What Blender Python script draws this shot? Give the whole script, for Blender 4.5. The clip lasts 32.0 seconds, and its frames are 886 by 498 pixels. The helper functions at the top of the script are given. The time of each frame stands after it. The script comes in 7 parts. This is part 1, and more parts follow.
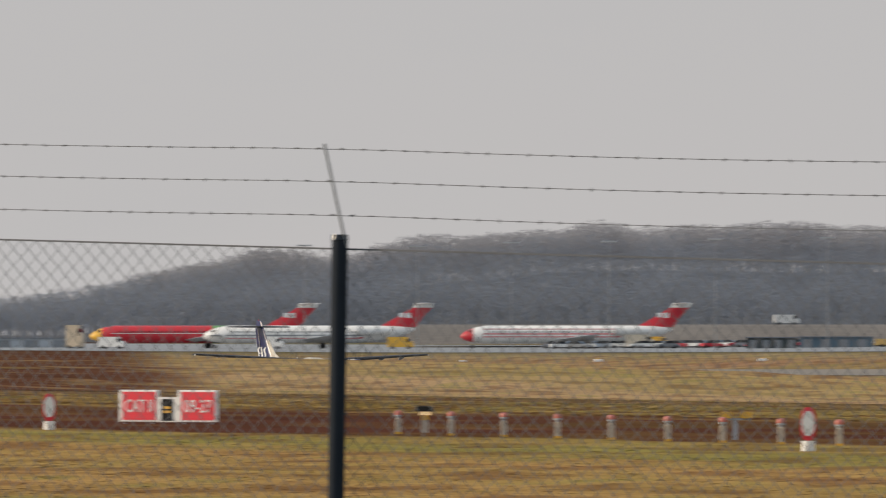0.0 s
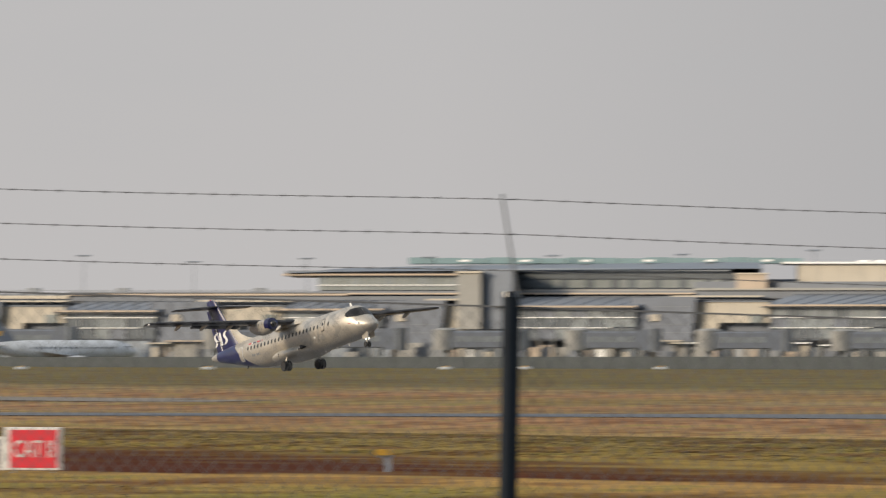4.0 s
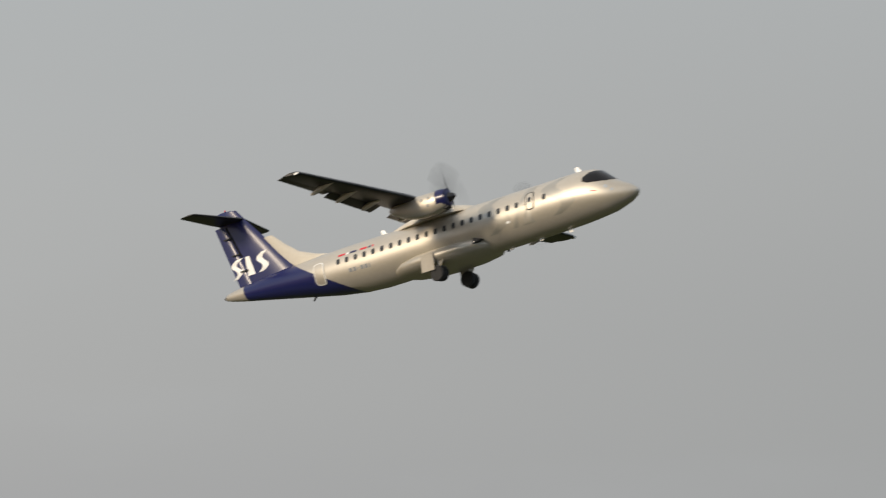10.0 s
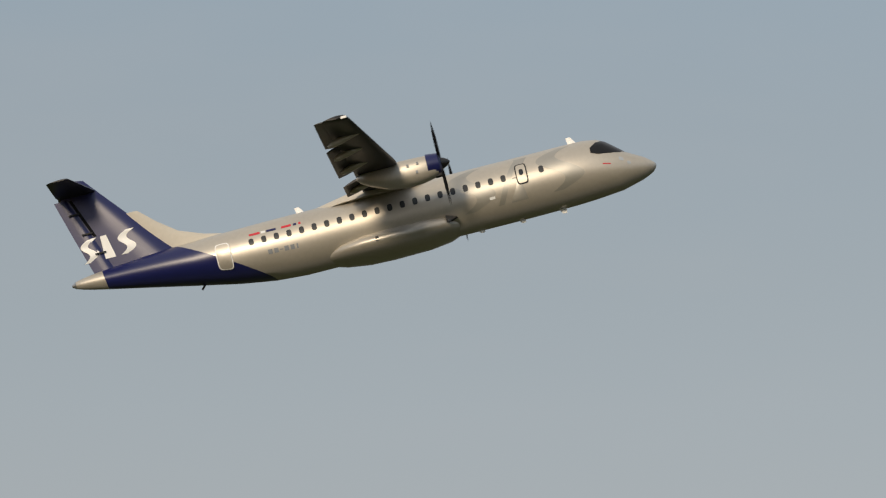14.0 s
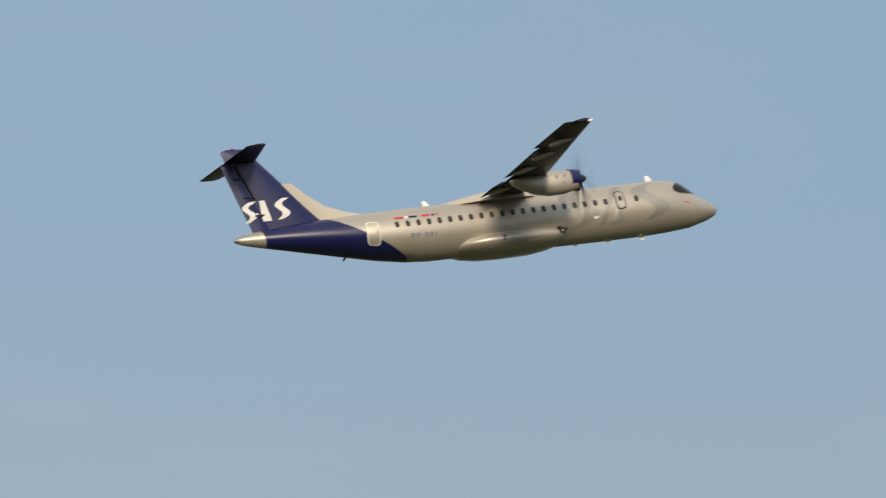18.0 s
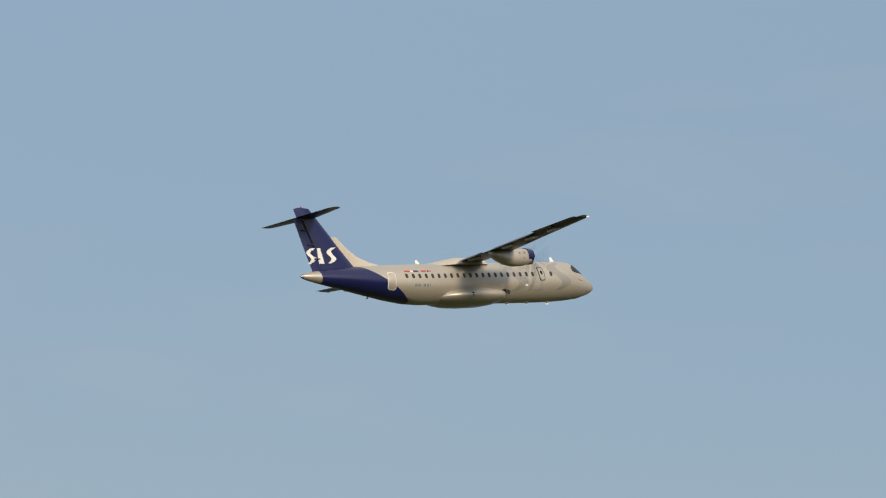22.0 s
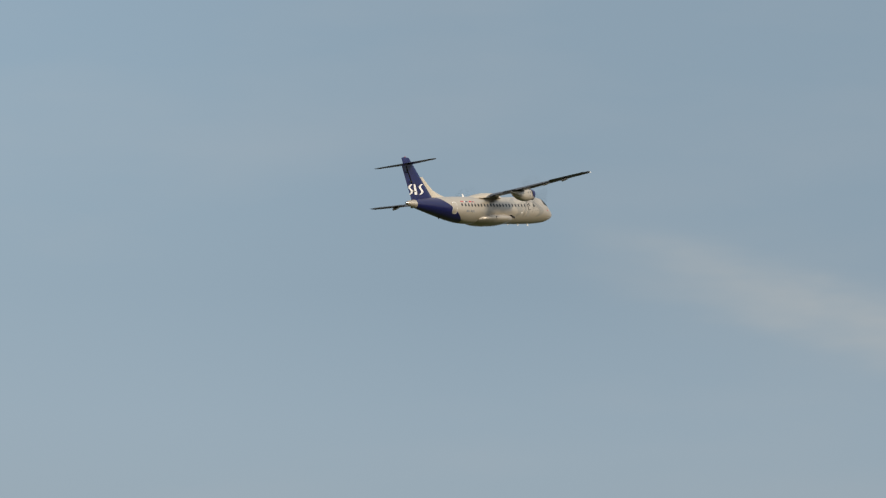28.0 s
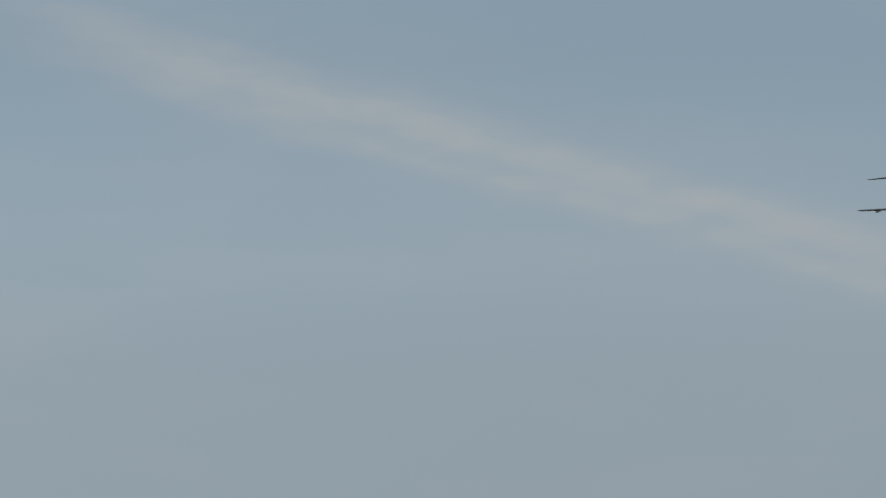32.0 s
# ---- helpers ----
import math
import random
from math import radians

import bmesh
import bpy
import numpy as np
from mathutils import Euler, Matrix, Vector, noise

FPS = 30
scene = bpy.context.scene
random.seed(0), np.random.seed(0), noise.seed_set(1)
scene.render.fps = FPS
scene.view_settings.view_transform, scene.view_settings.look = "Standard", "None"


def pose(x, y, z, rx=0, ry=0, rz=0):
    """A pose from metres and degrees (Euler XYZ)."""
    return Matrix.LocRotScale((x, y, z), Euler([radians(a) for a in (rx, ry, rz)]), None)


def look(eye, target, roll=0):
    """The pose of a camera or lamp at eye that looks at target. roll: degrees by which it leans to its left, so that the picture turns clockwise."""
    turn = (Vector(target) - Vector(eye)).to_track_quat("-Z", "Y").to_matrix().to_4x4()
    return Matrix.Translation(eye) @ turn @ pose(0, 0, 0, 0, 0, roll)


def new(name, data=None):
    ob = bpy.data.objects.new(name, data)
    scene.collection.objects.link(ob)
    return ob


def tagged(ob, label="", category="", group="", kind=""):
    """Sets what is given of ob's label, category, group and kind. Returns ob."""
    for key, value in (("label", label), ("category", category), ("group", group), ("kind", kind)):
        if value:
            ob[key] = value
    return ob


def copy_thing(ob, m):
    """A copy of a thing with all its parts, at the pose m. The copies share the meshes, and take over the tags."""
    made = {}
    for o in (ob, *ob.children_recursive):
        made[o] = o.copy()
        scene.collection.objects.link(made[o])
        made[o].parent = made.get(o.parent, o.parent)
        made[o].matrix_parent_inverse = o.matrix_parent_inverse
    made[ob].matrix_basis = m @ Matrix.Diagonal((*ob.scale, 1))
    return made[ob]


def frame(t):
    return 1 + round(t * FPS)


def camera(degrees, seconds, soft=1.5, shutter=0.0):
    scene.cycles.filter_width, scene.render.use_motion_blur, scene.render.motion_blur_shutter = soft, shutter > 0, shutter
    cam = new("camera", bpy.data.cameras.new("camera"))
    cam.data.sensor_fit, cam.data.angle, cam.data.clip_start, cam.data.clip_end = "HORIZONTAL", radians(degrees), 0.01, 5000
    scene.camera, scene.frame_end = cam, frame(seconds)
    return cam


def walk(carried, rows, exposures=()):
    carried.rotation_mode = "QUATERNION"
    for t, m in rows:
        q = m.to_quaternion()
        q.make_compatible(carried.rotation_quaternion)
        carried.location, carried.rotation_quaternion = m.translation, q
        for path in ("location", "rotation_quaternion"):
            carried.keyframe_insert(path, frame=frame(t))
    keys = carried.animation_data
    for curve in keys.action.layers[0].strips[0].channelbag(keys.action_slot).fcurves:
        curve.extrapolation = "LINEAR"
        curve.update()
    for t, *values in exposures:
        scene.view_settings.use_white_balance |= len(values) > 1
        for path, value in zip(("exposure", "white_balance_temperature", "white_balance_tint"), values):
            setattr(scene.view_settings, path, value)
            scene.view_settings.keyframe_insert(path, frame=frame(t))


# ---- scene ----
EYE = (0.0, 0.0, 2.94)
FOV = 6.38

cam = camera(FOV, 32.0, soft=1.15, shutter=0.6)

# seconds, bearing to the right of +y, tilt up, lean, in degrees
CAMERA_ROWS = [
    (0.0, -4.231, 0.582, 0.00),
    (0.5, -3.285, 0.596, 0.00),
    (1.0, -2.227, 0.600, 0.00),
    (1.5, -1.174, 0.600, 0.01),
    (2.0, 0.000, 0.606, 0.01),
    (2.5, 1.182, 0.621, 0.00),
    (3.0, 2.396, 0.635, -0.00),
    (3.5, 3.663, 0.668, -0.01),
    (4.0, 5.098, 0.700, -0.02),
    (4.5, 6.688, 0.917, -0.00),
    (6.5, 13.966, 1.922, -0.04),
    (7.0, 16.251, 2.288, -0.00),
    (7.5, 18.487, 2.796, 0.02),
    (8.0, 21.025, 3.283, 0.04),
    (8.5, 23.704, 3.829, 0.05),
    (9.0, 26.413, 4.433, 0.02),
    (9.5, 29.179, 5.030, 0.01),
    (10.0, 31.863, 5.660, 0.03),
    (10.5, 34.871, 6.366, 0.03),
    (11.0, 38.596, 7.337, 0.03),
    (11.5, 42.342, 8.191, 0.02),
    (12.0, 46.062, 8.888, 0.04),
    (12.5, 50.843, 9.800, 0.05),
    (13.0, 55.677, 10.653, 0.01),
    (13.5, 59.905, 11.433, -0.05),
    (15.5, 78.325, 14.100, 0.07),
    (16.0, 82.728, 14.640, 0.01),
    (16.5, 88.063, 15.136, -0.03),
    (17.0, 91.826, 15.327, -0.00),
    (17.5, 95.413, 15.394, 0.00),
    (18.0, 99.690, 15.679, -0.00),
    (18.5, 103.918, 15.764, -0.02),
    (19.0, 107.806, 15.781, 0.00),
    (19.5, 111.563, 15.760, 0.01),
    (20.0, 114.578, 15.700, 0.02),
    (20.5, 117.591, 15.439, 0.00),
    (21.0, 120.086, 15.346, 0.01),
    (21.5, 122.646, 15.341, -0.01),
    (22.0, 125.038, 15.252, -0.01),
    (22.5, 127.360, 14.929, -0.02),
    (23.0, 129.682, 14.529, -0.01),
    (23.5, 132.004, 14.227, -0.03),
    (24.0, 134.071, 13.967, -0.03),
    (24.5, 135.680, 13.591, -0.03),
    (26.5, 141.488, 12.833, -0.02),
    (27.0, 142.574, 12.532, -0.04),
    (27.5, 143.787, 12.257, -0.04),
    (28.0, 145.009, 11.984, -0.05),
    (28.5, 146.208, 11.616, -0.07),
    (29.0, 147.181, 11.437, -0.05),
    (29.5, 147.694, 11.186, -0.03),
    (30.0, 148.063, 10.922, 0.04),
    (30.5, 148.472, 10.618, 0.06),
    (31.0, 148.720, 10.483, -0.00),
    (31.5, 149.079, 10.386, -0.03),
    (32.0, 149.402, 10.308, -0.03),
]
walk(cam, [(t, pose(*EYE, 90 + e, 0, -a) @ pose(0, 0, 0, 0, 0, r)) for t, a, e, r in CAMERA_ROWS],
     exposures=[(0, 0.0), (4.0, 0.0), (4.6, 0.08), (6.6, 0.22), (7.1, 0.12), (8.0, -0.14), (9.0, 0.0), (10.0, -0.06), (11.0, -0.12), (12.0, -0.08), (13.0, -0.32), (14.0, -0.38), (16.5, -0.32), (19.0, -0.2), (28.0, -0.16), (29.0, -0.21), (30.0, -0.25), (32, -0.25)])

# ---- light ----
SUN_AZ, SUN_EL = 267.0, 19.0
world = bpy.data.worlds.new("sky")
scene.world = world
world.use_nodes = True


def build_sky():
    nt = world.node_tree
    nt.nodes.clear()
    N, L = nt.nodes.new, nt.links.new

    def math_node(op, a, b=None, c=None, clamp=False):
        n = N("ShaderNodeMath")
        n.operation, n.use_clamp = op, clamp
        for i, v in enumerate((a, b, c)):
            if v is None:
                continue
            if isinstance(v, (int, float)):
                n.inputs[i].default_value = v
            else:
                L(v, n.inputs[i])
        return n.outputs[0]

    def mix(f, a, b):
        n = N("ShaderNodeMix")
        n.data_type = "RGBA"
        for i, v in ((0, f), (6, a), (7, b)):
            if isinstance(v, (int, float)):
                n.inputs[i].default_value = v
            elif isinstance(v, tuple):
                n.inputs[i].default_value = (*v, 1)
            else:
                L(v, n.inputs[i])
        return n.outputs[2]

    def ramp(f, stops):
        n = N("ShaderNodeValToRGB")
        e = n.color_ramp.elements
        e[0].position, e[0].color = stops[0][0] / 30, (*stops[0][1], 1)
        e[1].position, e[1].color = stops[-1][0] / 30, (*stops[-1][1], 1)
        for p, c in stops[1:-1]:
            e.new(p / 30).color = (*c, 1)
        L(f, n.inputs[0])
        return n.outputs[0]

    def veil_noise(vec, sx, sy, scale, detail=5.0):
        mp = N("ShaderNodeMapping")
        mp.inputs["Scale"].default_value = (sx, sy, 1)
        L(vec, mp.inputs[0])
        n = N("ShaderNodeTexNoise")
        n.inputs["Scale"].default_value, n.inputs["Detail"].default_value = scale, detail
        L(mp.outputs[0], n.inputs[0])
        return n.outputs[0]

    out, bg = N("ShaderNodeOutputWorld"), N("ShaderNodeBackground")
    sky = N("ShaderNodeTexSky")
    sky.sky_type, sky.sun_disc = "NISHITA", False
    sky.sun_elevation, sky.sun_rotation = radians(SUN_EL), radians(SUN_AZ)
    sky.dust_density = 1.5
    co = N("ShaderNodeTexCoord")
    sep = N("ShaderNodeSeparateXYZ")
    L(co.outputs["Generated"], sep.inputs[0])
    el = math_node("MULTIPLY", math_node("ARCSINE", sep.outputs[2]), 57.2958)
    az = math_node("MULTIPLY", math_node("ARCTAN2", sep.outputs[0], sep.outputs[1]), 57.2958)
    # a high veil of cloud: grey over the horizon ahead, a duller bank further round, blue showing higher up
    hgt = math_node("DIVIDE", el, 30.0, clamp=True)
    ahead = ramp(hgt, [(0, (0.535, 0.516, 0.512)), (4, (0.505, 0.497, 0.502)), (9, (0.42, 0.44, 0.46)), (16, (0.33, 0.42, 0.53)), (30, (0.28, 0.40, 0.56))])
    round_ = ramp(hgt, [(0, (0.33, 0.33, 0.345)), (3, (0.345, 0.345, 0.355)), (4.6, (0.415, 0.415, 0.41)), (6, (0.44, 0.445, 0.44)), (9.5, (0.43, 0.458, 0.47)), (12, (0.372, 0.43, 0.47)), (14, (0.318, 0.42, 0.51)), (16, (0.288, 0.41, 0.54)), (30, (0.27, 0.39, 0.55))])
    turn = math_node("DIVIDE", math_node("SUBTRACT", az, 5.0), 10.0, clamp=True)
    veil = mix(turn, ahead, round_)
    # greyer haze high up, before the blue opens
    haze = math_node("MULTIPLY", math_node("DIVIDE", math_node("SUBTRACT", 96.0, az), 12.0, clamp=True), math_node("DIVIDE", math_node("SUBTRACT", el, 11.0), 2.0, clamp=True))
    veil = mix(math_node("MULTIPLY", math_node("MULTIPLY", haze, turn), 0.4), veil, (0.36, 0.385, 0.40))
    # a duller bank low down further round
    low = math_node("MULTIPLY", math_node("DIVIDE", math_node("SUBTRACT", az, 27.0), 8.0, clamp=True), math_node("DIVIDE", math_node("SUBTRACT", 8.5, el), 3.5, clamp=True))
    veil = mix(math_node("MULTIPLY", low, 0.75), veil, (0.348, 0.353, 0.353))
    behind = ramp(hgt, [(0, (0.30, 0.33, 0.36)), (9.5, (0.306, 0.376, 0.428)), (10.8, (0.332, 0.418, 0.487)), (12, (0.33, 0.432, 0.512)), (13.2, (0.315, 0.435, 0.535)), (14.5, (0.29, 0.41, 0.53)), (16, (0.28, 0.388, 0.505)), (30, (0.27, 0.39, 0.55))])
    veil = mix(math_node("DIVIDE", math_node("SUBTRACT", az, 110.0), 30.0, clamp=True), veil, behind)
    # duller again beyond, above the cirrus
    far = math_node("MULTIPLY", math_node("DIVIDE", math_node("SUBTRACT", az, 138.0), 7.0, clamp=True), math_node("DIVIDE", math_node("SUBTRACT", el, 10.0), 1.7, clamp=True))
    veil = mix(math_node("MULTIPLY", far, 0.85), veil, (0.254, 0.34, 0.418))
    # soft streaks in the veil
    cmb = N("ShaderNodeCombineXYZ")
    L(az, cmb.inputs[0]), L(el, cmb.inputs[1])
    n1 = veil_noise(cmb.outputs[0], 0.12, 0.5, 1.0)
    n2 = veil_noise(cmb.outputs[0], 0.5, 1.6, 1.0)
    st = math_node("MULTIPLY_ADD", math_node("SUBTRACT", math_node("MULTIPLY_ADD", n2, 0.4, math_node("MULTIPLY", n1, 0.6)), 0.5), 1.1, 0.0)
    veil = mix(math_node("MULTIPLY", st, 0.8, clamp=True), veil, (0.45, 0.465, 0.48))
    # the brightness of the veil changes slowly round the sky
    gain = N("ShaderNodeValToRGB")
    ge = gain.color_ramp.elements
    ge[0].position, ge[0].color = 0.0, (0.5, 0.5, 0.5, 1)
    ge[1].position, ge[1].color = 1.0, (0.545, 0.545, 0.545, 1)
    for a_, v_ in ((12, 0.5), (17, 0.545), (26, 0.535), (38.6, 0.52), (56, 0.59), (70, 0.63), (84, 0.625), (108, 0.59), (130, 0.57), (143, 0.575)):
        ge.new(a_ / 150).color = (v_, v_, v_, 1)
    L(math_node("DIVIDE", az, 150.0, clamp=True), gain.inputs[0])
    lift = N("ShaderNodeVectorMath")
    lift.operation = "SCALE"
    L(veil, lift.inputs[0]), L(math_node("MULTIPLY", gain.outputs[0], 2.0), lift.inputs[3])
    veil = lift.outputs[0]
    # one brighter double streak of cirrus, seen at the end
    dx = math_node("SUBTRACT", az, CIRRUS[0])
    dy = math_node("SUBTRACT", el, CIRRUS[1])
    wob = math_node("MULTIPLY", math_node("SUBTRACT", n2, 0.5), 0.5)
    across = math_node("ADD", math_node("MULTIPLY_ADD", dx, 0.268, dy), wob)
    band = None
    for off, wid, amp in ((0.12, 0.15, 0.66), (-0.13, 0.11, 0.42), (0.0, 0.6, 0.18)):
        q = math_node("DIVIDE", math_node("SUBTRACT", across, off), wid)
        g = math_node("MULTIPLY", math_node("EXPONENT", math_node("MULTIPLY", math_node("MULTIPLY", q, q), -1.0)), amp)
        band = g if band is None else math_node("ADD", band, g)
    lim = math_node("MULTIPLY", math_node("DIVIDE", math_node("ADD", dx, 4.1), 1.7, clamp=True), math_node("DIVIDE", math_node("SUBTRACT", 5.0, dx), 2.5, clamp=True))
    fib = math_node("MULTIPLY_ADD", veil_noise(cmb.outputs[0], 1.2, 4.0, 1.4, 7.0), 1.2, 0.25)
    veil = mix(math_node("MULTIPLY", math_node("MULTIPLY", band, lim), fib, clamp=True), veil, (0.45, 0.488, 0.508))
    # a faint wide bank of veil below the climb-out
    bx = math_node("SUBTRACT", az, 110.0)
    bq = math_node("DIVIDE", math_node("SUBTRACT", math_node("MULTIPLY_ADD", bx, -0.06, el), 14.85), 0.42)
    bank = math_node("EXPONENT", math_node("MULTIPLY", math_node("MULTIPLY", bq, bq), -1.0))
    bank = math_node("MULTIPLY", bank, math_node("DIVIDE", math_node("SUBTRACT", 5.0, math_node("ABSOLUTE", bx)), 4.0, clamp=True))
    veil = mix(math_node("MULTIPLY", math_node("MULTIPLY", bank, fib), 0.3, clamp=True), veil, (0.46, 0.52, 0.56))
    # the veil glows round the sun
    toward = N("ShaderNodeVectorMath")
    toward.operation = "DOT_PRODUCT"
    toward.inputs[1].default_value = (math.cos(radians(SUN_EL)) * math.sin(radians(SUN_AZ)), math.cos(radians(SUN_EL)) * math.cos(radians(SUN_AZ)), math.sin(radians(SUN_EL)))
    L(co.outputs["Generated"], toward.inputs[0])
    glow = math_node("POWER", math_node("MAXIMUM", toward.outputs["Value"], 0.0), 7.0)
    shine = N("ShaderNodeVectorMath")
    shine.operation = "SCALE"
    L(veil, shine.inputs[0]), L(math_node("MULTIPLY_ADD", glow, 1.6, 1.0), shine.inputs[3])
    veil = shine.outputs[0]
    mul = N("ShaderNodeVectorMath")
    mul.operation = "SCALE"
    mul.inputs[3].default_value = 0.1
    L(sky.outputs[0], mul.inputs[0])
    # the veil thins overhead and lets the open sky through
    high = math_node("DIVIDE", math_node("SUBTRACT", el, 22.0), 25.0, clamp=True)
    veil = mix(high, veil, (1.02, 1.02, 1.02))
    thin = math_node("SUBTRACT", 1.0, math_node("DIVIDE", math_node("SUBTRACT", el, 30.0), 120.0, clamp=True))
    L(mix(math_node("MULTIPLY", thin, 0.97), mul.outputs[0], veil), bg.inputs[0])
    L(bg.outputs[0], out.inputs[0])


CIRRUS = (149.9, 10.91)
build_sky()
sun = new("sun", bpy.data.lights.new("sun", "SUN"))
sun.data.energy, sun.data.angle, sun.data.color = 3.2, radians(11), (1.0, 0.82, 0.60)
_sd = Vector((math.sin(radians(SUN_AZ)) * math.cos(radians(SUN_EL)), math.cos(radians(SUN_AZ)) * math.cos(radians(SUN_EL)), math.sin(radians(SUN_EL))))
sun.matrix_world = look(_sd * 50, (0, 0, 0))
scene.view_settings.exposure = 0.0


# ---- materials ----
def material(name, color, rough=0.6, metal=0.0, var=0.12, scale=2.0, fine=25.0, bump=0.0, coat=0.0, tint=None, emit=0.0):
    """Painted or natural surface with variation at two scales."""
    m = bpy.data.materials.new(name)
    m.use_nodes = True
    nt = m.node_tree
    N, L = nt.nodes.new, nt.links.new
    b = nt.nodes["Principled BSDF"]
    b.inputs["Roughness"].default_value, b.inputs["Metallic"].default_value = rough, metal
    b.inputs["Coat Weight"].default_value = coat
    b.inputs["Coat Roughness"].default_value = 0.09
    if emit:
        b.inputs["Emission Color"].default_value = (*color, 1)
        b.inputs["Emission Strength"].default_value = emit
    co = N("ShaderNodeTexCoord")
    n1, n2 = N("ShaderNodeTexNoise"), N("ShaderNodeTexNoise")
    n1.inputs["Scale"].default_value, n2.inputs["Scale"].default_value = scale, fine
    n1.inputs["Detail"].default_value, n2.inputs["Detail"].default_value = 5, 4
    L(co.outputs["Object"], n1.inputs[0]), L(co.outputs["Object"], n2.inputs[0])
    mix = N("ShaderNodeMix")
    mix.data_type = "FLOAT"
    mix.inputs[0].default_value = 0.45
    L(n1.outputs[0], mix.inputs[2]), L(n2.outputs[0], mix.inputs[3])
    ramp = N("ShaderNodeMapRange")
    ramp.inputs[1].default_value, ramp.inputs[2].default_value = 0.3, 0.7
    L(mix.outputs[0], ramp.inputs[0])
    cm = N("ShaderNodeMix")
    cm.data_type = "RGBA"
    lo = [c * (1 - var) for c in color]
    hi = list(tint) if tint else [min(1, c * (1 + var)) for c in color]
    cm.inputs[6].default_value, cm.inputs[7].default_value = (*lo, 1), (*hi, 1)
    L(ramp.outputs[0], cm.inputs[0])
    L(cm.outputs[2], b.inputs["Base Color"])
    if bump:
        bp = N("ShaderNodeBump")
        bp.inputs["Strength"].default_value, bp.inputs["Distance"].default_value = bump, 0.02
        L(n2.outputs[0], bp.inputs["Height"])
        L(bp.outputs[0], b.inputs["Normal"])
    return m


M = {
    "silver": material("silver_paint", (0.485, 0.445, 0.378), 0.42, 0.45, 0.07, 0.4, 6.0, coat=0.15),
    "fillet": material("cream_paint", (0.52, 0.48, 0.405), 0.65, 0.0, 0.06, 0.4, 6.0),
    "doorpaint": material("dull_silver_paint", (0.36, 0.33, 0.28), 0.65, 0.0, 0.1, 0.8, 6.0),
    "white": material("white_paint", (0.8, 0.785, 0.75), 0.4, 0.0, 0.06, 0.5, 8.0),
    "navy": material("navy_paint", (0.010, 0.013, 0.08), 0.3, 0.0, 0.08, 0.5, 8.0),
    "black": material("black_gloss", (0.012, 0.012, 0.014), 0.2, 0.0, 0.2),
    "cabin": material("cabin_glass", (0.045, 0.047, 0.05), 0.3, 0.0, 0.2),
    "glass": material("dark_glass", (0.02, 0.022, 0.026), 0.12, 0.0, 0.2),
    "screen": material("tinted_screen", (0.012, 0.012, 0.013), 0.3, 0.0, 0.2),
    "rubber": material("tyre_rubber", (0.025, 0.025, 0.026), 0.85, 0.0, 0.2),
    # shade of the underside put into the colour: wing grey taken near black
    "wing": material("shaded_wing_grey", (0.022, 0.022, 0.025), 0.36, 0.0, 0.15, 0.6, 5.0),
    "metal": material("bare_metal", (0.5, 0.49, 0.47), 0.35, 0.9, 0.1),
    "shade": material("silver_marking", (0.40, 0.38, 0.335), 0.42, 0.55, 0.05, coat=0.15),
    "blade": material("blade_paint", (0.009, 0.009, 0.01), 0.8, 0.0, 0.2),
    "letter": material("white_letter", (0.82, 0.82, 0.8), 0.4, 0.0, 0.03),
    "red": material("red_paint", (0.55, 0.02, 0.035), 0.45, 0.0, 0.12, 0.5, 6.0),
    "yellow": material("yellow_paint", (0.75, 0.42, 0.05), 0.5, 0.0, 0.12),
    "green": material("green_paint", (0.12, 0.3, 0.1), 0.5, 0.0, 0.12),
    "steel": material("galvanised_steel", (0.30, 0.30, 0.31), 0.5, 0.6, 0.2, 3, 40),
    "post": material("dark_post", (0.018, 0.023, 0.031), 0.6, 0.0, 0.15, 1.5, 12),
    "asphalt": material("asphalt", (0.10, 0.105, 0.115), 0.85, 0.0, 0.2, 0.05, 1.5),
    "concrete": material("apron_concrete", (0.26, 0.27, 0.28), 0.8, 0.0, 0.12, 0.02, 0.6),
    "track": material("taxiway_asphalt", (0.22, 0.195, 0.165), 0.85, 0.0, 0.15, 0.05, 1.5),
    "beige": material("beige_panel", (0.54, 0.44, 0.32), 0.6, 0.0, 0.15, 0.3, 3),
    "greyp": material("grey_panel", (0.42, 0.45, 0.48), 0.55, 0.0, 0.15, 0.2, 3),
    "darkp": material("dark_panel", (0.22, 0.235, 0.25), 0.55, 0.0, 0.2, 0.2, 3),
    "roof": material("roof_sheet", (0.46, 0.48, 0.51), 0.45, 0.2, 0.15, 0.2, 3),
    "bluish": material("blue_green_roof", (0.15, 0.235, 0.25), 0.45, 0.1, 0.12, 0.2, 3),
    "wood": material("weathered_wood", (0.5, 0.42, 0.33), 0.8, 0.0, 0.25, 2, 20),
    "pane": material("facade_glass", (0.265, 0.29, 0.295), 0.2, 0.0, 0.25, 0.3, 2),
    "lamp": material("glowing_lamp", (1.0, 0.93, 0.8), 0.4, emit=2.5),
    "beacon": material("red_beacon", (1.0, 0.12, 0.08), 0.4, emit=2.0),
}
for _k in ("cabin", "screen", "wing"):
    M[_k].node_tree.nodes["Principled BSDF"].inputs["Specular IOR Level"].default_value = 0.22


for _k in ("track", "concrete", "post", "blade"):
    M[_k].node_tree.nodes["Principled BSDF"].inputs["Specular IOR Level"].default_value = 0.1


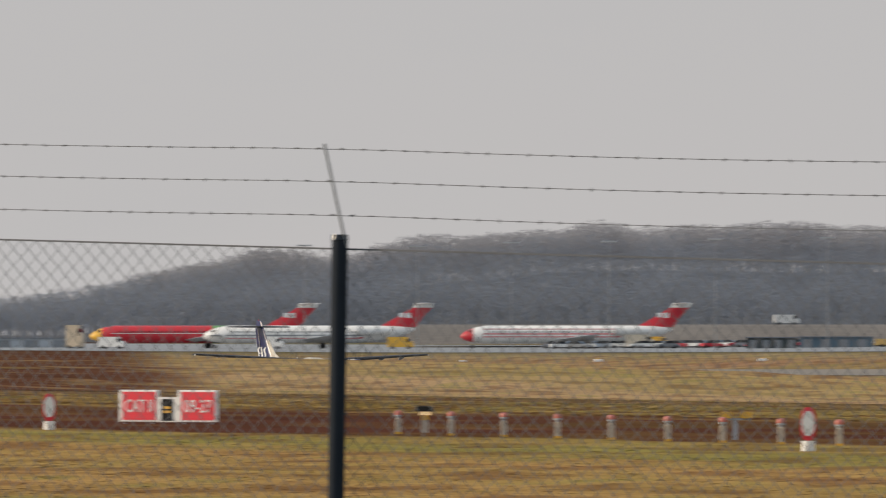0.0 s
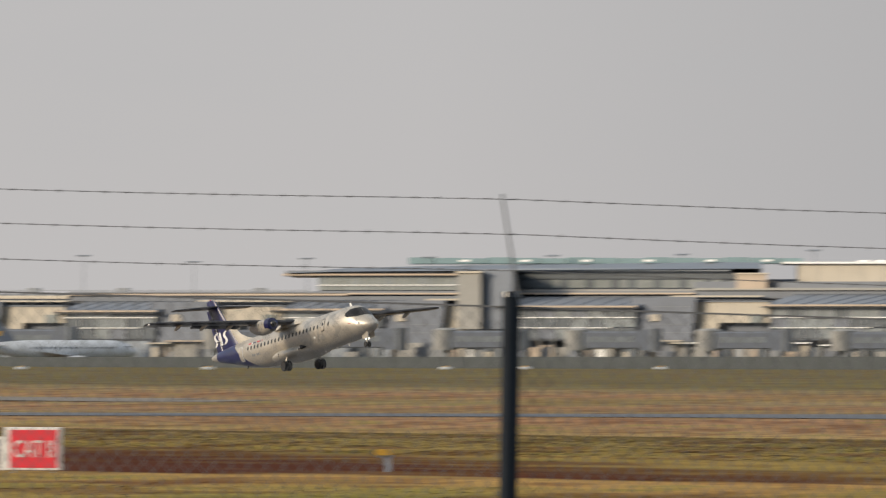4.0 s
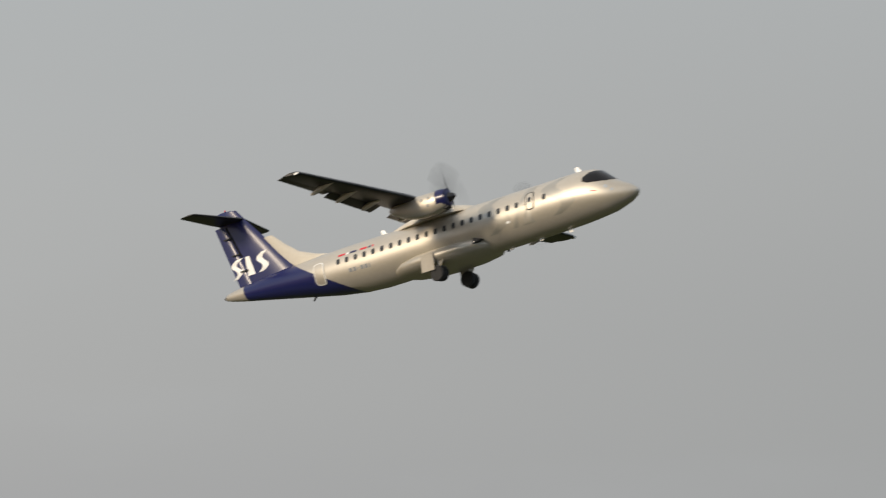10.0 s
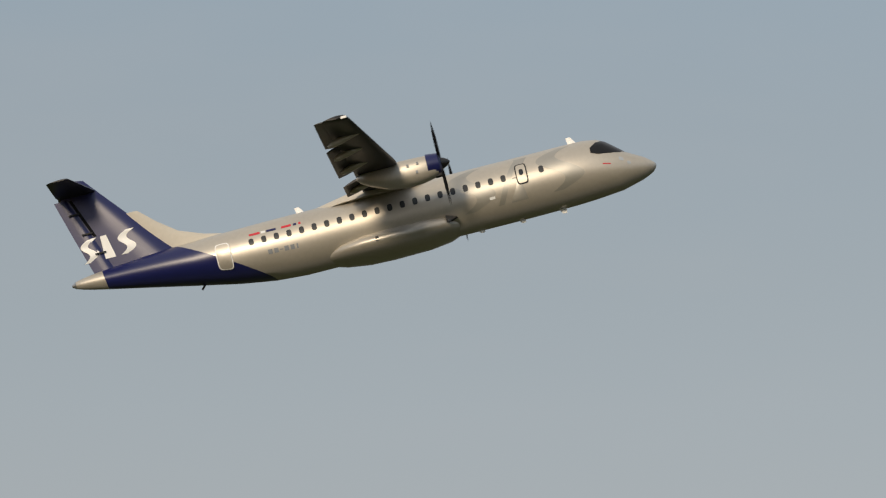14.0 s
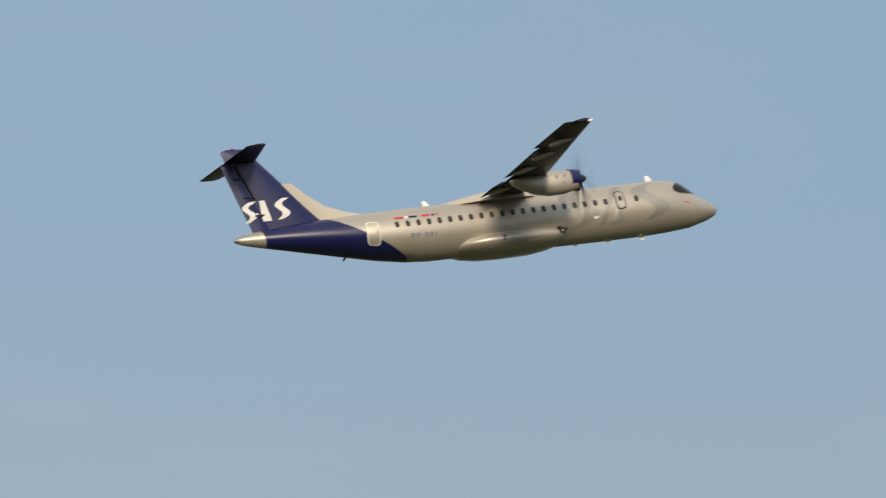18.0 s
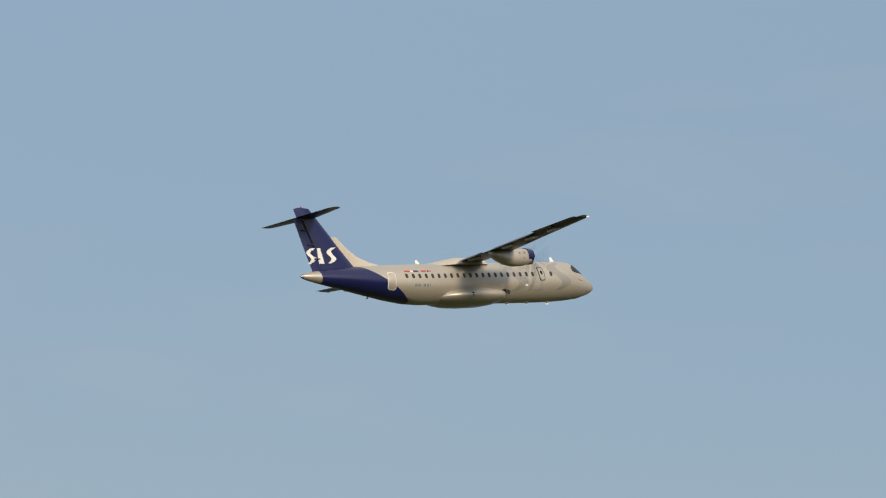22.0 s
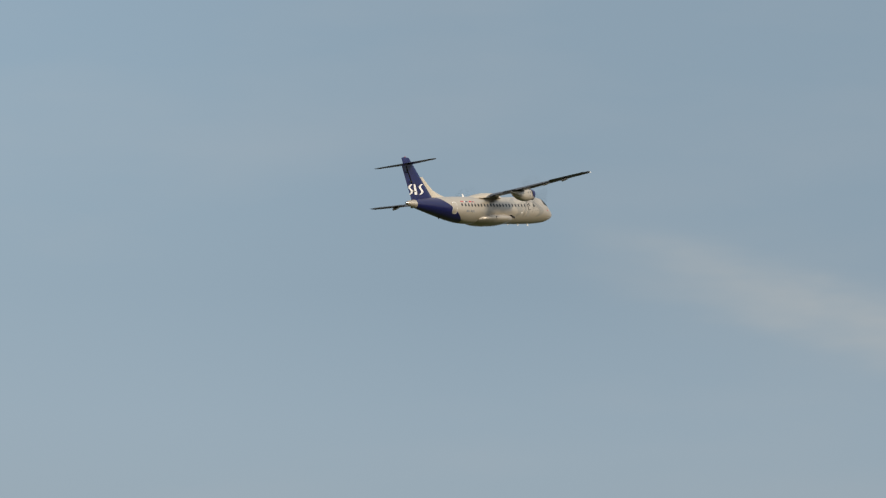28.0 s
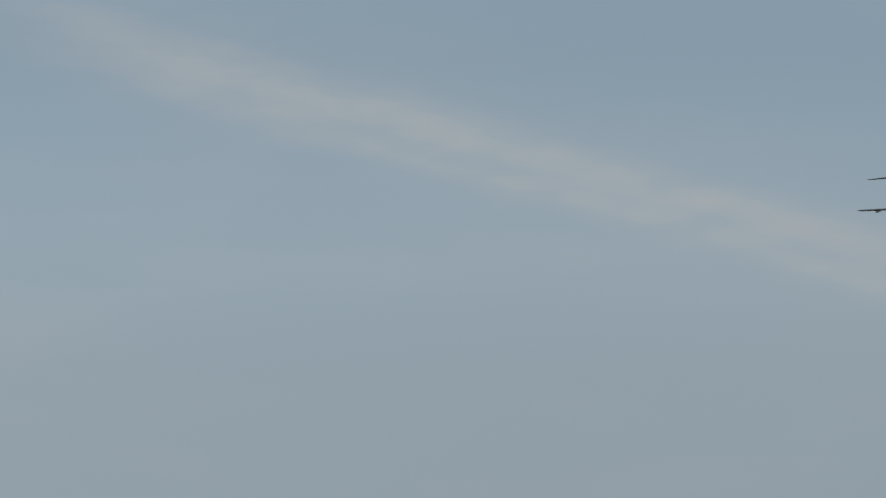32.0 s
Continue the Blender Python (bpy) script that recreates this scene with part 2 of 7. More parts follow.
# ---- mesh helpers ----
def finish(name, bm, mat, smooth=True):
    me = bpy.data.meshes.new(name)
    bmesh.ops.recalc_face_normals(bm, faces=bm.faces)
    if smooth:
        for f in bm.faces:
            f.smooth = True
        for e in bm.edges:
            if len(e.link_faces) == 2 and e.calc_face_angle(0) > 0.7:
                e.smooth = False
    bm.to_mesh(me)
    bm.free()
    me.materials.append(mat)
    return me


def part(name, bm, mat, parent, label="", smooth=True):
    ob = new(name, finish(name, bm, mat, smooth))
    ob.parent = parent
    if label:
        tagged(ob, label)
    return ob


def thing(name, label, category, m=None, group="", kind=""):
    ob = new(name)
    ob.empty_display_size = 0.5
    if m is not None:
        ob.matrix_basis = m
    return tagged(ob, label, category, group, kind)


def box(bm, x0, x1, y0, y1, z0, z1, m=None):
    vs = [bm.verts.new((x, y, z)) for z in (z0, z1) for y in (y0, y1) for x in (x0, x1)]
    if m is not None:
        for v in vs:
            v.co = m @ v.co
    for a in ((0, 2, 3, 1), (4, 5, 7, 6), (0, 1, 5, 4), (2, 6, 7, 3), (0, 4, 6, 2), (1, 3, 7, 5)):
        bm.faces.new([vs[i] for i in a])
    return vs


def B(*boxes, m=None):
    bm = bmesh.new()
    for b in boxes:
        box(bm, *b, m=m)
    return bm


def loft(bm, rings, cap=True):
    """Joins rings of equal length (lists of points) into a skin."""
    R = [[bm.verts.new(p) for p in r] for r in rings]
    n = len(R[0])
    for a, b in zip(R, R[1:]):
        for i in range(n):
            j = (i + 1) % n
            bm.faces.new((a[i], a[j], b[j], b[i]))
    if cap:
        bm.faces.new(R[0][::-1])
        bm.faces.new(R[-1])
    return R


def tube(bm, a, b, r0, r1=None, n=8):
    a, b = Vector(a), Vector(b)
    r1 = r0 if r1 is None else r1
    d = (b - a).normalized()
    u = d.orthogonal().normalized()
    v = d.cross(u)
    loft(bm, [[p + r * (math.cos(t) * u + math.sin(t) * v) for t in [2 * math.pi * i / n for i in range(n)]] for p, r in ((a, r0), (b, r1))])


def spin(bm, profile, axis="x", n=20, at=(0, 0, 0)):
    """Turned body: profile of (along, radius)."""
    at = Vector(at)
    rings = []
    for s, r in profile:
        ring = []
        for i in range(n):
            t = 2 * math.pi * i / n
            c, d = r * math.cos(t), r * math.sin(t)
            ring.append(at + Vector({"x": (s, c, d), "y": (c, s, d), "z": (c, d, s)}[axis]))
        rings.append(ring)
    loft(bm, rings)


def lerp_table(tab, s):
    """Smooth reading of rows (s, a, b, ...)."""
    if s <= tab[0][0]:
        return tab[0][1:]
    for p, q in zip(tab, tab[1:]):
        if s <= q[0]:
            f = (s - p[0]) / (q[0] - p[0])
            return tuple(a + (b - a) * f for a, b in zip(p[1:], q[1:]))
    return tab[-1][1:]


# ---- ground ----
# runway frame: Q across (from the camera towards the runway), S along the take-off run
DIR = Vector((0.507, -0.862))
NRM = Vector((0.862, 0.507))


def qs(x, y):
    return NRM.x * x + NRM.y * y, DIR.x * x + DIR.y * y


def xy(q, s):
    return NRM.x * q + DIR.x * s, NRM.y * q + DIR.y * s


RIDGE = [(-900, 0.5), (-760, 0.45), (-668, 0.36), (-602, 0.05), (-557, -0.8), (-530, -1.8), (-500, -2.4), (-450, -2.7), (-300, -2.7), (-200, -2.5), (0, -2.3), (400, -2.0)]
RUNWAY = [(-900, -4.5), (-557, -2.76), (-454, -2.2), (-400, -2.1), (900, -2.0)]


def smooth01(a, b, v):
    f = min(1.0, max(0.0, (v - a) / (b - a)))
    return f * f * (3 - 2 * f)


def ground_z(x, y):
    q, s = qs(x, y)
    zr = lerp_table(RUNWAY, s)[0]
    ridge = lerp_table(RIDGE, s)[0]
    if q < 310:
        z = ridge * smooth01(130, 310, q)
    elif q < 338:
        z = ridge + (zr - ridge) * smooth01(310, 338, q)
    elif q < 384:
        z = zr
    else:
        far = 0.2 - 1.95 * smooth01(0.5, 2.2, math.degrees(math.atan2(x, y)))
        z = zr + (far - zr) * smooth01(384, 520, q)
    d = math.hypot(x, y)
    z -= 1.0 * smooth01(60, -120, x) * smooth01(880, 1150, d)
    return z + 0.9 * (1 - smooth01(55, 120, d)) * 1.0


def ground_material(name="airfield_ground", blades=False):
    """Turf and soil in bands along the runway; blades of grass also let light through."""
    m = bpy.data.materials.new(name)
    m.use_nodes = True
    nt = m.node_tree
    N, L = nt.nodes.new, nt.links.new
    b = nt.nodes["Principled BSDF"]
    b.inputs["Roughness"].default_value = 0.95
    b.inputs["Specular IOR Level"].default_value = 0.0
    geo = N("ShaderNodeNewGeometry")
    rot = N("ShaderNodeVectorRotate")
    rot.rotation_type = "Z_AXIS"
    rot.inputs["Angle"].default_value = -math.atan2(NRM.y, NRM.x)
    L(geo.outputs["Position"], rot.inputs[0])
    sep = N("ShaderNodeSeparateXYZ")
    L(rot.outputs[0], sep.inputs[0])

    def noise_of(scale, sx, sy, detail=5):
        mp = N("ShaderNodeMapping")
        mp.inputs["Scale"].default_value = (sx, sy, 1)
        L(rot.outputs[0], mp.inputs[0])
        n = N("ShaderNodeTexNoise")
        n.inputs["Scale"].default_value, n.inputs["Detail"].default_value = scale, detail
        L(mp.outputs[0], n.inputs[0])
        return n.outputs[0]

    big = noise_of(0.02, 1.0, 0.45)
    mid = noise_of(0.22, 1.0, 0.35, 6)
    fine = noise_of(2.2, 1.0, 0.6, 6)
    # long streaks lying across the view
    mp = N("ShaderNodeMapping")
    mp.inputs["Scale"].default_value = (0.05, 0.08, 1)
    L(geo.outputs["Position"], mp.inputs[0])
    sn = N("ShaderNodeTexNoise")
    sn.inputs["Scale"].default_value, sn.inputs["Detail"].default_value = 1.0, 6
    L(mp.outputs[0], sn.inputs[0])
    streak = sn.outputs[0]
    # patches a few metres wide, of redder and greener turf
    pm = N("ShaderNodeMapping")
    pm.inputs["Scale"].default_value = (0.33, 0.12, 1)
    L(geo.outputs["Position"], pm.inputs[0])
    pn = N("ShaderNodeTexNoise")
    pn.inputs["Scale"].default_value, pn.inputs["Detail"].default_value = 1.0, 4
    L(pm.outputs[0], pn.inputs[0])
    patch = pn.outputs[0]
    # distance across with a wavy edge
    wav = N("ShaderNodeMath")
    wav.operation = "MULTIPLY_ADD"
    wav.inputs[1].default_value = 22.0
    L(mid, wav.inputs[0]), L(sep.outputs[0], wav.inputs[2])
    nrm = N("ShaderNodeMapRange")
    nrm.inputs[1].default_value, nrm.inputs[2].default_value = 11.0, 611.0
    L(wav.outputs[0], nrm.inputs[0])
    ramp = N("ShaderNodeValToRGB")
    el = ramp.color_ramp.elements
    green, olive, tan, soil, brown = (0.235, 0.20, 0.060, 1), (0.335, 0.235, 0.105, 1), (0.385, 0.255, 0.14, 1), (0.082, 0.034, 0.023, 1), (0.30, 0.175, 0.10, 1)
    far, bank = (0.27, 0.205, 0.115, 1), (0.15, 0.13, 0.075, 1)
    dry, moss = (0.40, 0.235, 0.09, 1), (0.325, 0.21, 0.075, 1)
    stops = [(0, dry), (50, moss), (62, dry), (70, moss), (80, dry), (88, green), (96, moss), (103, dry), (112, moss), (130, moss), (148, olive), (158, tan), (175, olive), (195, tan), (230, olive), (270, tan), (300, olive), (330, brown), (355, tan), (390, far), (425, brown), (445, far), (475, brown), (500, far), (540, bank), (600, bank)]
    el[0].position, el[0].color = 0, tan
    el[1].position, el[1].color = 1, bank
    for q, c in stops[1:-1]:
        e = el.new(q / 600)
        e.color = c
    L(nrm.outputs[0], ramp.inputs[0])
    # bare soil beside the lamps: a strip that narrows along the run
    def calc(op, a, b):
        n = N("ShaderNodeMath")
        n.operation = op
        for i, v_ in enumerate((a, b)):
            if isinstance(v_, (int, float)):
                n.inputs[i].default_value = v_
            else:
                L(v_, n.inputs[i])
        return n.outputs[0]

    def step_up(a, b, v_):
        n = N("ShaderNodeMapRange")
        n.interpolation_type = "SMOOTHSTEP"
        n.inputs[1].default_value, n.inputs[2].default_value = a, b
        L(v_, n.inputs[0])
        return n.outputs[0]

    wq = calc("SUBTRACT", wav.outputs[0], 11.0)
    edge = calc("MINIMUM", calc("ADD", calc("MULTIPLY", sep.outputs[1], 0.3), 70.0), 125.0)
    near = calc("MINIMUM", calc("MAXIMUM", calc("SUBTRACT", 125.5, calc("MULTIPLY", sep.outputs[1], 0.15)), 94.0), 107.0)
    sq = calc("ADD", sep.outputs[0], calc("MULTIPLY", calc("SUBTRACT", mid, 0.5), 8.0))
    bare = calc("MULTIPLY", step_up(-1.2, 1.2, calc("SUBTRACT", sq, near)), step_up(-5, 5, calc("SUBTRACT", edge, wq)))
    torn = step_up(0.42, 0.54, calc("MULTIPLY", calc("ADD", streak, mid), 0.5))
    bare = calc("MULTIPLY", bare, calc("ADD", calc("MULTIPLY", torn, 0.2), 0.8))
    px = N("ShaderNodeSeparateXYZ")
    L(geo.outputs["Position"], px.inputs[0])
    # ploughed soil on the rise at the far end
    rise = calc("SUBTRACT", calc("MULTIPLY", px.outputs[0], -1.0), calc("MULTIPLY", px.outputs[1], 0.115))
    rise = calc("ADD", calc("ADD", rise, 4.0), calc("MULTIPLY", calc("SUBTRACT", streak, 0.5), 24.0))
    plough = calc("MULTIPLY", step_up(-5, 5, rise), step_up(395, 425, px.outputs[1]))
    plough = calc("MULTIPLY", plough, calc("ADD", calc("MULTIPLY", step_up(0.36, 0.5, mid), 0.35), 0.6))
    bare = calc("MAXIMUM", bare, plough)
    # thin bare streaks through the turf
    thin = calc("MULTIPLY", step_up(0.57, 0.66, streak), step_up(-330, -200, calc("MULTIPLY", wq, -1.0)))
    bare = calc("MAXIMUM", bare, calc("MULTIPLY", thin, 0.5))
    sm = N("ShaderNodeMix")
    sm.data_type = "RGBA"
    gm = N("ShaderNodeMix")
    gm.data_type = "RGBA"
    gm.inputs[7].default_value = green
    L(calc("MULTIPLY", step_up(-330, -210, calc("MULTIPLY", sep.outputs[1], -1.0)), calc("ADD", calc("MULTIPLY", step_up(112, 132, wq), 0.3), 0.1)), gm.inputs[0])
    L(ramp.outputs[0], gm.inputs[6])
    tm = N("ShaderNodeMix")
    tm.data_type = "RGBA"
    tm.inputs[7].default_value = (0.15, 0.068, 0.036, 1)
    L(calc("MULTIPLY", step_up(0.48, 0.64, patch), 0.6), tm.inputs[0]), L(gm.outputs[2], tm.inputs[6])
    tg = N("ShaderNodeMix")
    tg.data_type = "RGBA"
    tg.inputs[7].default_value = green
    L(calc("MULTIPLY", step_up(-0.46, -0.32, calc("MULTIPLY", patch, -1.0)), 0.6), tg.inputs[0]), L(tm.outputs[2], tg.inputs[6])
    L(bare, sm.inputs[0]), L(tg.outputs[2], sm.inputs[6])
    sm.inputs[7].default_value = soil
    # mottling
    mot = N("ShaderNodeMix")
    mot.data_type = "FLOAT"
    mot.inputs[0].default_value = 0.5
    L(streak, mot.inputs[2]), L(fine, mot.inputs[3])
    mr = N("ShaderNodeMapRange")
    mr.inputs[1].default_value, mr.inputs[2].default_value = 0.36, 0.64
    mr.inputs[3].default_value, mr.inputs[4].default_value = 0.74, 1.42
    L(mot.outputs[0], mr.inputs[0])
    isl = N("ShaderNodeMapRange")
    isl.inputs[3].default_value, isl.inputs[4].default_value = 0.8, 1.2
    L(geo.outputs["Random Per Island"], isl.inputs[0])
    v = N("ShaderNodeVectorMath")
    v.operation = "SCALE"
    L(sm.outputs[2], v.inputs[0]), L(calc("MULTIPLY", mr.outputs[0], isl.outputs[0]), v.inputs[3])
    g = N("ShaderNodeMix")
    g.data_type = "RGBA"
    bm_ = N("ShaderNodeMapRange")
    bm_.inputs[1].default_value, bm_.inputs[2].default_value, bm_.inputs[4].default_value = 0.5, 0.7, 0.35
    L(big, bm_.inputs[0]), L(calc("MULTIPLY", bm_.outputs[0], calc("SUBTRACT", 1.0, bare)), g.inputs[0])
    L(v.outputs[0], g.inputs[6])
    g.inputs[7].default_value = green
    # unseen ground beside the run's second half and before the fence, darkened against bounce-light
    side = calc("SUBTRACT", calc("MULTIPLY", px.outputs[1], 0.2), px.outputs[0])
    cr = N("ShaderNodeMapRange")
    cr.inputs[1].default_value, cr.inputs[2].default_value = -30.0, -12.0
    L(side, cr.inputs[0])
    fl = N("ShaderNodeMix")
    fl.data_type = "RGBA"
    L(calc("MULTIPLY", cr.outputs[0], step_up(95, 120, px.outputs[1])), fl.inputs[0])
    fl.inputs[6].default_value = (0.055, 0.06, 0.025, 1)
    L(g.outputs[2], fl.inputs[7])
    L(fl.outputs[2], b.inputs["Base Color"])
    bp = N("ShaderNodeBump")
    bp.inputs["Strength"].default_value, bp.inputs["Distance"].default_value = 0.25, 0.1
    up = N("ShaderNodeVectorMath")
    up.operation, up.inputs[1].default_value, up.inputs[2].default_value = "MULTIPLY_ADD", (0.25, 0.25, 0.25), (0, 0, 0.75)
    L(geo.outputs["Normal"], up.inputs[0]), L(up.outputs[0], bp.inputs["Normal"])
    L(fine, bp.inputs["Height"]), L(bp.outputs[0], b.inputs["Normal"])
    if blades:
        thru, half = N("ShaderNodeBsdfTranslucent"), N("ShaderNodeMixShader")
        L(fl.outputs[2], thru.inputs[0]), L(bp.outputs[0], thru.inputs[1])
        half.inputs[0].default_value = 0.5
        L(b.outputs[0], half.inputs[1]), L(thru.outputs[0], half.inputs[2])
        L(half.outputs[0], nt.nodes["Material Output"].inputs[0])
    return m


def build_ground():
    """One sheet in polar rings about the camera, out to the horizon."""
    rad = [0.0, 6, 15, 30, 45, 55, 65, 75, 85, 95, 105, 115] + [120 + 8 * i for i in range(60)] + [600 + 14 * i for i in range(50)] + [1320, 1400, 1500, 1700, 2000, 2500, 3200, 4600]
    front = [radians(-12 + 0.5 * i) for i in range(80)]
    back = [radians(28 + 6.0 * i) for i in range(1, 53)]
    angs = front + [a for a in back if a < radians(348)]
    bm = bmesh.new()
    rows = []
    for r in rad[1:]:
        rows.append([bm.verts.new((r * math.sin(a), r * math.cos(a), ground_z(r * math.sin(a), r * math.cos(a)))) for a in angs])
    c = bm.verts.new((0, 0, ground_z(0, 0)))
    n = len(angs)
    for i in range(n):
        bm.faces.new((c, rows[0][i], rows[0][(i + 1) % n]))
    for p, q in zip(rows, rows[1:]):
        for i in range(n):
            j = (i + 1) % n
            bm.faces.new((p[i], q[i], q[j], p[j]))
    ob = new("ground", finish("ground", bm, ground_material()))
    tagged(ob, "winter airfield grass, tan and olive, with a dark strip of bare soil", "ground", kind="structure")


build_ground()


def strip(name, q0, q1, s0, s1, mat, label, cat, lift=0.05, step=20, az_most=180):
    """Pavement that follows the ground between two lines along the runway."""
    bm = bmesh.new()
    prev = None
    k = max(2, int(abs(s1 - s0) / step))
    for i in range(k + 1):
        s = s0 + (s1 - s0) * i / k
        row = []
        for j in range(9):
            x, y = xy(q0 + (q1 - q0) * j / 8, s)
            row.append(bm.verts.new((x, y, ground_z(x, y) + lift)))
        if prev:
            for j in range(8):
                if max(math.degrees(math.atan2(v.co.x, v.co.y)) for v in (prev[j + 1], row[j + 1])) < az_most:
                    bm.faces.new((prev[j], prev[j + 1], row[j + 1], row[j]))
        prev = row
    bmesh.ops.delete(bm, geom=[v for v in bm.verts if not v.link_faces], context="VERTS")
    ob = new(name, finish(name, bm, mat))
    return tagged(ob, label, cat, kind="structure")


strip("runway", 345, 377, -1500, 900, M["asphalt"], "dark asphalt runway between grass verges", "runway")
strip("taxiway", 443, 457, -1400, 700, M["track"], "grey asphalt taxiway beyond the runway", "taxiway", az_most=4.0)


def polar(az, d, z=None):
    x, y = d * math.sin(radians(az)), d * math.cos(radians(az))
    return Vector((x, y, ground_z(x, y) if z is None else z))


def u_az(u):
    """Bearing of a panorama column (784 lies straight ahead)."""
    return math.degrees((u - 784) / 14067)


def grass_tufts():
    """Tufts over the near field: each a leaning blade clump, taller in the rough grass past the lamps."""
    rs = np.random.RandomState(7)
    n = 300000
    az = np.radians(rs.uniform(-8.5, 15.5, n))
    d = np.sqrt(rs.uniform(126 ** 2, 440 ** 2, n))
    x, y = d * np.sin(az), d * np.cos(az)
    q = NRM.x * x + NRM.y * y
    clump = 0.7 * np.sin(x * 0.9 + 2 * np.sin(y * 0.35)) * np.sin(y * 0.5 + 1.7 * np.sin(x * 0.4)) + 0.4 * np.sin(x * 0.23 + 1.3 * np.sin(y * 0.11)) + rs.uniform(-1.1, 1.1, n)
    keep = clump > -0.8
    bare = (q > 97) & (q < 124)
    keep &= ~bare | (rs.uniform(0, 1, n) < 0.03)
    keep &= q < 335
    x, y, q = x[keep], y[keep], q[keep]
    n = len(x)
    z = np.array([ground_z(a, b) for a, b in zip(x.tolist(), y.tolist())])
    a = rs.uniform(0, np.pi, n)
    rough = np.clip((q - 98) / 30, 0, 1)
    w = rs.uniform(0.1, 0.45, n) * (1 + 0.4 * rough)
    h = rs.uniform(0.002, 0.011, n) * (1 + 0.5 * rough) * (1 + 1.2 * rs.uniform(0, 1, n) ** 5)
    lx, ly = rs.normal(0, 0.08, n), rs.normal(0, 0.08, n)
    V = np.empty((n, 3, 3))
    V[:, 0] = np.stack([x - w * np.cos(a), y - w * np.sin(a), z - 0.02], 1)
    V[:, 1] = np.stack([x + w * np.cos(a), y + w * np.sin(a), z - 0.02], 1)
    V[:, 2] = np.stack([x + lx, y + ly, z + h], 1)
    me = bpy.data.meshes.new("grass")
    me.vertices.add(3 * n), me.loops.add(3 * n), me.polygons.add(n)
    me.vertices.foreach_set("co", V.reshape(-1))
    me.loops.foreach_set("vertex_index", np.arange(3 * n))
    me.polygons.foreach_set("loop_start", np.arange(0, 3 * n, 3))
    me.update()
    me.materials.append(ground_material("airfield_grass", True))
    tagged(new("grass", me), "short dry winter grass in tufts on the airfield", "grass", kind="stuff")


grass_tufts()


# ---- turboprop airliner ----
# stations: s aft of the nose, centre height, half width, half height above and below the centre
FUSE = [(0.0, -0.45, 0.03, 0.03, 0.03), (0.06, -0.45, 0.17, 0.14, 0.15), (0.2, -0.45, 0.33, 0.26, 0.28), (0.45, -0.43, 0.52, 0.45, 0.42), (0.7, -0.41, 0.66, 0.57, 0.54),
        (1.27, -0.34, 0.92, 0.82, 0.75), (1.7, -0.26, 1.06, 1.12, 0.94), (2.1, -0.19, 1.16, 1.38, 1.04), (2.4, -0.14, 1.22, 1.48, 1.12), (3.0, -0.07, 1.33, 1.5, 1.24), (3.8, -0.02, 1.40, 1.46, 1.33), (5.0, 0.0, 1.43, 1.43, 1.38), (6.5, 0.0, 1.43, 1.43, 1.40),
        (16.5, 0.0, 1.43, 1.43, 1.40), (18.0, 0.04, 1.40, 1.38, 1.33), (19.5, 0.12, 1.31, 1.28, 1.16), (21.0, 0.24, 1.15, 1.12, 0.96), (22.5, 0.38, 0.95, 0.93, 0.78), (24.0, 0.52, 0.70, 0.7, 0.6),
        (25.2, 0.62, 0.48, 0.5, 0.45), (26.2, 0.69, 0.30, 0.32, 0.3), (26.7, 0.72, 0.19, 0.2, 0.19), (26.92, 0.73, 0.06, 0.06, 0.06)]
OX, OZ = 12.5, 0.3


def skin(s, th, lift=0.0):
    """Point of the fuselage skin: th from the right side (0) over the top (90)."""
    zc, w, up, dn = lerp_table(FUSE, s)
    c, n = math.cos(radians(th)), math.sin(radians(th))
    return Vector((OX - s, -(w + lift) * c, zc + ((up if n >= 0 else dn) + lift) * n - OZ))


def skin_ring(s, k, n=48):
    """Ring whose cut leans: s grows with height by k."""
    out = []
    for i in range(n):
        th = 360 * i / n
        t = s
        for _ in range(6):
            t = s + k * (skin(t, th).z + OZ)
        out.append(skin(t, th))
    return out


def skin_patch(outline, lift=0.006, rings=4):
    """Plate on the skin from an outline in (s, th), with real edges."""
    bm = bmesh.new()
    cs = sum(o[0] for o in outline) / len(outline)
    ct = sum(o[1] for o in outline) / len(outline)
    R = [[bm.verts.new(skin(s, t, -0.02)) for s, t in outline]]
    for k in range(rings):
        f = 1 - k / rings
        R.append([bm.verts.new(skin(cs + (s - cs) * f, ct + (t - ct) * f, lift)) for s, t in outline])
    c = bm.verts.new(skin(cs, ct, lift))
    n = len(outline)
    for p, q in zip(R, R[1:]):
        for i in range(n):
            j = (i + 1) % n
            bm.faces.new((p[i], p[j], q[j], q[i]))
    for i in range(n):
        bm.faces.new((R[-1][i], R[-1][(i + 1) % n], c))
    return bm


def skin_ribbon(path, half, lift=0.004):
    """Painted band on the skin along (s, th) with half widths in metres along the fuselage."""
    bm = bmesh.new()
    rows = []
    for (s, t), w in zip(path, half):
        rows.append([bm.verts.new(skin(s + w * f, t, lift if abs(f) < 1 else -0.01)) for f in (-1, -0.98, -0.5, 0, 0.5, 0.98, 1)])
    for a, b in zip(rows, rows[1:]):
        for i in range(6):
            bm.faces.new((a[i], a[i + 1], b[i + 1], b[i]))
    return bm


def round_outline(s, t, ws, wt, n=12, p=3.0):
    out = []
    for i in range(n):
        a = 2 * math.pi * i / n
        c, d = math.cos(a), math.sin(a)
        out.append((s + ws * math.copysign(abs(c) ** (2 / p), c), t + wt * math.copysign(abs(d) ** (2 / p), d)))
    return out


